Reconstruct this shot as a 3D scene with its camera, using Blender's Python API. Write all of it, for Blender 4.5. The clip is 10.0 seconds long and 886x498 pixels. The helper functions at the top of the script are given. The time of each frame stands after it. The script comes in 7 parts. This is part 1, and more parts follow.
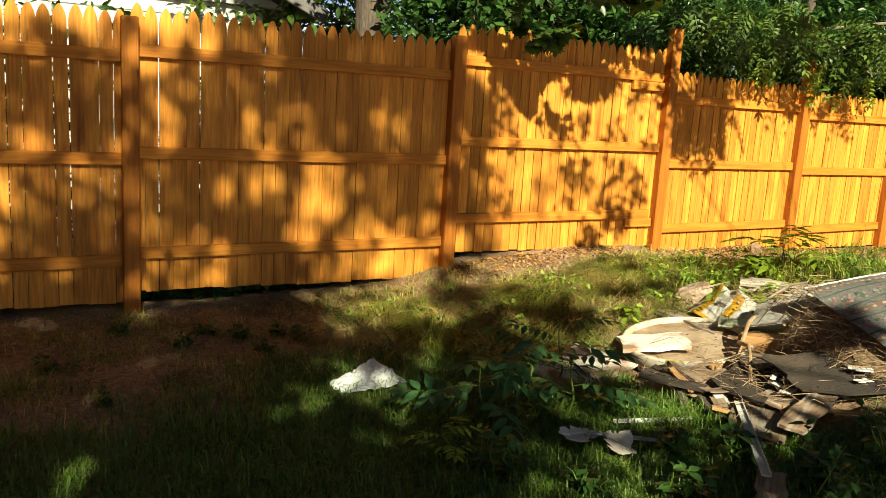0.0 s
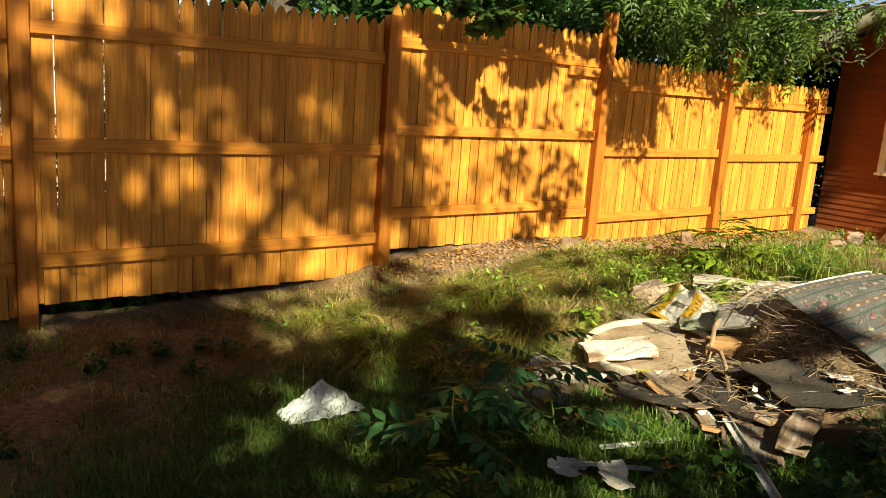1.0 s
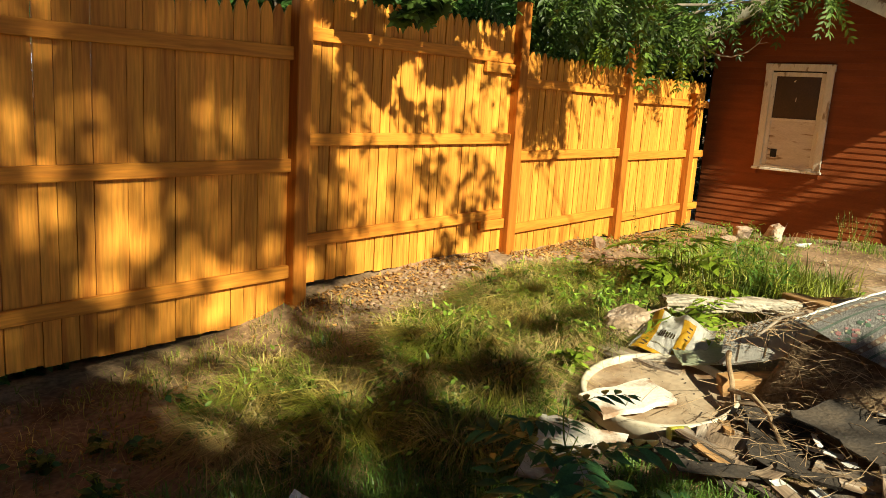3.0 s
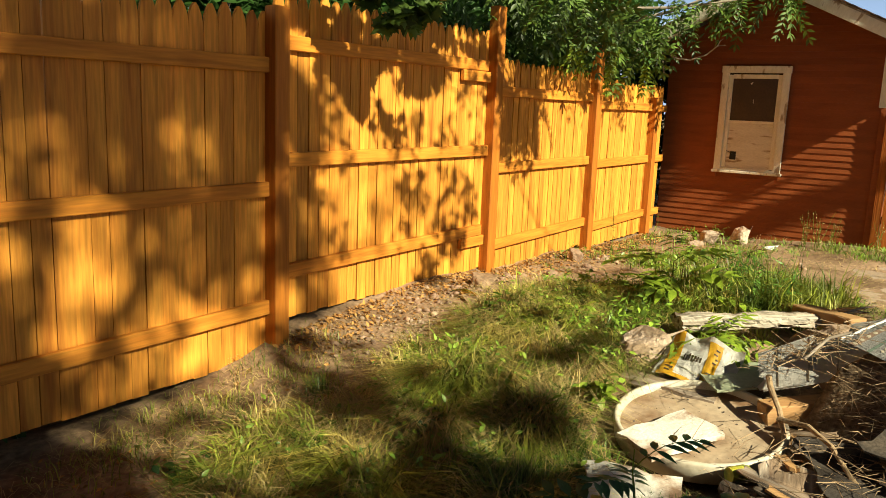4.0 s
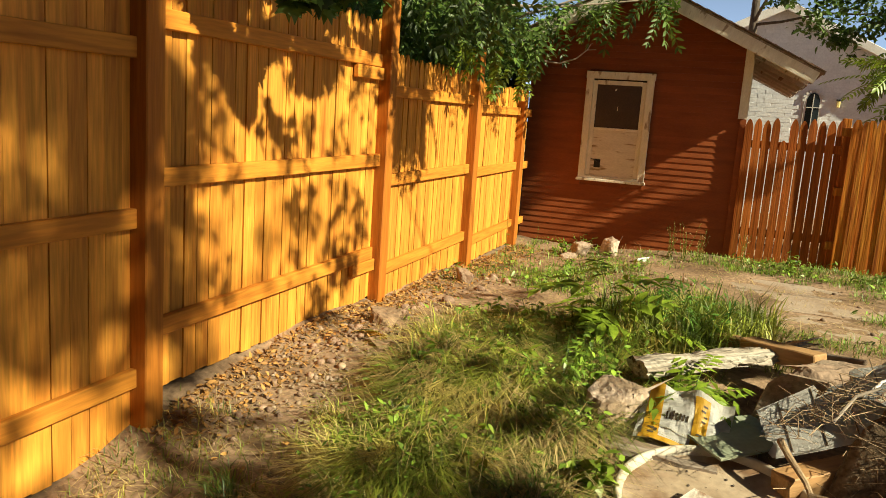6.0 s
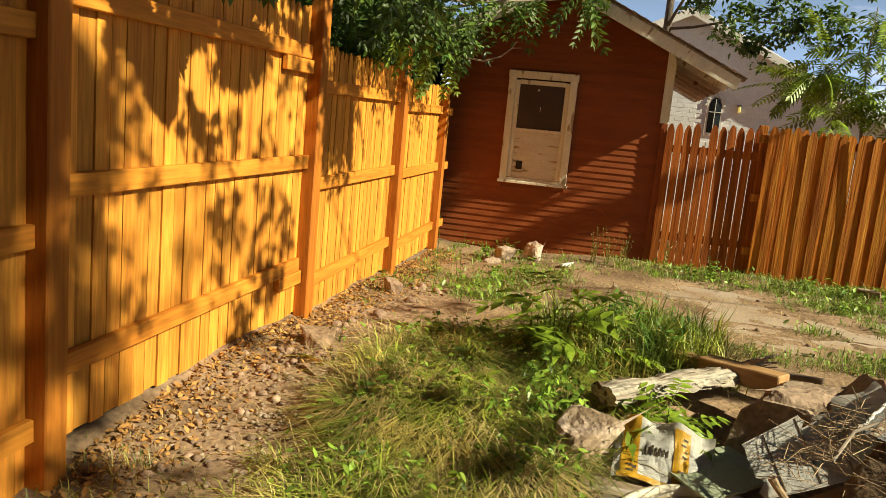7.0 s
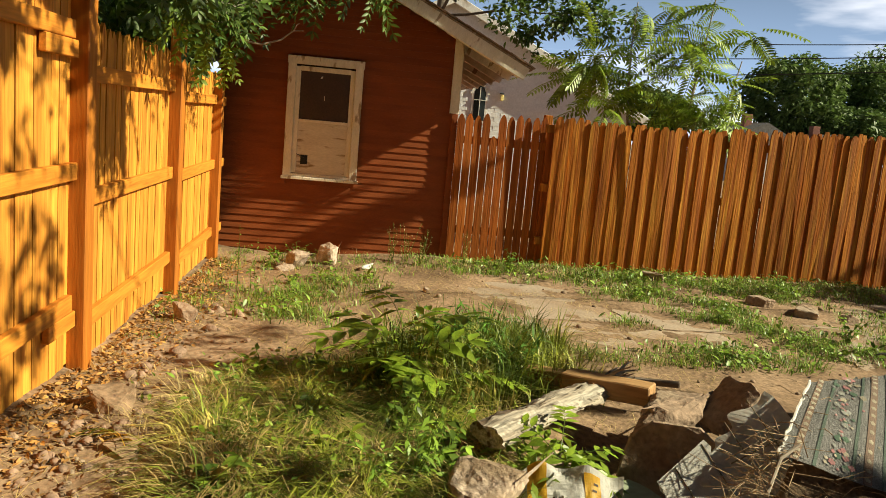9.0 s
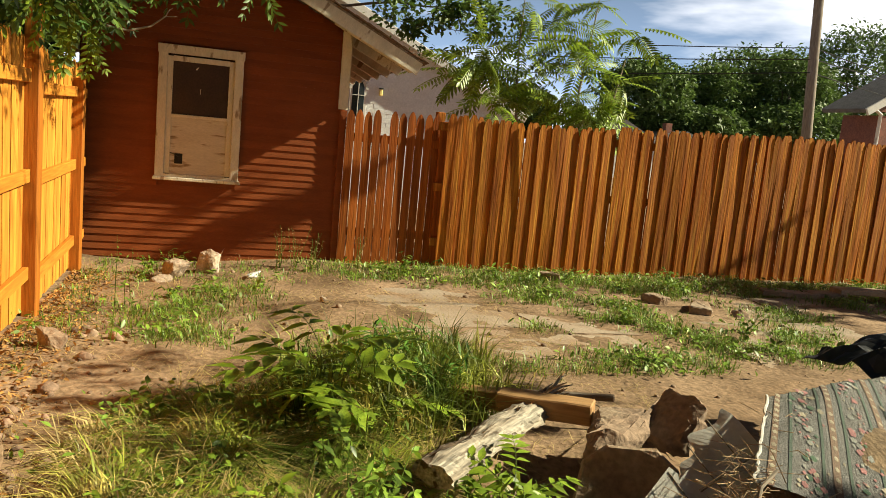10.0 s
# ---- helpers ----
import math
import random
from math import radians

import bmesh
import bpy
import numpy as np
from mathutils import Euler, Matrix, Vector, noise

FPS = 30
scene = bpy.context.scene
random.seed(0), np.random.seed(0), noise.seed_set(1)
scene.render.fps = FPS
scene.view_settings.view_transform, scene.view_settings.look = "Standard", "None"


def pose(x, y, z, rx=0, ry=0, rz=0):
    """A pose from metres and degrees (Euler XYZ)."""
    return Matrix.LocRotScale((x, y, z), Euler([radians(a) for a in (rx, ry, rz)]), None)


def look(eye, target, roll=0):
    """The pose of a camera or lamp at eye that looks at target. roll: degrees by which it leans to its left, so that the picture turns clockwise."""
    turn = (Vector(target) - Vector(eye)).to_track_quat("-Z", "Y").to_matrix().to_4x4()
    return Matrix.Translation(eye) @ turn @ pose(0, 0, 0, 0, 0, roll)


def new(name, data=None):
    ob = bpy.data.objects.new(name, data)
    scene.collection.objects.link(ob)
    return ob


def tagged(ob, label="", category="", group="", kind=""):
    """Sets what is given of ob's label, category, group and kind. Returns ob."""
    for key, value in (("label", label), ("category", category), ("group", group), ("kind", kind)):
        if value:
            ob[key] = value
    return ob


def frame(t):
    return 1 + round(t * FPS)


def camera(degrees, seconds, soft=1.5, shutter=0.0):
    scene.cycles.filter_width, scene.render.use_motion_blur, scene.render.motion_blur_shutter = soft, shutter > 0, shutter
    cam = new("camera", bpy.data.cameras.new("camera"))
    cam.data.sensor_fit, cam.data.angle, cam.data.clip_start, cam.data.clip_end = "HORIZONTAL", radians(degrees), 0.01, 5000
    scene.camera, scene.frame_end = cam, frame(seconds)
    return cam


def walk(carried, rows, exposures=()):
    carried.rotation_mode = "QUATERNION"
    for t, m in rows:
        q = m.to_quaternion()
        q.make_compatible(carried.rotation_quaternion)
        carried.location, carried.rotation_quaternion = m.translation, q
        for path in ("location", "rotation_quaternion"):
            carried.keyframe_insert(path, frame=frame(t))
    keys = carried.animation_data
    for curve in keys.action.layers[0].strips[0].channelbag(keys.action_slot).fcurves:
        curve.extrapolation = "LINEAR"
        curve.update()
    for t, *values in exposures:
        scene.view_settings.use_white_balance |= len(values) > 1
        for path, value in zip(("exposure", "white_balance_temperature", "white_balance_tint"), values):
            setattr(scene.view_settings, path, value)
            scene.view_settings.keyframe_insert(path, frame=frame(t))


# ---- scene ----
cam = camera(59.4, 10.0, 0.75)
PATH = [
    (0, (0.713, 0.983, 1.721), (1.643, 2.719, 1.372), 3.5),
    (0.5, (0.707, 1.248, 1.75), (1.752, 2.912, 1.377), 4.0),
    (1, (0.655, 1.57, 1.785), (1.81, 3.156, 1.394), 4.1),
    (1.5, (0.636, 1.847, 1.795), (1.895, 3.35, 1.399), 4.1),
    (2, (0.666, 2.156, 1.816), (1.986, 3.609, 1.432), 3.3),
    (2.5, (0.693, 2.515, 1.828), (2.07, 3.91, 1.432), 4.3),
    (3, (0.663, 2.869, 1.807), (2.159, 4.14, 1.425), 3.6),
    (3.2, (0.652, 3.015, 1.797), (2.185, 4.243, 1.421), 3.2),
    (4.3, (0.796, 3.654, 1.826), (2.433, 4.749, 1.478), 2.6),
    (4.5, (0.851, 3.759, 1.819), (2.505, 4.83, 1.477), 3.0),
    (5, (0.926, 4.128, 1.834), (2.655, 5.075, 1.496), 3.3),
    (5.5, (1.036, 4.398, 1.847), (2.825, 5.227, 1.514), 3.3),
    (5.7, (1.116, 4.486, 1.841), (2.937, 5.241, 1.503), 3.5),
    (6.8, (1.536, 4.929, 1.839), (3.446, 5.421, 1.505), 5.4),
    (7, (1.585, 5.029, 1.853), (3.514, 5.437, 1.52), 5.5),
    (7.5, (1.708, 5.21, 1.863), (3.672, 5.417, 1.546), 5.3),
    (8, (1.865, 5.343, 1.866), (3.839, 5.429, 1.554), 3.8),
    (8.5, (2.051, 5.443, 1.877), (4.027, 5.414, 1.568), 4.0),
    (9, (2.243, 5.579, 1.874), (4.204, 5.347, 1.563), 5.2),
    (9.5, (2.442, 5.727, 1.891), (4.375, 5.306, 1.603), 5.2),
    (10, (2.683, 5.798, 1.875), (4.578, 5.23, 1.582), 5.5),
]
walk(cam, [(t, look(eye, target, roll)) for t, eye, target, roll in PATH],
     exposures=[(0.0, 1.2), (4.5, 1.14), (7.0, 1.02), (9.0, 0.95), (10.0, 0.98)])

# ---- light: low, warm afternoon sun from behind the yard ----
SUN_SIDE, SUN_HIGH = -0.2155, 34.0      # sideways share of the way to the sun; degrees above the horizon
sun_way = Vector((SUN_SIDE, -1.0, 0.0)).normalized() * math.cos(radians(SUN_HIGH)) + Vector((0, 0, math.sin(radians(SUN_HIGH))))
world = bpy.data.worlds.new("sky")
scene.world = world
world.use_nodes = True
wn, wl = world.node_tree.nodes, world.node_tree.links
sky = wn.new("ShaderNodeTexSky")
sky.sky_type, sky.sun_disc = "NISHITA", False
sky.sun_elevation, sky.sun_rotation = radians(SUN_HIGH), math.atan2(sun_way.x, sun_way.y)
sky.air_density, sky.dust_density, sky.ozone_density = 1.0, 0.8, 1.5
# thin broken cloud over the clear sky
wco = wn.new("ShaderNodeTexCoord")
wmap = wn.new("ShaderNodeMapping")
wmap.inputs["Scale"].default_value = (1.2, 1.2, 5.0)
wno = wn.new("ShaderNodeTexNoise")
wno.inputs["Scale"].default_value, wno.inputs["Detail"].default_value = 2.2, 6.0
wra = wn.new("ShaderNodeValToRGB")
wra.color_ramp.elements[0].position, wra.color_ramp.elements[1].position = 0.47, 0.66
wmx = wn.new("ShaderNodeMix")
wmx.data_type = "RGBA"
wmx.inputs[7].default_value = (74.0, 74.0, 76.0, 1)
wl.new(wco.outputs["Generated"], wmap.inputs[0])
wl.new(wmap.outputs[0], wno.inputs["Vector"])
wl.new(wno.outputs["Fac"], wra.inputs[0])
wlo = wn.new("ShaderNodeMapRange")      # the cloud lies low, the zenith is clear
wlo.inputs[1].default_value, wlo.inputs[2].default_value, wlo.inputs[3].default_value, wlo.inputs[4].default_value = 0.18, 0.45, 1.0, 0.0
wcl = wn.new("ShaderNodeMath")
wcl.operation = "MULTIPLY"
wl.new(wra.outputs[0], wcl.inputs[0])
wl.new(wlo.outputs[0], wcl.inputs[1])
wl.new(wcl.outputs[0], wmx.inputs[0])
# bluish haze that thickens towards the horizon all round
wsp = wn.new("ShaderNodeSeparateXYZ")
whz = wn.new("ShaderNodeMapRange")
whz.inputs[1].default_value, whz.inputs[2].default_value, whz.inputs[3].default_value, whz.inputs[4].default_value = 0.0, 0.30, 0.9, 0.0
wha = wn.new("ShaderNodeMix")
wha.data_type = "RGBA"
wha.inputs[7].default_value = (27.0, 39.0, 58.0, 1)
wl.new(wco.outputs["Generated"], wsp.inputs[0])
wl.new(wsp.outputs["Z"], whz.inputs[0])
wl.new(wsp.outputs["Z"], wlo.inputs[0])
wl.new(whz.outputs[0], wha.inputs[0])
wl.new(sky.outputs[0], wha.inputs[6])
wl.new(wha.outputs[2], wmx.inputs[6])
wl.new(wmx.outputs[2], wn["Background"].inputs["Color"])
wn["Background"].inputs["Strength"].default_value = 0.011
sun_data = bpy.data.lights.new("sun", "SUN")
sun_data.energy, sun_data.angle, sun_data.color = 5.0, radians(0.6), (1.0, 0.94, 0.65)
sun = new("sun", sun_data)
sun.matrix_world = look(sun_way * 40, (0, 0, 0))


# ---- materials ----
def material(name, c1, c2, scale=6.0, rough=0.8, bump=0.3, stretch=(1, 1, 1), vary=0.25, island=False, c3=None,
             drift=False, fine=60.0, metal=0.0, patch=(0.5, 0.62), shine=0.5, through_light=0.0, grain=0.35):
    """Two tones in large noise, fine grain over them, a third tone in patches, and a shift from piece to piece;
    drift lets the tones run on from piece to piece."""
    m = bpy.data.materials.new(name)
    m.use_nodes = True
    n, l = m.node_tree.nodes, m.node_tree.links
    b = n["Principled BSDF"]
    co = n.new("ShaderNodeTexCoord")
    mp = n.new("ShaderNodeMapping")
    mp.inputs["Scale"].default_value = stretch
    l.new(co.outputs["Object"], mp.inputs[0])
    rnd = n.new("ShaderNodeNewGeometry") if island else n.new("ShaderNodeObjectInfo")
    ro = rnd.outputs["Random Per Island"] if island else rnd.outputs["Random"]
    off = n.new("ShaderNodeVectorMath")
    off.operation = "ADD"
    sc = n.new("ShaderNodeMath")
    sc.operation, sc.inputs[1].default_value = "MULTIPLY", 37.0
    l.new(ro, sc.inputs[0])
    l.new(mp.outputs[0], off.inputs[0])
    if not drift:
        l.new(sc.outputs[0], off.inputs[1])

    def noise_at(s, detail):
        t = n.new("ShaderNodeTexNoise")
        t.inputs["Scale"].default_value, t.inputs["Detail"].default_value = s, detail
        l.new(off.outputs[0], t.inputs["Vector"])
        return t.outputs["Fac"]

    def mix(fac, a, c, kind="MIX"):
        x = n.new("ShaderNodeMix")
        x.data_type, x.blend_type = "RGBA", kind
        for sock, v in ((x.inputs[0], fac), (x.inputs[6], a), (x.inputs[7], c)):
            if isinstance(v, (int, float)):
                sock.default_value = v
            elif isinstance(v, tuple):
                sock.default_value = (*v, 1)
            else:
                l.new(v, sock)
        return x.outputs[2]

    def ramp(v, lo, hi):
        r = n.new("ShaderNodeMapRange")
        r.inputs[1].default_value, r.inputs[2].default_value = lo, hi
        l.new(v, r.inputs[0])
        return r.outputs[0]

    big, small = noise_at(scale, 5.0), noise_at(fine, 4.0)
    col = mix(ramp(big, 0.32, 0.68), c1, c2)
    if c3:
        col = mix(ramp(noise_at(scale * 0.6 + 1.3, 6.0), *patch), col, c3)
    g = n.new("ShaderNodeMapRange")
    g.inputs[1].default_value, g.inputs[2].default_value, g.inputs[3].default_value, g.inputs[4].default_value = 0.3, 0.7, 1 - grain, 1.0 + grain * 0.3
    l.new(small, g.inputs[0])
    col = mix(1.0, col, g.outputs[0], "MULTIPLY")
    hv = n.new("ShaderNodeHueSaturation")
    v = n.new("ShaderNodeMapRange")
    v.inputs[3].default_value, v.inputs[4].default_value = 1 - vary, 1 + vary
    l.new(ro, v.inputs[0])
    l.new(v.outputs[0], hv.inputs["Value"])
    l.new(col, hv.inputs["Color"])
    l.new(hv.outputs[0], b.inputs["Base Color"])
    rr = n.new("ShaderNodeMapRange")
    rr.inputs[3].default_value, rr.inputs[4].default_value = min(1, rough + 0.1), max(0.05, rough - 0.12)
    l.new(big, rr.inputs[0])
    l.new(rr.outputs[0], b.inputs["Roughness"])
    b.inputs["Metallic"].default_value = metal
    b.inputs["Specular IOR Level"].default_value = shine
    if bump:
        bp = n.new("ShaderNodeBump")
        bp.inputs["Strength"].default_value, bp.inputs["Distance"].default_value = bump, 0.01
        add = n.new("ShaderNodeMath")
        l.new(small, add.inputs[0])
        l.new(big, add.inputs[1])
        l.new(add.outputs[0], bp.inputs["Height"])
        l.new(bp.outputs[0], b.inputs["Normal"])
    if through_light:
        tr = n.new("ShaderNodeBsdfTranslucent")
        l.new(hv.outputs[0], tr.inputs["Color"])
        ms = n.new("ShaderNodeMixShader")
        ms.inputs[0].default_value = through_light
        l.new(b.outputs[0], ms.inputs[1])
        l.new(tr.outputs[0], ms.inputs[2])
        l.new(ms.outputs[0], n["Material Output"].inputs["Surface"])
    return m


UP = (7, 7, 0.5)
M_FENCE = material("golden_stained_pine", (0.73, 0.315, 0.045), (0.62, 0.23, 0.03), 2.2, 0.62, 0.25, UP, 0.24, c3=(0.41, 0.13, 0.018), fine=9, patch=(0.56, 0.74), grain=0.32, shine=0.2)
M_POST = material("golden_stained_post", (0.50, 0.175, 0.022), (0.40, 0.125, 0.015), 2.0, 0.6, 0.25, UP, 0.08, c3=(0.34, 0.11, 0.015), fine=9, patch=(0.56, 0.75), grain=0.25, shine=0.2)
M_RAIL = material("golden_stained_rail", (0.65, 0.255, 0.032), (0.53, 0.18, 0.022), 2.0, 0.62, 0.25, (0.5, 7, 7), 0.08, c3=(0.38, 0.13, 0.016), fine=9, patch=(0.56, 0.75), grain=0.25, shine=0.2)
M_BACK = material("reddish_cedar", (0.48, 0.165, 0.014), (0.28, 0.072, 0.008), 2.0, 0.72, 0.6, (9, 9, 0.5), 0.2, c3=(0.56, 0.24, 0.03), fine=6, patch=(0.5, 0.7), grain=0.32, shine=0.2)
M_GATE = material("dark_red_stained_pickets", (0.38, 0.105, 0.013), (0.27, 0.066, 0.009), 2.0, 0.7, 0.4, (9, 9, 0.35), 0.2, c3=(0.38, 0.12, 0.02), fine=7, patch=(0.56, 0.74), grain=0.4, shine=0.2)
M_SIDING = material("red_brown_clapboard_paint", (0.25, 0.066, 0.018), (0.195, 0.05, 0.014), 3.0, 0.6, 0.2, (4, 0.8, 4), 0.07, fine=40, grain=0.15, shine=0.2)
M_TRIM = material("peeling_white_paint", (0.72, 0.66, 0.55), (0.62, 0.55, 0.44), 5, 0.7, 0.35, (1, 3, 1), 0.04, c3=(0.33, 0.24, 0.16), fine=40, patch=(0.60, 0.66), grain=0.15)
M_BOARDED = material("stained_window_board", (0.62, 0.55, 0.45), (0.55, 0.47, 0.37), 4, 0.75, 0.2, (1, 1, 5), 0.02, c3=(0.27, 0.18, 0.1), fine=30, patch=(0.58, 0.68), grain=0.15)
M_SCREEN = material("dark_window_screen", (0.05, 0.024, 0.016), (0.035, 0.018, 0.013), 8, 0.45, 0.05, vary=0.02)
M_DARK = material("black_opening", (0.012, 0.01, 0.01), (0.02, 0.016, 0.014), 8, 0.9, 0.1, vary=0.05)
M_SHINGLE = material("worn_brown_shingle", (0.20, 0.13, 0.09), (0.30, 0.17, 0.10), 8, 0.9, 0.6, vary=0.3, fine=60)
M_STONE = material("pink_sandstone", (0.42, 0.31, 0.21), (0.30, 0.205, 0.13), 7, 0.9, 0.8, vary=0.15, c3=(0.5, 0.38, 0.3), fine=45)
M_CONCRETE = material("dusty_concrete", (0.39, 0.30, 0.225), (0.33, 0.24, 0.17), 2.5, 0.92, 0.5, vary=0.08, c3=(0.31, 0.205, 0.13), fine=40, patch=(0.5, 0.64), grain=0.25)
M_RUBBLE = material("broken_brown_concrete", (0.36, 0.245, 0.17), (0.25, 0.165, 0.11), 6, 0.92, 0.9, vary=0.15, c3=(0.36, 0.26, 0.18), fine=35)
M_LOG = material("weathered_grey_log", (0.52, 0.46, 0.38), (0.36, 0.29, 0.22), 2.5, 0.92, 1.0, (0.6, 8, 8), 0.06, c3=(0.11, 0.07, 0.042), fine=9, grain=0.6, patch=(0.56, 0.64))
M_LUMBER = material("raw_lumber", (0.47, 0.27, 0.11), (0.38, 0.2, 0.08), 3, 0.75, 0.4, (0.6, 6, 6), 0.15, fine=10, grain=0.25)
M_OLDWOOD = material("grey_brown_old_board", (0.30, 0.21, 0.14), (0.20, 0.13, 0.085), 3, 0.88, 0.6, (0.7, 5, 5), 0.25, c3=(0.38, 0.31, 0.25), fine=12, grain=0.4)
M_BARK = material("rough_bark", (0.14, 0.105, 0.08), (0.075, 0.055, 0.042), 5, 0.95, 1.0, (3, 3, 0.7), 0.1, fine=18, grain=0.5)
M_TWIG = material("dry_twig", (0.42, 0.29, 0.165), (0.27, 0.175, 0.10), 9, 0.9, 0.4, vary=0.2, island=True)
M_LID = material("yellowed_plastic_lid", (0.44, 0.34, 0.24), (0.34, 0.245, 0.16), 3, 0.6, 0.25, vary=0.02, c3=(0.19, 0.105, 0.055), fine=30, patch=(0.44, 0.60), grain=0.2)
M_RIM = material("cream_plastic_rim", (0.56, 0.5, 0.4), (0.47, 0.4, 0.3), 6, 0.55, 0.2, vary=0.02, c3=(0.3, 0.21, 0.13), fine=30, patch=(0.6, 0.72), grain=0.15)
M_FOAM = material("dirty_white_foam", (0.74, 0.7, 0.63), (0.64, 0.58, 0.5), 5, 0.9, 0.5, vary=0.06, c3=(0.30, 0.185, 0.115), fine=70, patch=(0.46, 0.58), grain=0.15)
M_WHITE = material("torn_white_sheet", (0.74, 0.72, 0.69), (0.64, 0.61, 0.57), 4, 0.7, 0.3, vary=0.06, c3=(0.45, 0.38, 0.31), fine=50, patch=(0.58, 0.7), grain=0.12)
M_GREYTILE = material("grey_tile_sheet", (0.78, 0.76, 0.72), (0.72, 0.69, 0.65), 3, 0.6, 0.15, vary=0.03, c3=(0.55, 0.5, 0.44), fine=50, patch=(0.6, 0.75), grain=0.12)
M_GREENPANEL = material("pale_green_panel", (0.33, 0.36, 0.25), (0.28, 0.31, 0.21), 3, 0.6, 0.15, vary=0.03, fine=40, grain=0.15)
M_TARP = material("dark_roofing_sheet", (0.028, 0.021, 0.017), (0.045, 0.033, 0.025), 4, 0.85, 0.8, vary=0.15, c3=(0.075, 0.054, 0.038), fine=50)
M_YELLOW = material("yellow_print", (0.72, 0.43, 0.03), (0.62, 0.35, 0.02), 8, 0.5, 0.15, vary=0.05, fine=40, grain=0.1)
M_INK = material("dark_print", (0.09, 0.06, 0.03), (0.12, 0.08, 0.04), 8, 0.6, 0.1, vary=0.05)
M_METAL = material("pale_painted_metal", (0.62, 0.63, 0.63), (0.5, 0.5, 0.5), 6, 0.5, 0.15, vary=0.05, c3=(0.3, 0.27, 0.24), fine=40, patch=(0.62, 0.74), grain=0.1)
M_PLASTICBAG = material("crumpled_white_plastic", (0.66, 0.68, 0.70), (0.54, 0.56, 0.58), 12, 0.35, 0.3, vary=0.04, fine=60, grain=0.1)
M_CAN = material("green_yellow_can", (0.06, 0.24, 0.05), (0.55, 0.5, 0.06), 14, 0.35, 0.1, vary=0.02, metal=0.3, fine=50, patch=(0.55, 0.6))
M_WHITEHOUSE = material("white_painted_brick", (0.74, 0.74, 0.75), (0.66, 0.66, 0.68), 4, 0.85, 0.4, vary=0.02, fine=30, grain=0.12)
M_GREYHOUSE = material("pale_grey_siding", (0.6, 0.58, 0.55), (0.53, 0.51, 0.48), 3, 0.8, 0.2, vary=0.05, fine=30, grain=0.1)
M_REDBRICK = material("red_brick", (0.30, 0.12, 0.08), (0.22, 0.085, 0.06), 6, 0.9, 0.5, vary=0.1, fine=30)
M_ROOFGREY = material("grey_roofing", (0.16, 0.15, 0.15), (0.11, 0.1, 0.1), 8, 0.9, 0.5, vary=0.15, fine=50)
M_POLE = material("grey_utility_pole", (0.30, 0.25, 0.20), (0.22, 0.18, 0.145), 4, 0.9, 0.5, (6, 6, 0.5), 0.05, fine=10)
M_CABLE = material("black_cable", (0.02, 0.02, 0.02), (0.03, 0.03, 0.03), 8, 0.6, 0.0, vary=0.0)
M_GLASS = material("dark_glass", (0.03, 0.04, 0.05), (0.04, 0.05, 0.06), 3, 0.1, 0.0, vary=0.1)
M_LAMP = material("warm_lamp_glass", (0.9, 0.75, 0.3), (0.9, 0.7, 0.25), 3, 0.3, 0.0, vary=0.0)
M_GRASS = material("green_grass", (0.37, 0.40, 0.05), (0.075, 0.125, 0.016), 2.6, 0.5, 0.0, vary=0.6, island=True, drift=True, c3=(0.55, 0.45, 0.12), fine=9, patch=(0.54, 0.62), through_light=0.22)
# lawn blades: tree shade is part of this darker green
M_LAWN = material("shade_toned_lawn_grass", (0.135, 0.25, 0.03), (0.09, 0.175, 0.02), 1.2, 0.55, 0.0, vary=0.45, island=True, c3=(0.15, 0.16, 0.045), fine=6, patch=(0.58, 0.7), through_light=0.2)
M_STRAW = material("dry_straw", (0.62, 0.47, 0.20), (0.36, 0.25, 0.095), 2.2, 0.7, 0.0, vary=0.4, island=True, drift=True, fine=6, through_light=0.2)
M_WEED = material("weed_leaf", (0.26, 0.38, 0.04), (0.12, 0.22, 0.03), 3, 0.45, 0.0, vary=0.55, island=True, fine=20, through_light=0.22)
M_LANCE = material("dark_lance_leaf", (0.13, 0.26, 0.035), (0.07, 0.16, 0.022), 3, 0.45, 0.0, vary=0.55, island=True, fine=20, through_light=0.25)
M_PINNATE = material("bright_pinnate_leaf", (0.28, 0.37, 0.03), (0.17, 0.27, 0.025), 3, 0.45, 0.0, vary=0.4, island=True, fine=20, through_light=0.3)
# leaf of plants in shade: the shade is mixed into a darker green
M_SHADELEAF = material("shade_darkened_leaf", (0.06, 0.14, 0.028), (0.038, 0.092, 0.02), 3, 0.4, 0.0, vary=0.35, island=True, fine=20, through_light=0.3)
M_TREELEAF = material("tree_leaf", (0.11, 0.185, 0.026), (0.07, 0.125, 0.02), 1, 0.5, 0.0, vary=0.45, island=True, fine=10, through_light=0.3)
M_FARLEAF = material("far_tree_leaf", (0.13, 0.20, 0.045), (0.09, 0.15, 0.035), 0.4, 0.6, 0.0, vary=0.4, island=True, fine=3, through_light=0.25)
# dry leaves, with orange light bounced off the fence added to their brown
M_LITTER = material("bounce_tinted_leaf_litter", (0.52, 0.27, 0.065), (0.28, 0.14, 0.05), 4, 0.85, 0.0, vary=0.45, island=True, fine=20, through_light=0.1)
M_PEBBLE = material("pebbles", (0.36, 0.25, 0.17), (0.20, 0.125, 0.08), 4, 0.9, 0.4, vary=0.4, island=True, fine=40)
M_CLOD = material("crumbled_earth", (0.33, 0.21, 0.145), (0.22, 0.135, 0.09), 4, 0.95, 0.8, vary=0.35, island=True, fine=40)
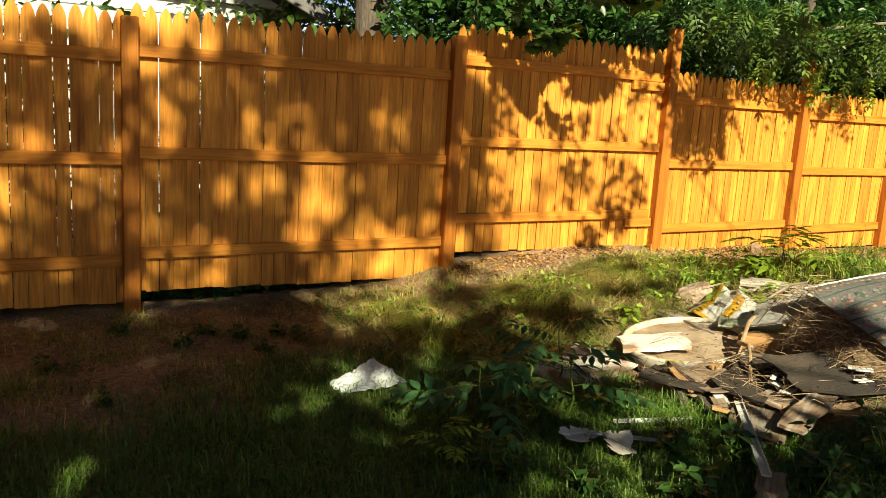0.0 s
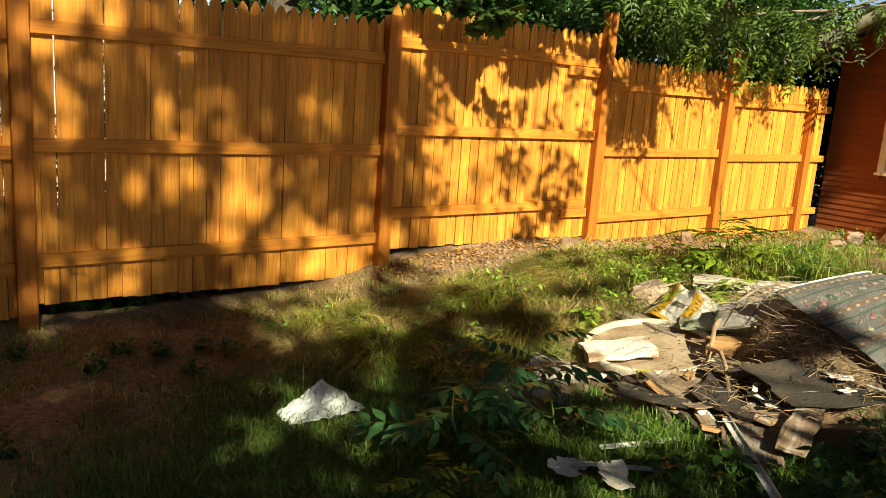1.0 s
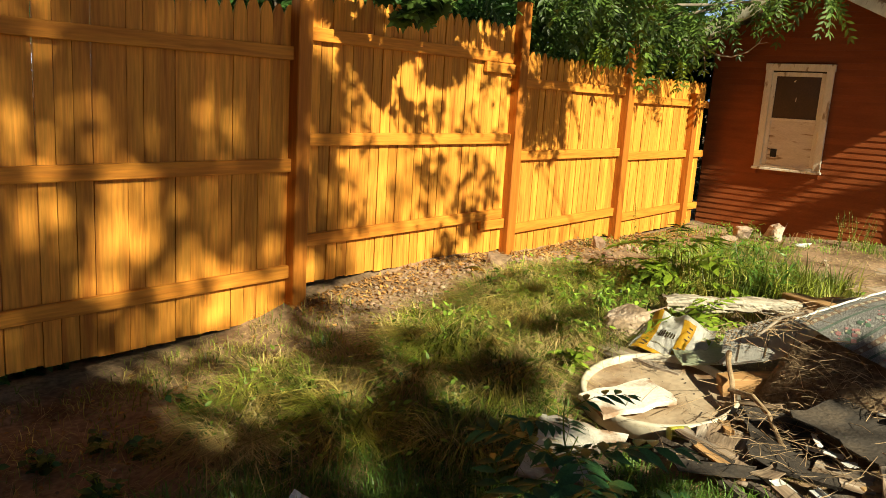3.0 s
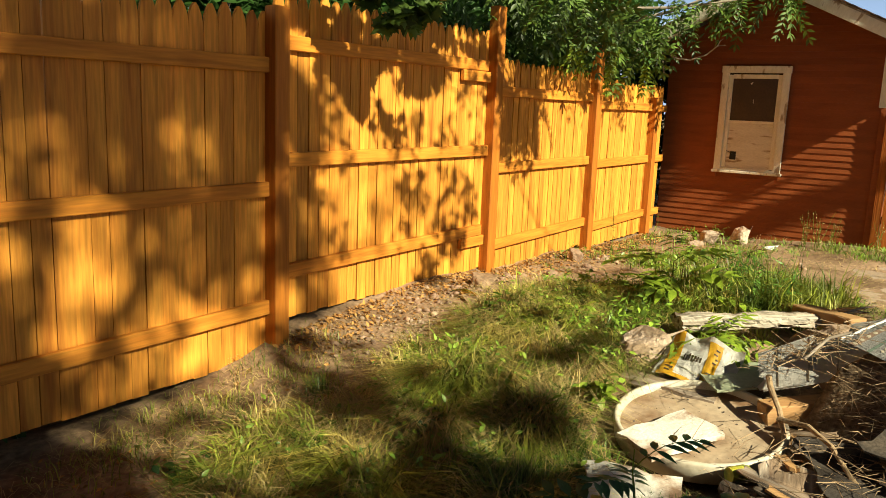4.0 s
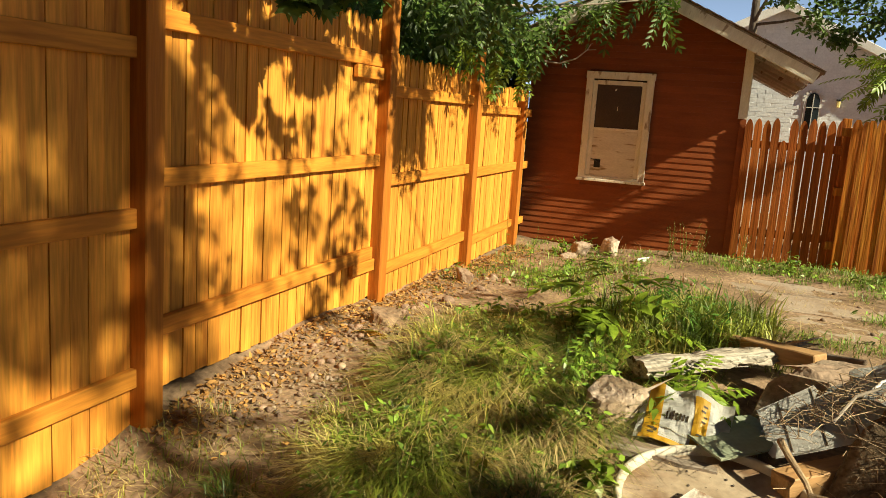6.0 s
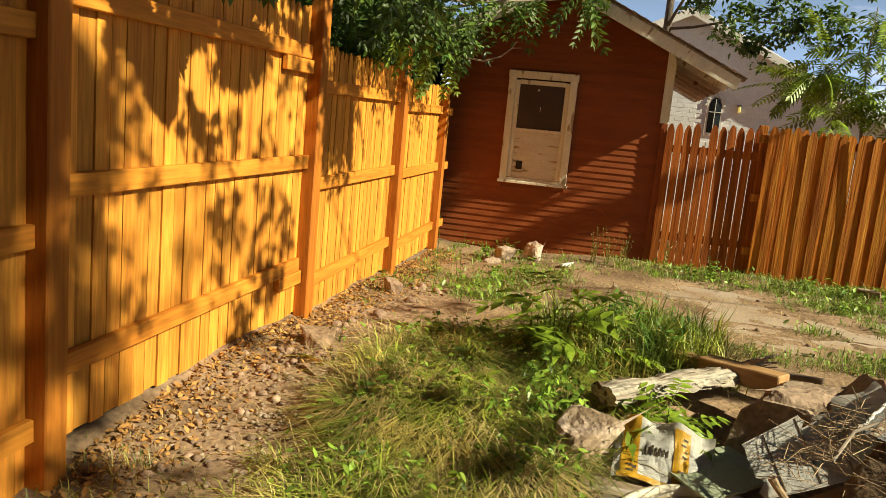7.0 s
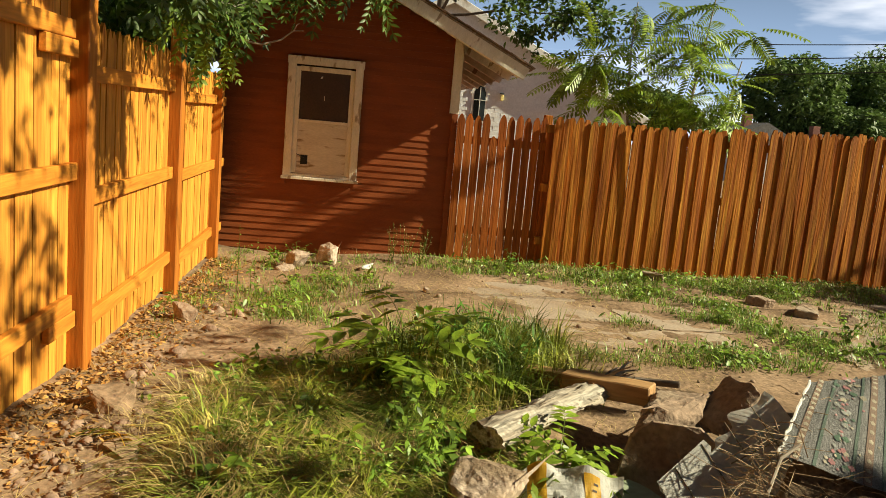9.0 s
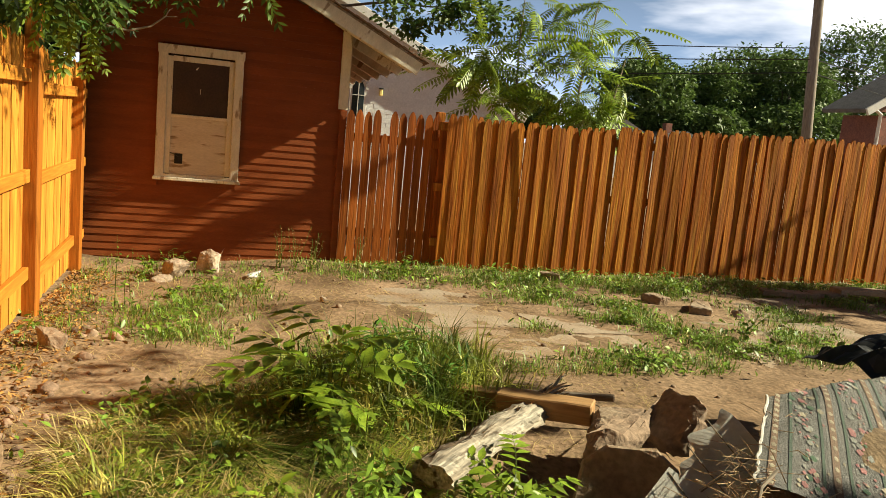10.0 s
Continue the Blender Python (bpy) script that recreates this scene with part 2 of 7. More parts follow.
M_YELLOWLEAF = material("yellow_fallen_leaf", (0.62, 0.36, 0.03), (0.52, 0.27, 0.02), 4, 0.6, 0.0, vary=0.2, island=True, fine=20, through_light=0.25)
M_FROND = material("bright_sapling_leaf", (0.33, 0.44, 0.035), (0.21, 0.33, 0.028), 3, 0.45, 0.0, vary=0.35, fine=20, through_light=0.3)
# same sapling leaf again, with the lawn's shade put into a darker green
M_FRONDSHADE = material("shade_tinted_sapling_leaf", (0.075, 0.19, 0.062), (0.05, 0.135, 0.045), 3, 0.4, 0.0, vary=0.3, fine=20, through_light=0.3)
M_BRANCH = material("pale_bare_branch", (0.40, 0.33, 0.26), (0.28, 0.22, 0.17), 6, 0.85, 0.4, vary=0.1, fine=20)


# ---- building helpers ----
def fast_mesh(name, verts, tris):
    """A triangle mesh from two arrays."""
    me = bpy.data.meshes.new(name)
    verts, tris = np.asarray(verts, dtype=np.float32), np.asarray(tris, dtype=np.int32)
    me.vertices.add(len(verts))
    me.vertices.foreach_set("co", verts.ravel())
    me.loops.add(tris.size)
    me.loops.foreach_set("vertex_index", tris.ravel())
    me.polygons.add(len(tris))
    me.polygons.foreach_set("loop_start", np.arange(0, tris.size, 3, dtype=np.int32))
    me.update(calc_edges=True)
    return me


def thing(name, label, category, group="", kind="", at=(0, 0, 0), m=None):
    ob = new(name)
    ob.empty_display_size = 0.1
    ob.matrix_basis = m if m else Matrix.Translation(at)
    return tagged(ob, label, category, group, kind)


def to_mesh(name, bm, smooth=False):
    me = bpy.data.meshes.new(name)
    bmesh.ops.recalc_face_normals(bm, faces=bm.faces)
    bm.to_mesh(me)
    bm.free()
    if smooth:
        me.polygons.foreach_set("use_smooth", [True] * len(me.polygons))
    return me


def part(name, shape, mat, parent=None, label="", m=None, smooth=False):
    """Links a bmesh or a mesh as one mesh object under a thing or a part, in the parent's own space."""
    me = shape if isinstance(shape, bpy.types.Mesh) else to_mesh(name, shape, smooth)
    if mat and not me.materials:
        me.materials.append(mat)
    ob = new(name, me)
    if parent:
        ob.parent = parent
    if m is not None:
        ob.matrix_basis = m
    if label:
        ob["label"] = label
    return ob


def box(sx, sy, sz, bevel=0.0, at=(0, 0, 0), bm=None, rot=None, rough=0.0, cuts=0):
    """A box centred at a place, with worn edges, in a bmesh."""
    own = bmesh.new()
    bmesh.ops.create_cube(own, size=1.0)
    bmesh.ops.scale(own, vec=(sx, sy, sz), verts=own.verts)
    if cuts:
        bmesh.ops.subdivide_edges(own, edges=own.edges[:], cuts=cuts, use_grid_fill=True)
    if bevel:
        bmesh.ops.bevel(own, geom=own.edges[:] if not cuts else [e for e in own.edges if e.calc_face_angle(0) > 0.8], offset=bevel, segments=1, affect="EDGES")
    if rough:
        for v in own.verts:
            v.co += noise.noise_vector(v.co * 5 + Vector(at)) * rough
    tr = Matrix.Translation(at) @ (rot if rot else Matrix())
    bmesh.ops.transform(own, matrix=tr, verts=own.verts)
    if bm is None:
        return own
    tmp = bpy.data.meshes.new("tmp")
    own.to_mesh(tmp)
    own.free()
    bm.from_mesh(tmp)
    bpy.data.meshes.remove(tmp)
    return bm


def tube(path, radii, sides=8, bm=None, wobble=0.0):
    """A tapered limb along a list of places."""
    bm = bm or bmesh.new()
    path = [Vector(p) for p in path]
    rings = []
    for i, p in enumerate(path):
        d = (path[min(i + 1, len(path) - 1)] - path[max(i - 1, 0)]).normalized()
        a = d.orthogonal().normalized() if i == 0 else (last - d * last.dot(d)).normalized()
        last = a
        c = d.cross(a)
        ring = []
        for k in range(sides):
            w = 2 * math.pi * k / sides
            r = radii[i] * (1 + wobble * noise.noise(p * 6 + Vector((k * 1.7, 0, 0))))
            ring.append(bm.verts.new(p + (a * math.cos(w) + c * math.sin(w)) * r))
        rings.append(ring)
    for r0, r1 in zip(rings, rings[1:]):
        for k in range(sides):
            bm.faces.new((r0[k], r0[(k + 1) % sides], r1[(k + 1) % sides], r1[k]))
    bm.faces.new(rings[0][::-1])
    bm.faces.new(rings[-1])
    return bm


def bent(p0, p1, n=6, sway=0.1, seed=0):
    """Places along a crooked line."""
    p0, p1 = Vector(p0), Vector(p1)
    out = []
    for i in range(n + 1):
        f = i / n
        q = p0.lerp(p1, f) + noise.noise_vector(Vector((seed * 3.1 + f * 2.3, seed, 1.7))) * sway * math.sin(math.pi * f)
        out.append(q)
    return out


def outline(pts, depth, bevel=0.0):
    """A flat slab from an outline in x, y, with thickness below it."""
    bm = bmesh.new()
    f = bm.faces.new([bm.verts.new((x, y, 0)) for x, y in pts])
    r = bmesh.ops.extrude_face_region(bm, geom=[f])
    bmesh.ops.translate(bm, vec=(0, 0, -depth), verts=[v for v in r["geom"] if isinstance(v, bmesh.types.BMVert)])
    if bevel:
        bmesh.ops.bevel(bm, geom=[e for e in bm.edges if e.calc_face_angle(0) > 0.8], offset=bevel, segments=1, affect="EDGES")
    return bm


def ragged(w, h, seed, n=7, amount=0.06):
    """A broken rectangular outline."""
    rng = random.Random(seed)
    pts = []
    for (x0, y0), (x1, y1) in (((-w, -h), (w, -h)), ((w, -h), (w, h)), ((w, h), (-w, h)), ((-w, h), (-w, -h))):
        for i in range(n):
            f = i / n
            pts.append((x0 + (x1 - x0) * f + rng.uniform(-1, 1) * amount, y0 + (y1 - y0) * f + rng.uniform(-1, 1) * amount))
    return [(x * 0.5, y * 0.5) for x, y in pts]


def rock(sx, sy, sz, seed, cuts=3, sharp=0.28):
    """A broken, faceted stone: a hull of scattered points with chipped edges and a grainy skin."""
    rng = random.Random(seed * 13 + 1)
    bm = bmesh.new()
    for k in range(15):
        v = Vector((rng.uniform(-1, 1), rng.uniform(-1, 1), rng.uniform(-1, 1)))
        v = v / max(abs(v.x), abs(v.y), abs(v.z)) * rng.uniform(0.84, 1.0)
        bm.verts.new((v.x * sx / 2, v.y * sy / 2, v.z * sz / 2))
    r = bmesh.ops.convex_hull(bm, input=bm.verts)
    bmesh.ops.delete(bm, geom=[g for g in r["geom_interior"] if isinstance(g, bmesh.types.BMVert)], context="VERTS")
    bmesh.ops.bevel(bm, geom=bm.edges[:], offset=min(sx, sy, sz) * 0.06, segments=1, affect="EDGES")
    for k in range(cuts - 1):
        bmesh.ops.subdivide_edges(bm, edges=bm.edges[:], cuts=1, use_grid_fill=True)
    bmesh.ops.triangulate(bm, faces=bm.faces)
    s = min(sx, sy, sz)
    for v in bm.verts:
        v.co += v.co.normalized() * s * (0.07 * noise.noise(v.co / s * 2.5 + Vector((seed, 0, 0))) + 0.035 * noise.noise(v.co / s * 8))
    return bm


def smoothstep(a, b, x):
    f = min(1.0, max(0.0, (x - a) / (b - a)))
    return f * f * (3 - 2 * f)


def bump_at(x, y, cx, cy, rx, ry, h):
    return h * math.exp(-((x - cx) / rx) ** 2 - ((y - cy) / ry) ** 2)


def ground_z(x, y):
    z = 0.10 + 0.32 * smoothstep(2.0, 5.4, x)
    z -= 0.09 * smoothstep(6.3, 10.0, x) * smoothstep(4.6, 6.6, y)
    z += (0.055 + 0.09 * smoothstep(3.6, 4.6, x) - 0.09 * smoothstep(5.6, 6.8, x)) * math.exp(-((y - 7.12) / 0.2) ** 2) * smoothstep(0.2, 1.2, x) * 0.62
    z += bump_at(x, y, 5.7, 6.55, 0.7, 0.35, 0.07) + bump_at(x, y, 5.6, 3.3, 0.9, 0.8, 0.03)
    z += bump_at(x, y, 5.2, 5.9, 0.5, 0.35, 0.06) - bump_at(x, y, 5.55, 4.25, 0.35, 0.3, 0.12)
    z -= bump_at(x, y, 4.26, 4.42, 0.52, 0.46, 0.19)
    if -3 < x < 12 and -8 < y < 8:
        z += 0.035 * noise.noise(Vector((x * 1.1, y * 1.1, 0))) + 0.018 * noise.noise(Vector((x * 4, y * 4, 3)))
        z += 0.008 * noise.noise(Vector((x * 11, y * 11, 5)))
        z += 0.075 * noise.noise(Vector((x * 2.7, y * 2.7, 9))) * min(1.0, bump_at(x, y, 5.3, 5.55, 1.5, 0.62, 1.3))
    return z


def ground_many(xy):
    return np.array([ground_z(float(a), float(b)) for a, b in xy])

# ---- ground: one sheet to the horizon ----
M_SOIL = material("trodden_soil", (0.375, 0.25, 0.16), (0.265, 0.168, 0.10), 1.1, 0.95, 0.9, vary=0.0, c3=(0.17, 0.105, 0.06), fine=28, patch=(0.50, 0.68), grain=0.45, shine=0.2)


def build_ground():
    xs = np.concatenate([[-900, -300, -100, -40, -15, -7], np.arange(-3, 12.01, 0.06), [14, 17, 22, 30, 60, 150, 400, 900]])
    ys = np.concatenate([[-900, -300, -100, -40, -20, -12], np.arange(-8, 8.01, 0.08), [10, 13, 18, 30, 60, 150, 400, 900]])
    v = [(x, y, ground_z(x, y)) for y in ys for x in xs]
    n = len(xs)
    i, j = np.meshgrid(np.arange(len(xs) - 1), np.arange(len(ys) - 1))
    a = (j * n + i).ravel()
    tris = np.concatenate([np.stack([a, a + 1, a + n + 1], 1), np.stack([a, a + n + 1, a + n], 1)])
    me = fast_mesh("ground", v, tris)
    me.polygons.foreach_set("use_smooth", [True] * len(me.polygons))
    return tagged(part("ground", me, M_SOIL), "brown trodden soil of a weedy back yard", "ground", kind="structure")


build_ground()


# ---- golden picket fence along the yard ----
FENCE_Y = 6.93          # front of the posts
POSTS = [(-1.30, 2.20), (1.34, 2.24), (3.96, 2.36), (6.39, 2.66), (8.42, 2.52), (10.15, 2.05)]
# for each bay: heights of the picket tips, of the three rails, and of the picket feet
BAYS = [(2.28, 1.96, 1.24, 0.49, 0.18), (2.325, 2.02, 1.30, 0.57, 0.26), (2.46, 2.17, 1.48, 0.80, 0.475),
        (2.255, 1.985, 1.335, 0.67, 0.42), (2.19, 1.925, 1.30, 0.62, 0.38)]


def picket_mesh(name, w, t, h, tip, round_tip=False):
    """A picket with a curved, pointed head; its foot is at z = 0."""
    side = [(w / 2, 0), (w / 2, h - tip), (w * 0.485, h - tip * 0.72), (w * 0.40, h - tip * 0.42), (w * 0.24, h - tip * 0.16), (w * 0.07, h)]
    if round_tip:
        side = [(w / 2, 0), (w / 2, h - tip), (w * 0.43, h - tip * 0.55), (w * 0.2, h)]
    ring = side + [(-x, z) for x, z in reversed(side)]
    bm = bmesh.new()
    f = bm.faces.new([bm.verts.new((x, -t / 2, z)) for x, z in ring])
    r = bmesh.ops.extrude_face_region(bm, geom=[f])
    bmesh.ops.translate(bm, vec=(0, t, 0), verts=[q for q in r["geom"] if isinstance(q, bmesh.types.BMVert)])
    return to_mesh(name, bm)


def build_front_fence():
    rng = random.Random(4)
    fence = thing("picket_fence", "tall golden-orange stained picket fence with pointed tops", "fence")
    post_w = 0.115
    for x, top in POSTS:
        g = ground_z(x, FENCE_Y) - 0.25
        bm = box(post_w, 0.095, top - g, 0.006, (0, 0, (top + g) / 2))
        part("post", bm, M_POST, fence, m=pose(x, FENCE_Y + 0.045, 0, 0, 0, rng.uniform(-2, 2)))
    shared = [picket_mesh("picket", 0.0875, 0.017, 2.0, 0.125), picket_mesh("picket", 0.0895, 0.018, 2.0, 0.135), picket_mesh("picket", 0.086, 0.017, 2.0, 0.115)]
    for me in shared:
        me.materials.append(M_FENCE)
    for b, (tip, top_rail, mid_rail, low_rail, foot) in enumerate(BAYS):
        x0, x1 = POSTS[b][0], POSTS[b + 1][0]
        left, right = x0 + post_w / 2, x1 - post_w / 2
        # rails between the posts, set back a little from the posts' face
        for z, rise in ((top_rail, 0.012), (mid_rail, 0.012), (low_rail, 0.03)):
            short = 0.05 if b == 2 and z != mid_rail else 0.004
            long_rail = right - left - short
            bm = box(long_rail, 0.038, 0.088, 0.004, cuts=0)
            part("rail", bm, M_RAIL, fence, m=pose((left + right - short) / 2 + 0.002, FENCE_Y + 0.064, z, 0, -math.degrees(math.atan2(rise, long_rail)), 0))
        # pickets nailed behind the rails
        first, last = left - (0.05 if b else 0), right + 0.05 if b < 4 else right + 0.46
        n = round((last - first) / 0.0965)
        step = (last - first) / n
        for i in range(n):
            x = first + (i + 0.5) * step + rng.uniform(-0.002, 0.002)
            ht = tip - foot + rng.uniform(-0.012, 0.012)
            lean = rng.uniform(-0.22, 0.22)
            me, wide = rng.choice(list(zip(shared, (0.0875, 0.0895, 0.086))))
            slit = rng.uniform(0.004, 0.009) if b > 1 else rng.uniform(0.002, 0.005)
            p = part("picket", me, None, fence, m=pose(x, FENCE_Y + 0.094 + rng.uniform(-0.002, 0.005), foot + rng.uniform(-0.008, 0.008), 0, lean * 0.6, rng.uniform(-1.8, 1.8)))
            p.scale = ((step - slit) / wide, 1, ht / 2.0)
    # doubled short blocks by the third post, and the rail ends past the last post
    for z, dx, w in ((2.085, -0.245, 0.40), (0.725, -0.21, 0.34)):
        part("rail_block", box(w, 0.036, 0.085, 0.004), M_RAIL, fence, m=pose(6.39 - post_w / 2 + dx + 0.03, FENCE_Y + 0.06, z))
    for z in (1.925, 1.30, 0.62):
        part("rail_end", box(0.40, 0.036, 0.085, 0.004), M_RAIL, fence, m=pose(10.15 + post_w / 2 + 0.21, FENCE_Y + 0.064, z))
    return fence


front_fence = build_front_fence()


# ---- red-brown clapboard shed at the end of the yard ----
WALL_X, SHED_R, SHED_L, PEAK_Y, SLOPE, EAVE_R = 10.85, 4.53, 7.11, 5.82, 0.48, 3.88
PEAK_Z = 3.46


def rake_z(y):
    return PEAK_Z - SLOPE * abs(y - PEAK_Y)


def build_shed():
    shed = thing("shed", "small red-brown clapboard shed with a gabled roof", "shed")
    wall = part("wall", box(0.1, SHED_L - SHED_R - 0.04, 2.75, 0, (WALL_X + 0.09, PEAK_Y, 1.42)), M_SIDING, shed)
    for y in (SHED_R, SHED_L):
        part("wall", box(5.0, 0.1, 2.65, 0, (WALL_X + 2.56, y + (0.06 if y == SHED_R else -0.06), 1.35)), M_SIDING, shed)
    gable = outline([(SHED_R + 0.02, 2.79), (PEAK_Y, PEAK_Z - 0.07), (SHED_L - 0.02, 2.79)], 0.1)
    bmesh.ops.transform(gable, matrix=Matrix(((0, 0, -1, WALL_X + 0.045), (1, 0, 0, 0), (0, 1, 0, 0), (0, 0, 0, 1))), verts=gable.verts)
    part("gable", gable, M_SIDING, shed)
    # clapboards, each one a wedge with its lower edge proud
    course, z, rng = 0.0735, 0.22, random.Random(2)
    wy0, wy1, wz0, wz1 = 5.585, 6.395, 1.165, 2.465
    while z < PEAK_Z - 0.12:
        spans = []
        lo, hi = SHED_R + 0.03, SHED_L - 0.03
        top = z + course
        if top > rake_z(SHED_R) - 0.06:
            half = max(0, (PEAK_Z - 0.05 - top) / SLOPE)
            lo, hi = max(lo, PEAK_Y - half), min(hi, PEAK_Y + half)
        spans = [(lo, wy0 + 0.03), (wy1 - 0.03, hi)] if wz0 < top and z < wz1 else [(lo, hi)]
        for a, b in spans:
            if b - a < 0.05:
                continue
            bm = bmesh.new()
            d = rng.uniform(-0.001, 0.001)
            prof = [(0.0, 0), (-0.017 + d, 0), (-0.005 + d, course + 0.008), (0.0, course + 0.008)]
            ends = []
            for y in (a, b):
                ends.append([bm.verts.new((WALL_X + 0.035 + px, y, z + pz)) for px, pz in prof])
            for k in range(4):
                bm.faces.new((ends[0][k], ends[0][(k + 1) % 4], ends[1][(k + 1) % 4], ends[1][k]))
            bm.faces.new(ends[0])
            bm.faces.new(ends[1][::-1])
            part("clapboard", bm, M_SIDING, wall)
        z += course
    # corner boards
    part("corner_board", box(0.024, 0.10, 0.80, 0.003, (WALL_X + 0.005, SHED_R + 0.045, 2.42)), M_TRIM, shed, "peeling cream corner board")
    part("corner_board", box(0.024, 0.07, 1.65, 0.003, (WALL_X + 0.005, SHED_R + 0.035, 1.19)), M_SIDING, shed)
    # roof: two slabs with boards under them, rake trim, and shingles
    x0, x1 = 10.40, 16.2
    for sgn, eave in ((-1, EAVE_R), (1, 2 * PEAK_Y - EAVE_R)):
        run = abs(PEAK_Y - eave)
        length = run * math.sqrt(1 + SLOPE * SLOPE)
        tilt = math.degrees(math.atan(SLOPE)) * -sgn
        mid = ((x0 + x1) / 2, (PEAK_Y + eave) / 2, PEAK_Z - SLOPE * run / 2)
        side = pose(*mid, tilt, 0, 0)
        part("roof_deck", box(x1 - x0, length, 0.022, 0, (0, 0, 0.02)), M_OLDWOOD, shed, m=side)
        part("rake_board", box(0.03, length, 0.13, 0.004, (-(x1 - x0) / 2 + 0.012, 0, -0.055)), M_TRIM, shed, "weathered cream rake board", m=side)
        for k in range(7):
            part("rafter", box(0.045, length * 0.42, 0.09, 0.003, (-(x1 - x0) / 2 + 0.3 + k * 0.6, sgn * length * 0.285, -0.04)), M_TRIM, shed, m=side)
        # shingle courses, each a strip of tabs
        rows = int(length / 0.13)
        for k in range(rows):
            bm = bmesh.new()
            yy = sgn * (length / 2 - (k + 0.5) * length / rows + 0.02)
            xx = -(x1 - x0) / 2 - 0.03
            while xx < (x1 - x0) / 2:
                w = rng.uniform(0.16, 0.32)
                box(w - 0.006, length / rows + 0.05, 0.010, 0, (xx + w / 2, yy + sgn * rng.uniform(-0.008, 0.012), 0.042 + rng.uniform(0, 0.004)), bm, Euler((radians(-2.5 * sgn), 0, 0)).to_matrix().to_4x4())
                xx += w
            part("shingle_course", bm, M_SHINGLE, shed, m=side)
    # sash window with peeling trim; the lower half is boarded
    win = part("window", box(0.03, 0.70, 1.18, 0, (WALL_X + 0.03, 5.99, 1.80)), M_DARK, shed)
    f = WALL_X - 0.004
    part("casing", box(0.035, 0.085, 1.22, 0.004, (f, 5.632, 1.80)), M_TRIM, win)
    part("casing", box(0.035, 0.085, 1.22, 0.004, (f, 6.345, 1.80)), M_TRIM, win)
    part("casing", box(0.038, 0.815, 0.085, 0.004, (f, 5.988, 2.435)), M_TRIM, win)
    part("sill", box(0.075, 0.83, 0.032, 0.005, (f - 0.015, 5.988, 1.18)), M_TRIM, win)
    part("bottom_casing", box(0.03, 0.63, 0.03, 0.003, (f, 5.988, 1.21)), M_TRIM, win)
    for y in (5.70, 6.277):
        part("sash_stile", box(0.026, 0.05, 1.14, 0.003, (f + 0.012, y, 1.80)), M_TRIM, win)
    part("sash_rail", box(0.03, 0.53, 0.05, 0.003, (f + 0.010, 5.988, 2.35)), M_TRIM, win)
    part("meeting_rail", box(0.034, 0.53, 0.03, 0.003, (f + 0.008, 5.988, 1.80)), M_TRIM, win)
    part("upper_screen", box(0.012, 0.53, 0.52, 0, (f + 0.02, 5.988, 2.07)), M_SCREEN, win, "dark brown window screen")
    part("lower_board", box(0.014, 0.53, 0.56, 0.002, (f + 0.018, 5.988, 1.505)), M_BOARDED, win, "stained cream board behind the lower sash")
    part("hole", box(0.008, 0.075, 0.10, 0.002, (f + 0.010, 6.17, 1.38)), M_DARK, win, "square dark hole in the board")
    part("wire", tube([(f + 0.004, 6.26, 1.44), (f - 0.002, 6.22, 1.425), (f - 0.006, 6.17, 1.40)], [0.004, 0.004, 0.004], 5), M_CABLE, win)
    part("paint_chip", rock(0.01, 0.03, 0.03, 3, 1), M_TRIM, win, m=pose(f + 0.011, 6.03, 2.27))
    part("paint_chip", box(0.006, 0.006, 0.05, 0, (f + 0.011, 5.99, 2.05)), M_TRIM, win)
    return shed


build_shed()


# ---- reddish board fence closing the yard behind ----
def back_x(y):
    return 10.70 + 0.03 * max(0.0, 4.5 - y) + (0.12 if y > 3.45 else 0.0)


def back_top(y):
    return float(np.interp(y, [-9, -2.4, -0.7, 0.8, 2.1, 3.5, 4.5], [2.36, 2.28, 2.23, 2.16, 2.075, 2.09, 2.05]))


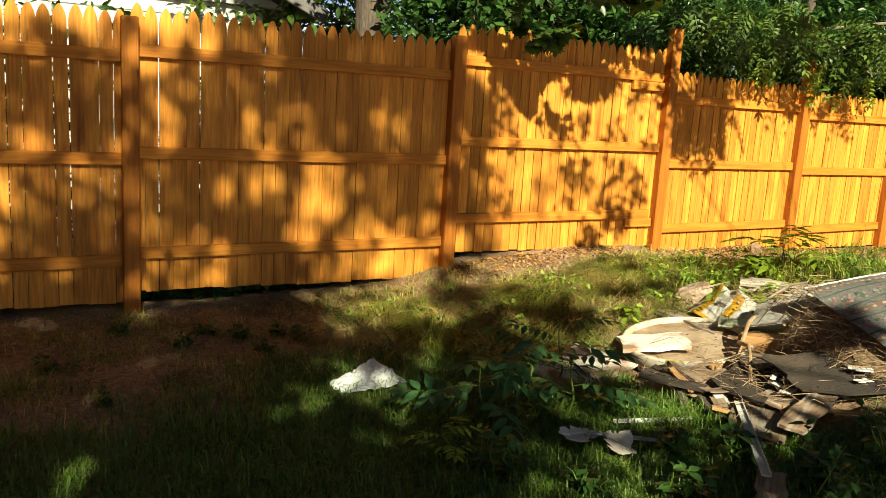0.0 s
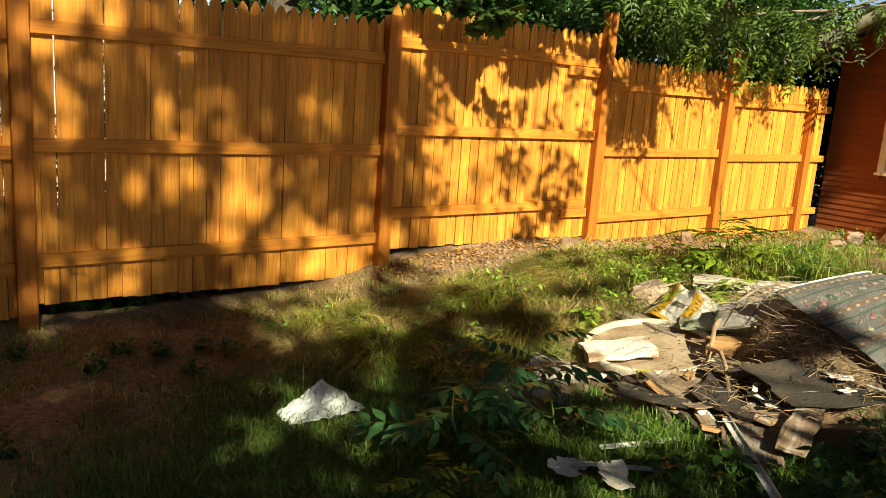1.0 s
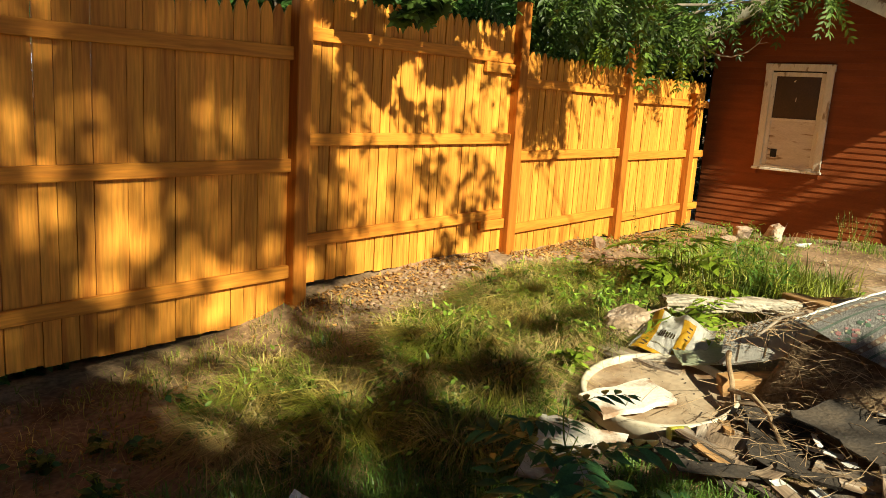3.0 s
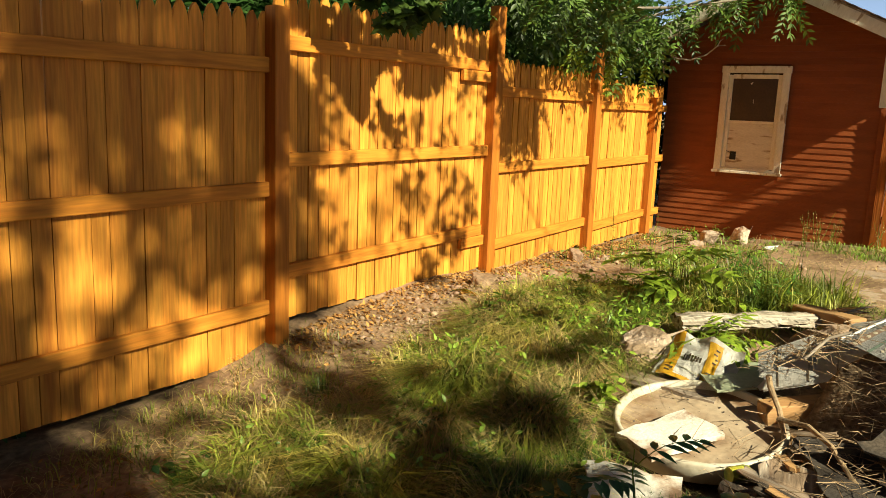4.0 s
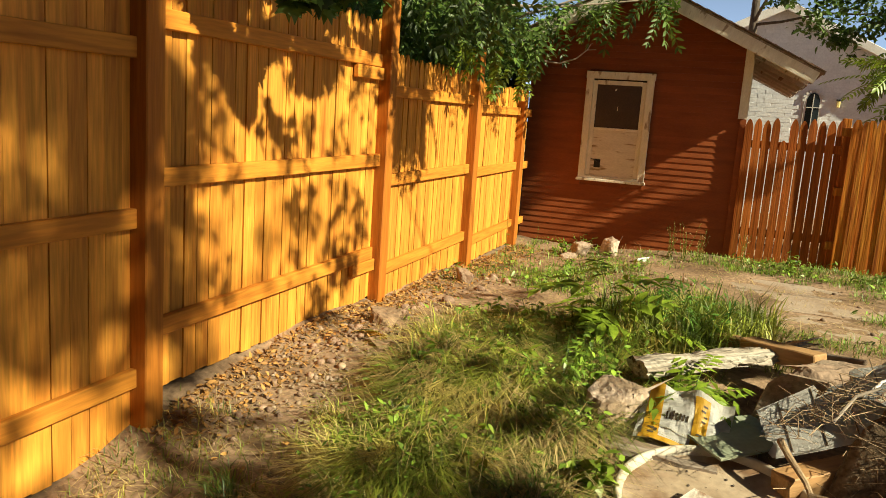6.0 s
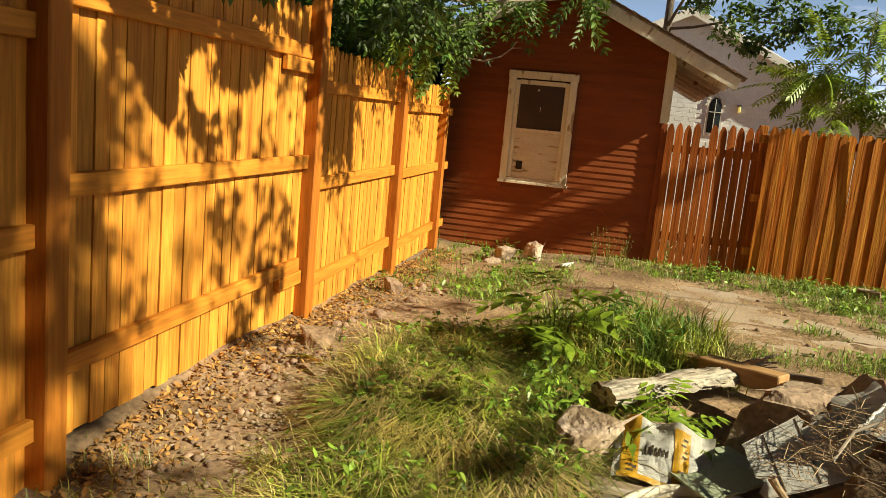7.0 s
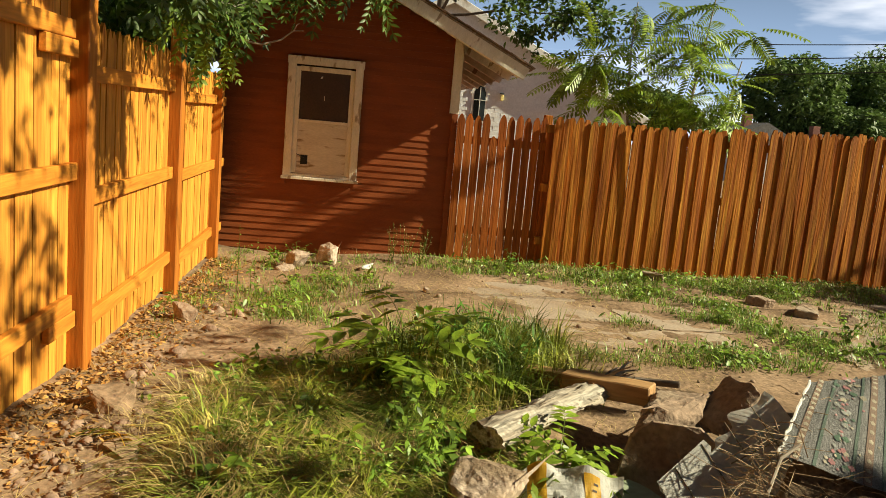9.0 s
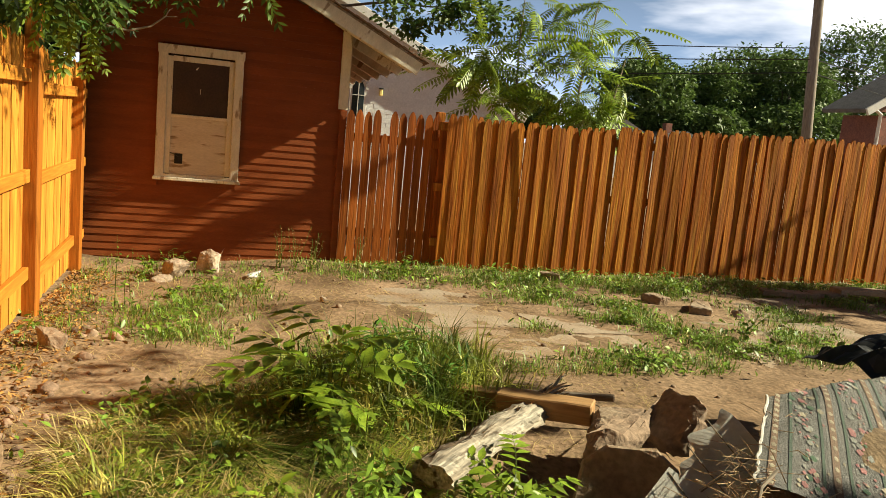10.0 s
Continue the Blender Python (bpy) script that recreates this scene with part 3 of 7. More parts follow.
def build_back_fence():
    rng = random.Random(9)
    fence = thing("board_fence", "weathered reddish-brown cedar board fence with pointed tops", "fence")
    gate = thing("gate", "reddish-brown picket gate section with one shortened picket", "gate")
    shared = [picket_mesh("board", 0.098, 0.018, 1.8, 0.10, True), picket_mesh("board", 0.104, 0.018, 1.8, 0.075, True)]
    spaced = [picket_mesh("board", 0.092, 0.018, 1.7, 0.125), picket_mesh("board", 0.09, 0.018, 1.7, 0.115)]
    for me in shared:
        me.materials.append(M_BACK)
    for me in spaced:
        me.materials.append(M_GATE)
    y, k = 4.49, 0
    while y > 3.47:
        short = k in (4,)
        h = back_top(y) - 0.32 - (0.22 if short else 0) + rng.uniform(-0.015, 0.015)
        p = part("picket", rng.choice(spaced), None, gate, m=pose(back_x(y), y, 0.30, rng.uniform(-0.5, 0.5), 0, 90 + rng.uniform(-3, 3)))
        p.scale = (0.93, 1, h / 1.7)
        y -= 0.0945
        k += 1
    for z in (0.75, 1.75):
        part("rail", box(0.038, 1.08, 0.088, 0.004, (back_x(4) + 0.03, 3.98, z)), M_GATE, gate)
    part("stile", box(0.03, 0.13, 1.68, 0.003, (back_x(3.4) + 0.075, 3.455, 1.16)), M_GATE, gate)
    y = 3.415
    while y > -8.5:
        w = rng.uniform(0.085, 0.108)
        # weathered boards cup and twist, so that low light rakes over them
        p = part("board", rng.choice(shared), None, fence, m=pose(back_x(y) + (0.012 if k % 2 else -0.006) + rng.uniform(-0.005, 0.005), y, 0.30, rng.uniform(-0.7, 0.7), rng.uniform(-0.3, 0.3), 90 + 1.7 + rng.uniform(-5, 5)))
        p.scale = (w / 0.10, 1, (back_top(y) - 0.30 + rng.uniform(-0.02, 0.02)) / 1.8)
        y -= w * 0.85
        k += 1
    for z in (0.7, 1.3, 1.95):
        part("rail", box(0.038, 12.1, 0.088, 0.004, (0, 0, 0)), M_BACK, fence, m=pose(back_x(-2.5) + 0.045, -2.5, z, 0, 0, 1.72))
    for y in (3.49, 1.05, -1.4, -3.8, -6.2, -8.5):
        part("post", box(0.09, 0.09, 2.0, 0.005, (back_x(y) + 0.11, y, 1.1)), M_BACK, fence)


build_back_fence()


# ---- unseen plain wall behind the start of the walk, added to cut western sky light ----
tagged(part("wall_west", box(0.3, 15.0, 6.0, 0.01, (-4.6, 0.4, 3.0)), M_SIDING), "plain red-brown wall, unseen, added to block the western sky light", "wall", kind="structure")

# ---- leaves and grass: templates scattered by arrays ----
PRNG = np.random.default_rng(11)


def turns(yaw, pitch, roll):
    """Rotation arrays: roll about x, then pitch about y, then yaw about z."""
    cy, sy, cp, sp, cr, sr = np.cos(yaw), np.sin(yaw), np.cos(pitch), np.sin(pitch), np.cos(roll), np.sin(roll)
    r = np.empty((len(yaw), 3, 3))
    r[:, 0, 0], r[:, 0, 1], r[:, 0, 2] = cy * cp, cy * sp * sr - sy * cr, cy * sp * cr + sy * sr
    r[:, 1, 0], r[:, 1, 1], r[:, 1, 2] = sy * cp, sy * sp * sr + cy * cr, sy * sp * cr - cy * sr
    r[:, 2, 0], r[:, 2, 1], r[:, 2, 2] = -sp, cp * sr, cp * cr
    return r


def scattered(name, template, places, rot, size):
    """One mesh of copies of a template (verts, tris)."""
    tv, tt = template
    v = np.einsum("nij,kj->nki", rot, tv) * np.asarray(size)[:, None, None] + np.asarray(places)[:, None, :]
    t = tt[None] + (np.arange(len(places)) * len(tv))[:, None, None]
    return fast_mesh(name, v.reshape(-1, 3), t.reshape(-1, 3))


def joined(*shapes):
    vs, ts, n = [], [], 0
    for v, t in shapes:
        vs.append(v)
        ts.append(t + n)
        n += len(v)
    return np.concatenate(vs), np.concatenate(ts)


# a leaf one long, along x, folded on its midrib
LEAF = (np.array([(0, 0, 0), (0.28, 0.19, 0.05), (0.28, -0.19, 0.05), (0.55, 0.2, 0.03), (0.55, -0.2, 0.03), (1, 0, -0.08), (0.45, 0, 0.0)]),
        np.array([(0, 6, 1), (0, 2, 6), (1, 6, 3), (2, 4, 6), (3, 6, 5), (4, 5, 6)]))
LANCE = (np.array([(0, 0, 0), (0.35, 0.12, 0.02), (0.35, -0.12, 0.02), (1, 0, -0.12)]), np.array([(0, 2, 1), (1, 2, 3)]))


def maple_leaf():
    pts = [(0, 0), (0.12, -0.3), (0.02, -0.46), (0.32, -0.36), (0.42, -0.55), (0.55, -0.3), (0.62, -0.36), (0.66, -0.14), (1, 0)]
    ring = pts + [(x, -y) for x, y in pts[-2:0:-1]]
    v = np.array([(0.35, 0, 0.03)] + [(x, y, -0.12 * abs(y)) for x, y in ring])
    n = len(ring)
    return v, np.array([(0, 1 + i, 1 + (i + 1) % n) for i in range(n)])


MAPLE = maple_leaf()


def pinnate(pairs=8, leaflet=0.2, droop=0.35, width=0.75, lift=0.0):
    """A feather leaf one long, along x, that arches over."""
    shapes = []
    xs = np.linspace(0, 1, 7)
    arch = lambda x: lift * x - droop * x * x
    v = np.array([(x, s * 0.006, arch(x)) for x in xs for s in (-1, 1)] + [(x, 0, arch(x) - 0.01) for x in xs])
    t = []
    for i in range(6):
        a, b, c, d = 2 * i, 2 * i + 1, 2 * i + 2, 2 * i + 3
        t += [(a, b, d), (a, d, c)]
    shapes.append((v, np.array(t)))
    for k in range(pairs):
        x = 0.2 + 0.76 * k / (pairs - 1)
        ln = leaflet * (0.75 + 0.5 * math.sin(math.pi * (0.15 + 0.75 * k / pairs)))
        for s in (-1, 1):
            r = turns(np.array([s * (1.15 - 0.25 * k / pairs)]), np.array([0.35]), np.array([s * 0.25]))[0]
            lv = LEAF[0] * np.array([1, width, 1])
            shapes.append((lv @ r.T * ln + np.array([x, 0, arch(x)]), LEAF[1]))
    r = turns(np.array([0.0]), np.array([0.5]), np.array([0.0]))[0]
    shapes.append((LEAF[0] @ r.T * leaflet * 0.9 + np.array([0.98, 0, arch(0.98)]), LEAF[1]))
    return joined(*shapes)


FEATHER_LONG = pinnate(11, 0.17, 0.30, 0.62)
FEATHER_WIDE = pinnate(6, 0.26, 0.45, 0.85, 0.25)
FEATHER_HANG = pinnate(7, 0.22, 0.8, 0.8)


def blade_mesh(name, base, height, width, lean, yaw, curl):
    """Grass blades: five points each, bending over towards yaw."""
    n = len(base)
    side = np.stack([-np.sin(yaw), np.cos(yaw), np.zeros(n)], 1) * (width / 2)[:, None]
    out = np.stack([np.cos(yaw), np.sin(yaw), np.zeros(n)], 1)
    up = np.array([0, 0, 1.0])
    mid = base + out * (height * lean * 0.35)[:, None] + up * (height * 0.55 * (1 - 0.3 * lean))[:, None]
    tip = base + out * (height * (lean * 0.95 + curl * 0.3))[:, None] + up * (height * np.clip(1 - 0.55 * lean - 0.3 * curl, 0.08, 1))[:, None]
    v = np.stack([base - side, base + side, mid - side * 0.8, mid + side * 0.8, tip], 1)
    t = np.array([(0, 1, 3), (0, 3, 2), (2, 3, 4)])[None] + (np.arange(n) * 5)[:, None, None]
    return fast_mesh(name, v.reshape(-1, 3), t.reshape(-1, 3))


def tufts(count, per, inside, spread):
    """Places of blades in tufts: centres drawn by the share that inside(x, y) keeps, and the way out of each tuft."""
    cs = []
    while len(cs) < count:
        x0, x1, y0, y1 = inside(None, None)
        x, y = PRNG.uniform(x0, x1), PRNG.uniform(y0, y1)
        if PRNG.random() < inside(x, y):
            cs.append((x, y))
    cs = np.repeat(np.array(cs), per, 0)
    off = PRNG.normal(0, spread, (len(cs), 2))
    xy = cs + off
    yaw = np.arctan2(off[:, 1], off[:, 0]) + PRNG.normal(0, 0.6, len(cs))
    return xy, yaw


def patchy(x, y, s=1.3, seed=0.0):
    return 0.5 + 0.5 * noise.noise(Vector((x * s + seed, y * s, seed)))


def spot(x, y, cx, cy, r):
    return math.exp(-((x - cx) ** 2 + (y - cy) ** 2) / (r * r))


LYING = [(4.36, 4.5, 0.66), (3.95, 4.0, 0.36), (4.3, 3.6, 0.6), (5.3, 3.4, 0.8), (5.6, 4.1, 0.5), (4.95, 4.75, 0.3)]


def clear_of(x, y):
    return min([1.0] + [smoothstep(r * 0.75, r, math.hypot(x - cx, y - cy)) for cx, cy, r in LYING])


def grass(name, label, mat, xy, yaw, h, w, lean, curl=(0.0, 1.0), category="grass", lift=0.0):
    n = len(xy)
    z = ground_many(xy)
    base = np.column_stack([xy, z - 0.005 + (PRNG.uniform(0, lift, n) if lift else 0)])
    me = blade_mesh(name, base, PRNG.uniform(*h, n) * PRNG.uniform(0.7, 1.0, n), PRNG.uniform(*w, n), PRNG.uniform(*lean, n), yaw, PRNG.uniform(*curl, n))
    return tagged(part(name, me, mat), label, category, kind="stuff")


def in_lawn(x, y):
    if x is None:
        return -0.8, 4.6, 2.6, 5.6
    edge = smoothstep(5.5, 4.6, y + 0.25 * math.sin(x * 2.3) - 0.18 * (x - 1.0))
    bare = 1 - 0.75 * spot(x, y, 1.4, 5.3, 0.7)
    return edge * bare * (0.35 + 0.65 * patchy(x, y)) * clear_of(x, y)


def in_sparse(x, y):
    if x is None:
        return -0.8, 4.2, 4.8, 6.95
    return (0.08 + 0.9 * max(0.0, patchy(x, y, 1.7, 4.0) - 0.42)) * (1 - 0.6 * spot(x, y, 1.4, 5.4, 0.6))


def in_messy(x, y):
    if x is None:
        return 2.6, 7.2, 4.7, 6.5
    d = spot(x, y, 3.3, 5.9, 0.55) + spot(x, y, 4.4, 5.5, 0.65) + spot(x, y, 5.2, 5.55, 0.55) + spot(x, y, 6.0, 5.6, 0.5) + 0.8 * spot(x, y, 5.9, 6.1, 0.35) + 0.6 * spot(x, y, 4.2, 5.05, 0.35)
    return min(1, d) * (0.3 + 0.7 * patchy(x, y, 2.2, 2.0)) * clear_of(x, y) * (1 - 0.85 * smoothstep(5.95, 6.25, y))


def in_tall(x, y):
    if x is None:
        return 5.9, 7.3, 4.2, 5.4
    return min(1, spot(x, y, 6.6, 4.8, 0.36) + 0.7 * spot(x, y, 6.3, 5.05, 0.3) + 0.35 * spot(x, y, 6.9, 4.6, 0.35))


def in_border(x, y):
    if x is None:
        return 7.0, 10.7, -4.5, 6.9
    near = smoothstep(9.5, 10.2, x) * (0.35 + 0.65 * patchy(x, y, 1.5, 7)) * (1 if y < 4.6 else 0.22)
    crack = 0.75 * math.exp(-((x - 7.25 - 0.1 * math.sin(y * 3)) / 0.16) ** 2) * (1 if 2.2 < y < 5 else 0)
    joint = 0.9 * math.exp(-((y - (2.05 + 0.45 * (x - 8.6) + 0.2 * math.sin(x * 4))) / 0.2) ** 2) * (1 if 7.2 < x < 10.2 else 0)
    isles = sum(0.9 * spot(x, y, cx, cy, r) for cx, cy, r in ((8.6, 2.5, 0.22), (9.4, 2.9, 0.3), (8.2, 3.3, 0.12), (7.7, 1.9, 0.3), (9.2, 5.7, 0.3), (8.6, 6.1, 0.35), (7.9, 6.0, 0.25), (9.9, 1.2, 0.4), (8.0, 0.9, 0.35), (8.9, 0.4, 0.3), (7.2, 2.9, 0.3), (9.6, -0.9, 0.3)))
    fence_foot = 0.35 * smoothstep(6.5, 6.8, y) * patchy(x, y, 2.0, 3)
    return min(1, near + crack + joint + isles + fence_foot) * (0.3 + 0.7 * patchy(x, y, 2.6, 1))


def build_ground_cover():
    # the shaded lawn gets its own grass colour with the shade painted in
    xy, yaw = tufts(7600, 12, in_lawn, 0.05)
    grass("lawn_grass", "lawn grass in shade, its green darkened to match", M_LAWN, xy, yaw, (0.06, 0.16), (0.0035, 0.008), (0.1, 1.0))
    xy, yaw = tufts(700, 10, in_lawn, 0.05)
    grass("dry_lawn_grass", "dry straw blades among the lawn", M_STRAW, xy, yaw, (0.05, 0.13), (0.002, 0.004), (0.3, 1.2))
    xy, yaw = tufts(900, 10, in_sparse, 0.06)
    grass("sparse_grass", "sparse green grass on bare soil", M_GRASS, xy, yaw, (0.05, 0.14), (0.003, 0.006), (0.2, 1.0))
    xy, yaw = tufts(520, 9, in_sparse, 0.09)
    grass("dead_grass", "flattened dead grass on bare soil", M_STRAW, xy, PRNG.uniform(0, 6.28, len(xy)), (0.06, 0.2), (0.002, 0.004), (1.3, 1.7))
    for count, per, spread, name, label, mat, h, lean in ((34, 400, 0.075, "grass_tussocks", "round tussocks of long green grass with bent-over blades", M_GRASS, (0.16, 0.44), (0.7, 1.75)),
                                                          (60, 110, 0.045, "small_tussocks", "small tufts of green grass between the tussocks", M_GRASS, (0.08, 0.24), (0.2, 1.4)),
                                                          (24, 360, 0.085, "straw_tussocks", "tussocks of dry straw-coloured grass", M_STRAW, (0.14, 0.34), (0.6, 1.7))):
        xy, yaw = tufts(count, per, in_messy, spread)
        sway = np.repeat(PRNG.uniform(0, 6.28, count), per)
        yaw = np.where(PRNG.random(len(yaw)) < 0.35, sway + PRNG.normal(0, 0.6, len(yaw)), yaw)
        grass(name, label, mat, xy, yaw, h, (0.0035, 0.0085), lean)
    xy, yaw = tufts(260, 22, in_messy, 0.09)
    grass("thatch", "flat dead thatch between the grass tussocks", M_STRAW, xy, PRNG.uniform(0, 6.28, len(xy)), (0.08, 0.26), (0.002, 0.005), (1.5, 1.75), lift=0.05)
    xy, yaw = tufts(520, 9, in_messy, 0.05)
    z = ground_many(xy)
    n = len(xy)
    me = scattered("clover", LEAF, np.column_stack([xy, z + PRNG.uniform(0.02, 0.13, n)]), turns(PRNG.uniform(0, 6.28, n), PRNG.normal(0.1, 0.4, n), PRNG.normal(0, 0.4, n)), PRNG.uniform(0.02, 0.06, n))
    tagged(part("clover", me, M_WEED), "small broad weed leaves among the grass", "weeds", kind="stuff")
    xy, yaw = tufts(150, 26, in_messy, 0.055)
    grass("dry_long_grass", "long dry tan grass matted over green", M_STRAW, xy, yaw, (0.16, 0.36), (0.002, 0.004), (1.0, 1.7), lift=0.06)
    xy, yaw = tufts(210, 26, in_tall, 0.04)
    grass("tall_grass", "tall fresh green grass clump", M_GRASS, xy, yaw, (0.28, 0.56), (0.005, 0.012), (0.1, 0.85))
    xy, yaw = tufts(2500, 12, in_border, 0.05)
    grass("border_grass", "green weeds along the fence and slabs", M_WEED, xy, yaw, (0.05, 0.15), (0.004, 0.009), (0.2, 1.1))
    xy, yaw = tufts(420, 9, in_border, 0.06)
    n = len(xy)
    me = scattered("border_leaves", LEAF, np.column_stack([xy, ground_many(xy) + PRNG.uniform(0.02, 0.09, n)]), turns(PRNG.uniform(0, 6.28, n), PRNG.normal(0.0, 0.4, n), PRNG.normal(0, 0.4, n)), PRNG.uniform(0.03, 0.075, n))
    tagged(part("border_leaves", me, M_WEED), "small broad green weed leaves by the slabs", "weeds", kind="stuff")
    xy, yaw = tufts(340, 11, in_border, 0.06)
    grass("border_dry_grass", "dry tan grass along the fence foot", M_STRAW, xy, yaw, (0.08, 0.24), (0.002, 0.004), (0.2, 1.3))
    # loose straws, litter and pebbles over the bare parts
    xy = np.column_stack([PRNG.uniform(2.8, 10.4, 9000), PRNG.uniform(3.2, 6.95, 9000)])
    xy = xy[[patchy(a, b, 1.4, 9) > 0.42 for a, b in xy]]
    grass("straw_litter", "loose dry straw on the soil", M_STRAW, xy, PRNG.uniform(0, 6.28, len(xy)), (0.05, 0.16), (0.002, 0.004), (1.6, 1.75), category="straw")
    # dry leaves thickest at the fence foot, their colour holding its orange bounce
    xs = np.concatenate([PRNG.uniform(3.9, 10.2, 4600), PRNG.uniform(-0.5, 4.2, 900)])
    ys = np.concatenate([7.0 - np.abs(PRNG.normal(0, 0.19, 4600)), PRNG.uniform(5.0, 6.9, 900)])
    xy = np.column_stack([xs, np.clip(ys, 4.0, 6.96)])
    n = len(xy)
    pl = np.column_stack([xy, ground_many(xy) + 0.012])
    me = scattered("leaf_litter", LEAF, pl, turns(PRNG.uniform(0, 6.28, n), PRNG.normal(0, 0.4, n), PRNG.normal(0, 0.6, n)), PRNG.uniform(0.016, 0.05, n))
    tagged(part("leaf_litter", me, M_LITTER), "dry brown leaves along the fence foot, tinted with the fence's orange bounce", "leaf litter", kind="stuff")
    ico = bmesh.new()
    bmesh.ops.create_icosphere(ico, subdivisions=1, radius=0.5)
    ico.verts.ensure_lookup_table()
    tv = np.array([tuple(v.co * (1 + 0.35 * noise.noise(v.co * 5))) for v in ico.verts]) * np.array([1, 0.8, 0.6])
    tt = np.array([[v.index for v in f.verts] for f in ico.faces])
    ico.free()
    xs = np.concatenate([PRNG.normal(5.1, 0.75, 200), PRNG.uniform(6.5, 10.6, 700), PRNG.uniform(0, 4, 160)])
    ys = np.concatenate([7.0 - np.abs(PRNG.normal(0.25, 0.28, 200)), PRNG.uniform(0, 6.8, 700), PRNG.uniform(5, 6.8, 160)])
    xy = np.column_stack([xs, np.minimum(ys, 6.9)])
    n = len(xy)
    me = scattered("pebbles", (tv, tt), np.column_stack([xy, ground_many(xy) + 0.003]), turns(PRNG.uniform(0, 6.28, n), PRNG.normal(0, 0.3, n), PRNG.normal(0, 0.3, n)), np.clip(PRNG.lognormal(-4.4, 0.75, n), 0.004, 0.07))
    tagged(part("pebbles", me, M_PEBBLE), "small pebbles and crumbs of earth on the soil", "pebbles", kind="stuff")
    # lumps of turned earth along the fence, and a handful of pale gravel
    xs = np.concatenate([PRNG.normal(5.5, 0.45, 150), PRNG.uniform(4.0, 8.5, 120)])
    ys = np.concatenate([6.55 + PRNG.normal(0, 0.16, 150), 6.75 - np.abs(PRNG.normal(0, 0.3, 120))])
    xy = np.column_stack([xs, np.clip(ys, 5.6, 6.9)])
    n = len(xy)
    me = scattered("clods", (tv, tt), np.column_stack([xy, ground_many(xy) + 0.004]), turns(PRNG.uniform(0, 6.28, n), PRNG.normal(0, 0.4, n), PRNG.normal(0, 0.4, n)), np.clip(PRNG.lognormal(-3.5, 0.6, n), 0.012, 0.13))
    tagged(part("clods", me, M_CLOD), "crumbled lumps of pinkish brown earth by the fence", "earth clods", kind="stuff")
    xy = np.column_stack([PRNG.normal(4.75, 0.28, 130), np.clip(PRNG.normal(6.5, 0.16, 130), 5.9, 6.9)])
    me = scattered("gravel", (tv, tt), np.column_stack([xy, ground_many(xy) + 0.006]), turns(PRNG.uniform(0, 6.28, 130), PRNG.normal(0, 0.3, 130), PRNG.normal(0, 0.3, 130)), PRNG.uniform(0.012, 0.04, 130))
    tagged(part("gravel", me, M_STONE), "pale gravel scattered on the earth by the fence", "gravel", kind="stuff")


build_ground_cover()


def weed(x, y, height, stems, seed, mat=M_WEED, leaf=0.07, template=LEAF, label="leafy green weed growing from the soil", spread=0.6, width=1.0):
    """Stems that lean out, each with leaves set round it."""
    rng = np.random.default_rng(seed)
    z = ground_z(x, y)
    plant = thing("weed", label, "weed", "weeds of the yard", at=(x, y, z))
    for s in range(stems):
        a = rng.uniform(0, 6.28)
        h = height * rng.uniform(0.6, 1.05)
        top = Vector((math.cos(a) * h * spread * rng.uniform(0.2, 1), math.sin(a) * h * spread * rng.uniform(0.2, 1), h))
        line = bent((rng.normal(0, 0.015), rng.normal(0, 0.015), -0.01), top, 5, 0.05, seed + s)
        part("stem", tube(line, [0.004, 0.0035, 0.003, 0.0028, 0.002, 0.0015], 4), M_WEED, plant)
        n = int(7 + h * 22)
        f = rng.uniform(0.15, 1.0, n)
        pos = np.array([tuple(line[int(k * 5)].lerp(line[min(5, int(k * 5) + 1)], k * 5 % 1)) for k in f * 0.999])
        me = scattered("leaves", (template[0] * np.array([1, width, 1]), template[1]), pos, turns(rng.uniform(0, 6.28, n), rng.normal(0.15, 0.35, n), rng.normal(0, 0.3, n)), leaf * rng.uniform(0.6, 1.25, n) * (1.15 - 0.4 * f))
        part("leaves", me, mat, plant)
    return plant


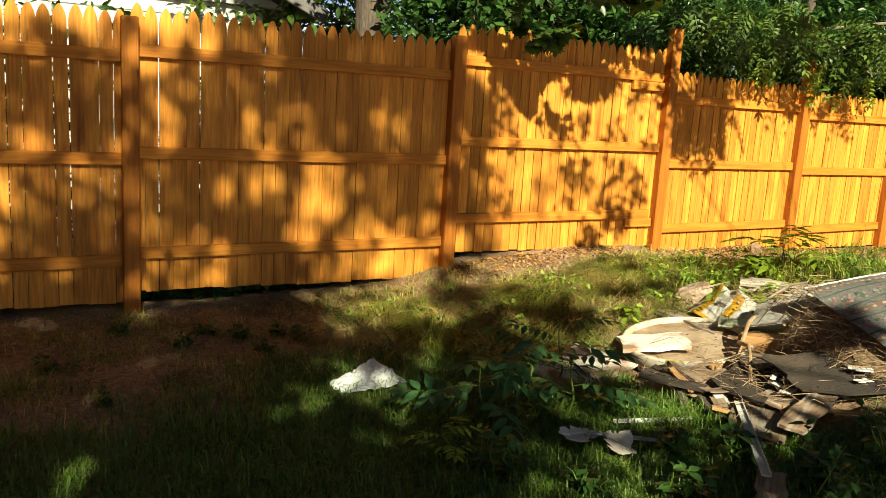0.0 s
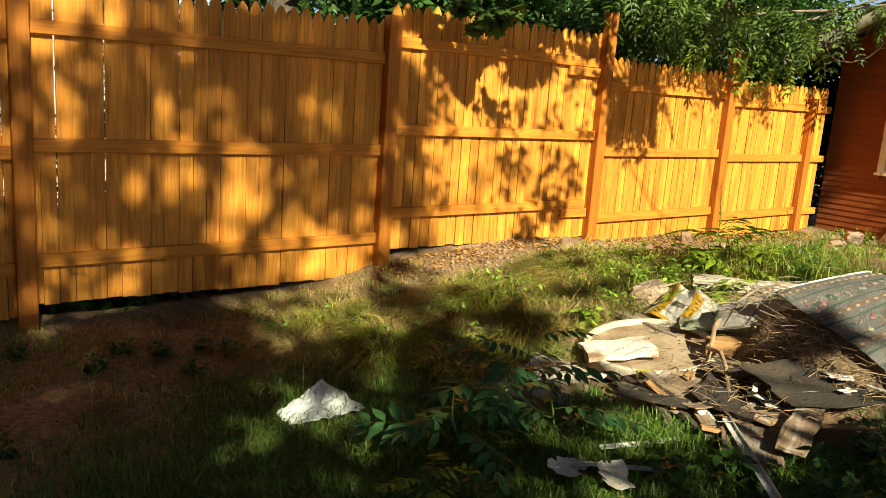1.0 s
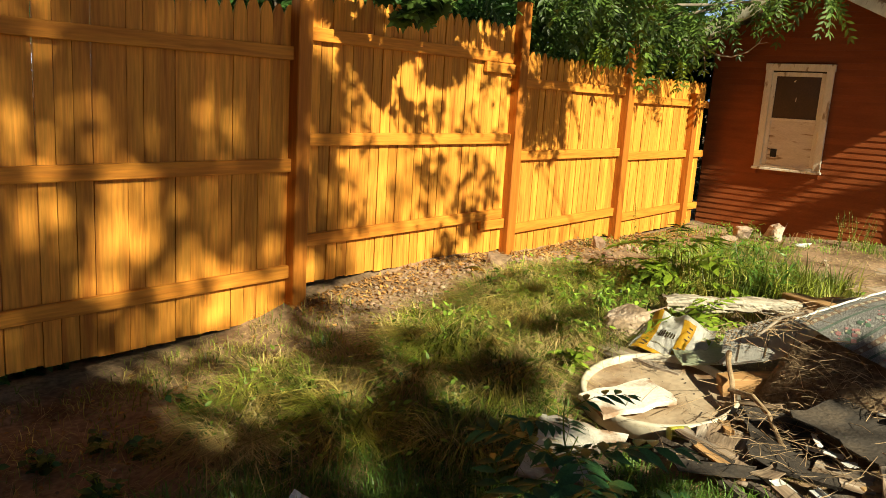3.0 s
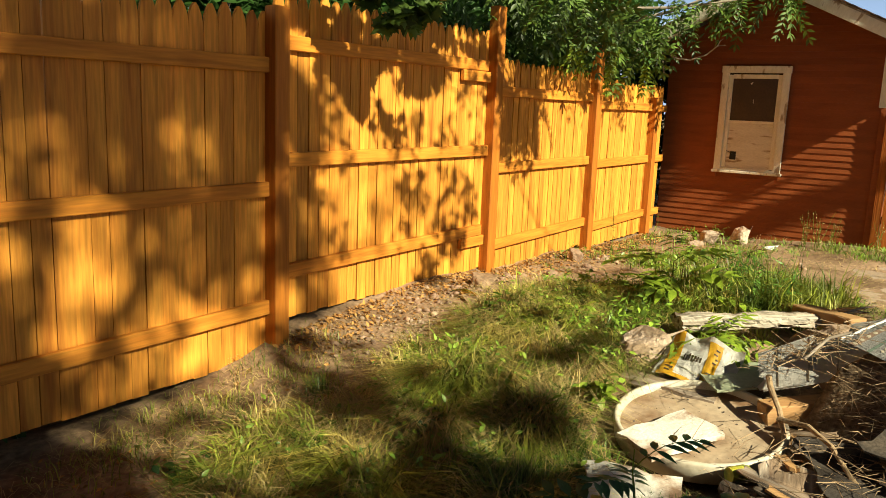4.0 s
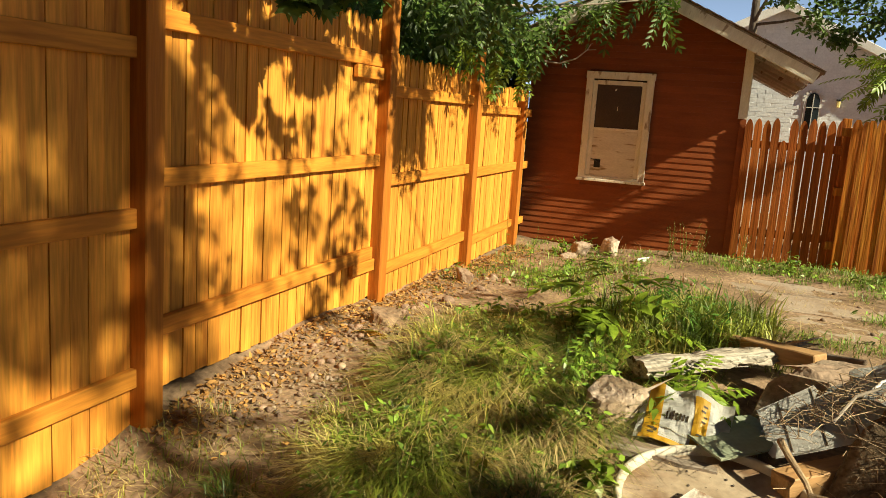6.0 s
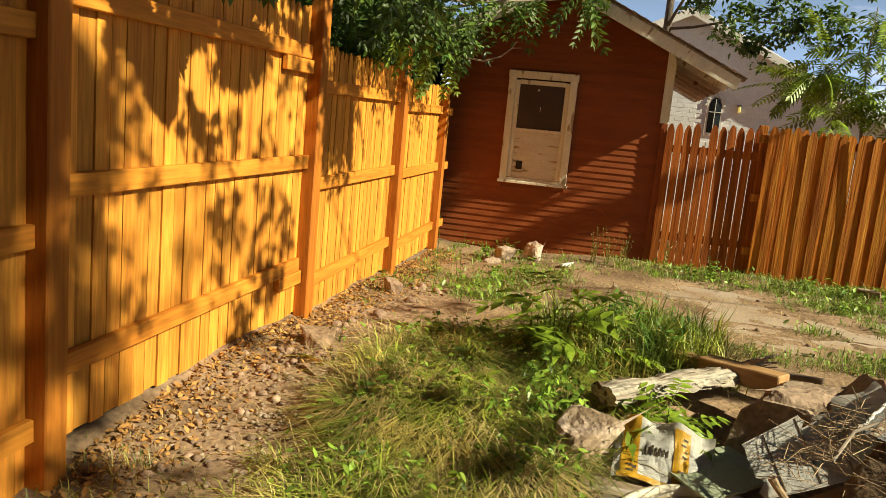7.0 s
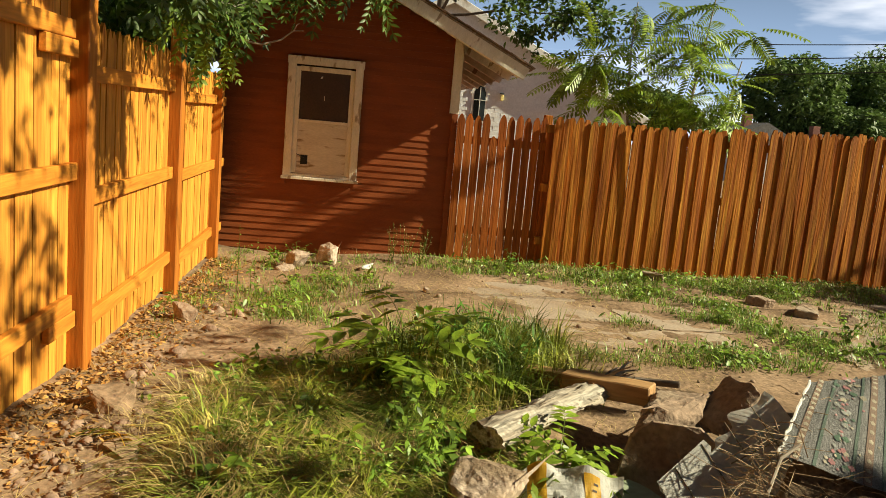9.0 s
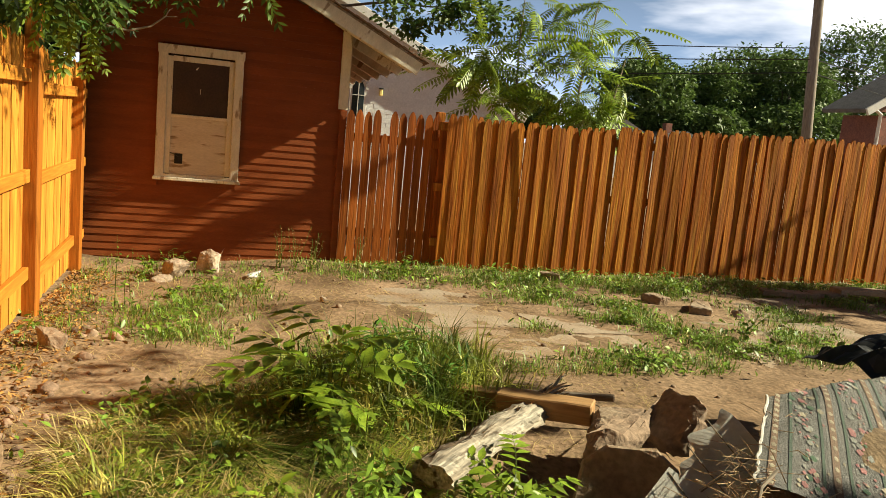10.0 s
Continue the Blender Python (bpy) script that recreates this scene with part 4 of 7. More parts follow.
def feather_sapling(x, y, height, fronds, seed, mat, frond=0.4, label="", reach=(0.2, 0.9), tilt=(0.0, 0.5), pairs=6, blade_long=0.26):
    """A sapling with feather leaves set round an upright stem; each leaflet is a piece of its frond."""
    rng = np.random.default_rng(seed)
    z = ground_z(x, y)
    plant = thing("sapling", label, "sapling", "feather-leaved saplings", at=(x, y, z))
    line = bent((0, 0, -0.02), (rng.normal(0, 0.04), rng.normal(0, 0.04), height), 6, 0.05, seed)
    part("stem", tube(line, [0.007, 0.0065, 0.006, 0.005, 0.004, 0.003, 0.002], 6), M_WEED, plant)
    blade = fast_mesh("leaflet", LEAF[0] * np.array([1, 0.85, 1]), LEAF[1])
    blade.materials.append(mat)
    for k in range(fronds):
        f = reach[0] + (reach[1] - reach[0]) * (k + 0.5) / fronds
        p = line[min(5, int(f * 6))].lerp(line[min(6, int(f * 6) + 1)], f * 6 % 1)
        size, droop, lift = frond * rng.uniform(0.75, 1.1), rng.uniform(0.3, 0.6), rng.uniform(0.15, 0.45)
        arch = lambda u: Vector((u * size, 0, (lift * u - droop * u * u) * size))
        rib = part("frond", tube([arch(u / 6) for u in range(7)], [0.0022 - 0.0002 * u for u in range(7)], 4), M_WEED, plant,
                   m=Matrix.Translation(p) @ Euler((rng.normal(0, 0.25), -rng.uniform(*tilt), k * 2.4 + rng.normal(0, 0.3))).to_matrix().to_4x4())
        for i in range(pairs):
            u = 0.22 + 0.72 * i / (pairs - 1)
            ln = blade_long * size * (0.75 + 0.5 * math.sin(math.pi * (0.15 + 0.75 * i / pairs)))
            for s in (-1, 1):
                part("leaflet", blade, None, rib, m=Matrix.Translation(arch(u)) @ Euler((s * 0.25 + rng.normal(0, 0.12), 0.3 + rng.normal(0, 0.15), s * (1.15 - 0.25 * i / pairs) + rng.normal(0, 0.08))).to_matrix().to_4x4() @ Matrix.Scale(ln, 4))
        part("leaflet", blade, None, rib, m=Matrix.Translation(arch(0.98)) @ Euler((0, 0.5, 0)).to_matrix().to_4x4() @ Matrix.Scale(0.24 * size, 4))
    return plant


def build_yard_plants():
    # lawn saplings take the leaf copy that has shade in its colour
    dark = "feather-leaved sapling in the shaded lawn, shade put into its leaf green"
    feather_sapling(2.98, 4.30, 0.46, 8, 3, M_FRONDSHADE, 0.44, dark)
    feather_sapling(3.15, 4.05, 0.36, 5, 5, M_FRONDSHADE, 0.44, dark)
    feather_sapling(2.72, 4.20, 0.34, 6, 12, M_FRONDSHADE, 0.40, dark)
    feather_sapling(3.35, 4.42, 0.42, 6, 7, M_FRONDSHADE, 0.36, dark)
    feather_sapling(2.36, 3.90, 0.24, 6, 8, M_FROND, 0.24, "small light green sapling in the lawn")
    bright = "bright green feather-leaved sapling in the sun"
    feather_sapling(6.22, 5.24, 0.44, 9, 21, M_FROND, 0.40, bright, tilt=(0.1, 0.65), pairs=5, blade_long=0.36)
    feather_sapling(6.45, 5.35, 0.26, 4, 22, M_FROND, 0.36, bright, tilt=(0.0, 0.5), pairs=5, blade_long=0.36)
    feather_sapling(6.05, 5.05, 0.26, 4, 23, M_FROND, 0.36, bright, tilt=(0.0, 0.5), pairs=5, blade_long=0.36)
    feather_sapling(5.25, 4.62, 0.20, 6, 24, M_FROND, 0.30, "bright green low sapling beside the fallen log")
    for x, y, h, st, sd, lf in ((5.12, 5.28, 0.34, 9, 31, 0.085), (5.30, 5.15, 0.30, 7, 32, 0.08), (5.02, 5.42, 0.24, 6, 33, 0.075), (5.62, 5.3, 0.30, 7, 34, 0.07), (5.85, 5.05, 0.33, 7, 35, 0.07), (6.75, 5.2, 0.38, 6, 36, 0.06),
                                (4.75, 5.6, 0.16, 5, 37, 0.06), (4.3, 5.85, 0.14, 5, 38, 0.06)):
        weed(x, y, h, st, sd, M_WEED, lf, LANCE if sd % 2 else LEAF)
    for x, y, h, st, sd in ((6.55, 4.85, 0.46, 16, 401), (6.75, 4.7, 0.44, 14, 402), (6.45, 4.62, 0.36, 13, 403), (6.9, 4.95, 0.42, 12, 404), (6.3, 4.8, 0.30, 10, 405), (6.62, 5.05, 0.48, 12, 406)):
        weed(x, y, h, st, sd, M_LANCE, 0.12, LANCE, "bushy dark green lance-leaved weed in the sun", 0.55, 0.6)
    # weeds before the heap, with leaf colour darkened for the shade there
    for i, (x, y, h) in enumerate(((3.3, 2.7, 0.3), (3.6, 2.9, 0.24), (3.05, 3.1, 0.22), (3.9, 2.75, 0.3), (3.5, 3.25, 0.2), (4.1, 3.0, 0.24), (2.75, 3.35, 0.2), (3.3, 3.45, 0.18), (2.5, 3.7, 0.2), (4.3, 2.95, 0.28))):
        weed(x, y, h, 7, 420 + i, M_SHADELEAF, 0.085, LEAF, "leafy weed in the shaded grass before the heap, leaves darkened for shade", 0.8, 1.2)
    for x, y, sd in ((5.12, 4.70, 41), (5.28, 4.58, 42), (5.02, 4.80, 43), (5.40, 4.72, 44)):
        weed(x, y, 0.20, 6, sd, M_PINNATE, 0.14, LANCE, "bright green lance-leaved weed beside the log", 1.2, 1.1)
    rng = random.Random(77)
    for i in range(26):
        x, y = rng.uniform(3.9, 6.6), rng.uniform(4.95, 6.05)
        weed(x, y, rng.uniform(0.12, 0.26), rng.randint(2, 4), 300 + i, M_PINNATE if i % 3 else M_WEED, rng.uniform(0.06, 0.11), LEAF, "small broad-leaved weed among the grass tussocks", 0.8, 1.2)
    # low weeds whose dark leaf colour carries the shade over the soil
    ivy = "low leafy weed hugging the soil, shade put into its leaf colour"
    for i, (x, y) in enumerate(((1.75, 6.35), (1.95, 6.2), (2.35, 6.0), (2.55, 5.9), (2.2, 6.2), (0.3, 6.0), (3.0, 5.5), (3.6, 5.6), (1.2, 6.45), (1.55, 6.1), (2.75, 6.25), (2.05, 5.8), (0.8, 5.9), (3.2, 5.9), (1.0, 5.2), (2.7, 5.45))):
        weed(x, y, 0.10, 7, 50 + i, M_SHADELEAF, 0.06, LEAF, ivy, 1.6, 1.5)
    for i, (x, y, h) in enumerate(((10.25, 6.35, 0.2), (10.35, 6.15, 0.24), (9.9, 6.4, 0.14), (9.2, 6.1, 0.12), (10.3, 3.9, 0.22), (10.2, 3.0, 0.16), (10.1, 2.2, 0.18), (9.3, 2.85, 0.12), (8.45, 2.35, 0.14), (7.95, 1.55, 0.25), (10.2, 0.9, 0.2), (9.9, -0.3, 0.18))):
        weed(x, y, h, 6, 70 + i, M_WEED, 0.055, LEAF, "leafy green weed beside the slabs and fence", 0.9, 1.3)
    for i, (x, y) in enumerate(((10.45, 5.15), (10.4, 5.0), (10.3, 4.85), (10.3, 4.4))):
        weed(x, y, 0.42, 7, 90 + i, M_STRAW, 0.035, LANCE, "dry seedy weed against the shed wall", 0.35)
    # thin weed with a nodding top before the far bay of the fence
    weed(7.7, 6.35, 0.80, 1, 99, M_WEED, 0.035, LEAF, "single tall thin weed before the fence", 0.3)
    weed(8.9, 6.4, 0.45, 2, 98, M_WEED, 0.05, LEAF, "thin weed before the fence", 0.3)


build_yard_plants()


# ---- trees ----
def cloud(boxes, rng):
    """Places in a set of soft ellipsoids (x, y, z, rx, ry, rz, count), gathered in clumps."""
    out = []
    for x, y, z, rx, ry, rz, n in boxes:
        clumps = max(3, n // 28)
        c = rng.normal(0, 0.5, (clumps, 3))
        p = np.repeat(c, -(-n // clumps), 0)[:n] + rng.normal(0, 0.11, (n, 3))
        out.append(p * np.array([rx, ry, rz]) + np.array([x, y, z]))
    return np.concatenate(out)


def leafy(name, boxes, template, size, mat, parent, seed, pitch=(0.3, 0.5), low=None):
    rng = np.random.default_rng(seed)
    p = cloud(boxes, rng)
    if low is not None:
        p = p[p[:, 2] > low]
    n = len(p)
    me = scattered(name, template, p, turns(rng.uniform(0, 6.28, n), rng.normal(*pitch, n), rng.normal(0, 0.5, n)), rng.uniform(*size, n))
    return part(name, me, mat, parent)


def tree(label, trunk, limbs, boxes, template, size, mat, seed, group="", pitch=(0.3, 0.5), low=None):
    t = thing("tree", label, "tree", group, at=(0, 0, 0))
    (x, y, z0), (x1, y1, z1), r = trunk
    line = bent((x, y, z0), (x1, y1, z1), 7, 0.12, seed)
    part("trunk", tube(line, [r * (1.25 - 0.75 * i / 7) for i in range(8)], 14, wobble=0.18), M_BARK, t, smooth=True)
    for k, (a, b, r0) in enumerate(limbs):
        ln = bent(a, b, 6, 0.22, seed + k + 1)
        part("limb", tube(ln, [r0 * (1 - 0.12 * i) for i in range(7)], 8, wobble=0.15), M_BARK, t, smooth=True)
    leafy("crown", boxes, template, size, mat, t, seed, pitch, low)
    return t


def build_trees():
    # the neighbour's tree whose trunk stands behind the fence, and the shrubs there with shade in their colour
    tree("large tree with a thick dark trunk behind the picket fence", ((4.3, 9.7, 0), (4.2, 9.8, 6.0), 0.2), [((4.25, 9.7, 4.2), (6.5, 8.6, 6.0), 0.09), ((4.25, 9.7, 4.0), (2.3, 9.3, 6.2), 0.09)],
         [(4.5, 9.6, 6.2, 2.4, 1.6, 1.2, 3600)], LEAF, (0.09, 0.16), M_TREELEAF, 101)
    shrubs = thing("shrub", "dense shrubs behind the picket fence, leaf colour darkened for shade", "shrub", kind="stuff")
    # low clumps close behind the pickets are added to darken slits and foot gap
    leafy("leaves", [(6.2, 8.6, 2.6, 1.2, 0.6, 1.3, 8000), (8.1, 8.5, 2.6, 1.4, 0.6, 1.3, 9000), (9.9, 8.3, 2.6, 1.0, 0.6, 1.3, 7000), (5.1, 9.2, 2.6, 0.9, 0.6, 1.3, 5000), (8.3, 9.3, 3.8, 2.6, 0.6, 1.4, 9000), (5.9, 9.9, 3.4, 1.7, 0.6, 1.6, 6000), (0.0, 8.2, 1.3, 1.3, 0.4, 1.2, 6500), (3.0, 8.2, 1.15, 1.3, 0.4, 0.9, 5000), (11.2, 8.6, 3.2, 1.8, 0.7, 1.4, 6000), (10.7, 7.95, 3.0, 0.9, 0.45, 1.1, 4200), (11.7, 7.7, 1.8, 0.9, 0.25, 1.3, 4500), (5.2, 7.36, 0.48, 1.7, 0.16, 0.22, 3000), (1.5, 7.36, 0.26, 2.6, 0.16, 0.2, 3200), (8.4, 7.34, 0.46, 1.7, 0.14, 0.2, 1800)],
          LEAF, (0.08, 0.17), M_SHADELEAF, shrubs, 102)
    leafy("leaves", [(3.4, 12.0, 2.6, 0.9, 0.5, 1.2, 1500), (5.0, 12.5, 3.2, 1.6, 0.5, 1.6, 3500), (8.0, 13.0, 3.2, 3.0, 0.5, 1.8, 4500)], LEAF, (0.1, 0.2), M_TREELEAF, shrubs, 103)
    for k in range(9):
        x = 5.0 + k * 0.6
        part("branch", tube(bent((x, 8.9, 0.3), (x + 0.3 * math.sin(k * 2.1), 8.5, 3.0 + 0.4 * math.sin(k)), 6, 0.3, 60 + k), [0.03, 0.028, 0.024, 0.02, 0.016, 0.012, 0.006], 6), M_BARK, shrubs)
    # maple twig hanging over the fence between the second and third bays
    twig = thing("maple_branch", "leafy maple branch hanging over the fence top", "branch")
    part("twig", tube(bent((4.75, 7.6, 3.6), (4.45, 6.55, 2.55), 6, 0.12, 71), [0.014, 0.013, 0.011, 0.009, 0.007, 0.005, 0.003], 6), M_BARK, twig)
    part("twig", tube(bent((4.6, 6.95, 2.95), (4.75, 6.45, 2.4), 5, 0.08, 72), [0.008, 0.007, 0.006, 0.005, 0.004, 0.003], 5), M_BARK, twig)
    leafy("leaves", [(4.45, 6.55, 2.50, 0.20, 0.16, 0.17, 60), (4.65, 6.5, 2.38, 0.16, 0.14, 0.15, 40), (4.3, 6.5, 2.72, 0.22, 0.16, 0.14, 40), (4.75, 6.8, 2.85, 0.3, 0.25, 0.2, 60), (5.3, 6.35, 2.82, 0.8, 0.3, 0.22, 300), (5.5, 6.5, 3.15, 1.0, 0.4, 0.3, 260)], MAPLE, (0.09, 0.16), M_TREELEAF, twig, 73, (0.6, 0.5))
    # feather-leaved tree that leans over the far bays, with pale bare twigs before the shed
    heaven = thing("tree", "feather-leaved tree leaning over the fence before the shed", "tree")
    part("trunk", tube(bent((9.6, 8.1, 0.2), (9.4, 7.8, 4.6), 7, 0.12, 81), [0.11, 0.1, 0.095, 0.09, 0.08, 0.07, 0.06, 0.05], 10, wobble=0.15), M_BARK, heaven, smooth=True)
    for k, (a, b, r) in enumerate((((9.5, 8.0, 2.6), (10.25, 6.2, 3.28), 0.035), ((9.5, 7.95, 2.3), (7.4, 6.7, 2.75), 0.03), ((9.5, 8.0, 2.4), (8.7, 6.6, 2.85), 0.03), ((9.5, 8.0, 3.0), (10.3, 5.5, 3.25), 0.025))):
        part("limb", tube(bent(a, b, 6, 0.15, 83 + k), [r * (1 - 0.13 * i) for i in range(7)], 7), M_BRANCH, heaven, "pale grey limb")
    bare = [(10.2, 7.06, 2.95), (10.2, 7.02, 2.80), (10.2, 6.90, 2.60), (10.18, 6.78, 2.52), (10.18, 6.60, 2.50), (10.2, 6.42, 2.56), (10.2, 6.30, 2.66), (10.2, 6.20, 2.67)]
    part("twig", tube(bare, [0.014, 0.013, 0.012, 0.011, 0.01, 0.009, 0.006, 0.003], 6), M_BRANCH, heaven, "bare pale twig")
    part("twig", tube([(10.2, 7.02, 2.80), (10.2, 6.97, 2.6), (10.2, 6.93, 2.45), (10.2, 6.91, 2.34)], [0.012, 0.011, 0.01, 0.007], 6), M_BRANCH, heaven, "bare pale twig")
    part("twig", tube([(10.2, 6.30, 2.66), (10.2, 6.27, 2.72), (10.2, 6.24, 2.74)], [0.006, 0.004, 0.002], 5), M_BRANCH, heaven, "bare pale twig")
    leafy("fronds", [(7.3, 7.25, 2.85, 0.7, 0.25, 0.26, 60), (8.4, 7.2, 2.85, 0.7, 0.28, 0.28, 70), (9.5, 7.1, 2.85, 0.55, 0.3, 0.28, 60), (6.6, 7.3, 3.0, 0.4, 0.3, 0.25, 30), (10.1, 6.25, 3.16, 0.2, 0.40, 0.14, 26), (10.1, 5.6, 3.2, 0.2, 0.25, 0.12, 16), (10.05, 6.8, 3.0, 0.3, 0.3, 0.25, 30), (7.4, 6.66, 2.84, 0.8, 0.2, 0.18, 46), (8.9, 6.64, 2.78, 0.6, 0.2, 0.18, 20)],
          FEATHER_HANG, (0.28, 0.46), M_TREELEAF, heaven, 91, (0.4, 0.4))
    # inner fronds take the leaf colour that has shade painted in
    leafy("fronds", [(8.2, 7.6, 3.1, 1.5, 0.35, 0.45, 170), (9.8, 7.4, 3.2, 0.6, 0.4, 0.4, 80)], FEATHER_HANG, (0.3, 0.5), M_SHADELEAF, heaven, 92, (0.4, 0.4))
    # sprays that hang right before the pickets
    leafy("fronds", [(8.25, 6.72, 2.42, 0.12, 0.08, 0.12, 6), (9.0, 6.75, 2.40, 0.2, 0.08, 0.10, 6), (7.5, 6.78, 2.50, 0.35, 0.08, 0.10, 6)], FEATHER_HANG, (0.22, 0.32), M_PINNATE, heaven, 93, (0.9, 0.3))
    # young feather-leaved trees behind the board fence
    young = thing("tree", "young feather-leaved tree above the board fence", "tree")
    for k, (b, h) in enumerate((((11.9, 1.75, 0.3), (11.8, 1.35, 3.75)), ((12.0, 2.1, 0.3), (11.9, 2.3, 3.6)), ((11.8, 1.5, 0.3), (11.7, 0.95, 3.0)))):
        part("stem", tube(bent(b, h, 6, 0.1, 111 + k), [0.03, 0.027, 0.024, 0.02, 0.016, 0.011, 0.006], 7), M_BRANCH, young)
    leafy("fronds", [(11.7, 1.35, 2.4, 0.25, 0.6, 0.26, 60), (11.75, 1.5, 2.9, 0.25, 0.6, 0.36, 36), (11.75, 1.45, 3.4, 0.2, 0.5, 0.34, 22), (11.85, 2.4, 2.85, 0.3, 0.6, 0.42, 48), (11.9, 3.0, 2.7, 0.3, 0.4, 0.4, 26), (11.8, 2.1, 3.4, 0.3, 0.5, 0.35, 24), (11.7, 0.95, 2.6, 0.2, 0.35, 0.24, 12)], FEATHER_LONG, (0.42, 0.72), M_PINNATE, young, 114, (0.1, 0.35))
    tree("leafy tree between the shed and the white house", ((13.6, 4.7, 0.3), (13.5, 4.6, 4.6), 0.08), [((13.5, 4.6, 3.4), (12.5, 2.6, 3.5), 0.022), ((13.5, 4.6, 3.4), (12.6, 4.0, 4.3), 0.025)],
         [(12.5, 3.3, 3.3, 0.4, 0.75, 0.42, 1200), (12.6, 3.9, 3.7, 0.4, 0.6, 0.4, 600), (12.4, 2.5, 3.45, 0.4, 0.55, 0.40, 600)], LEAF, (0.07, 0.12), M_TREELEAF, 121)
    # far trees beyond the street
    far = (((45, -18.6, 5.3), 3.2, 2.6), ((47, -24.5, 5.6), 3.6, 2.8), ((46, -29.5, 6.4), 3.6, 3.4), ((48, -36.5, 8.0), 4.5, 4.6), ((52, -31, 6.8), 5.0, 4.2), ((50, -12, 3.8), 3.5, 1.8), ((48, -5, 3.8), 3.8, 1.8), ((44, -22, 3.4), 3.5, 1.8), ((43, -28, 3.8), 4.0, 2.2), ((50, -45, 7.5), 5, 4.6), ((52, 3, 4.2), 4, 2.2), ((42, -33.5, 3.6), 3.6, 2.2))
    for k, ((x, y, z), r, rz) in enumerate(far):
        street = tree("broad green street tree in the distance", ((x, y, 0), (x, y, z), 0.3), [((x, y, z * 0.6), (x - 1, y + r * 0.4, z + 0.5), 0.12), ((x, y, z * 0.6), (x - 1, y - r * 0.4, z + 0.6), 0.12)],
             [(x, y, z, r * 0.5, r * 0.5, rz * 0.5, 400)], LEAF, (0.35, 0.65), M_FARLEAF, 140 + k, "street trees")
        # a rounded, billowing outer crown
        rng = np.random.default_rng(170 + k)
        way = rng.normal(0, 1, (9500, 3))
        way /= np.linalg.norm(way, axis=1)[:, None]
        swell = np.array([0.86 + 0.22 * noise.noise(Vector(w) * 2.4 + Vector((k * 7, 0, 0))) + 0.13 * noise.noise(Vector(w) * 6 + Vector((0, k, 0))) for w in way]) * rng.uniform(0.68, 1.0, 9500)
        p = way * swell[:, None] * np.array([r, r, rz]) + np.array([x, y, z])
        me = scattered("crown", LEAF, p, turns(rng.uniform(0, 6.28, 9500), rng.normal(0.3, 0.5, 9500), rng.normal(0, 0.5, 9500)), rng.uniform(0.2, 0.42, 9500))
        part("crown", me, M_FARLEAF, street)


build_trees()


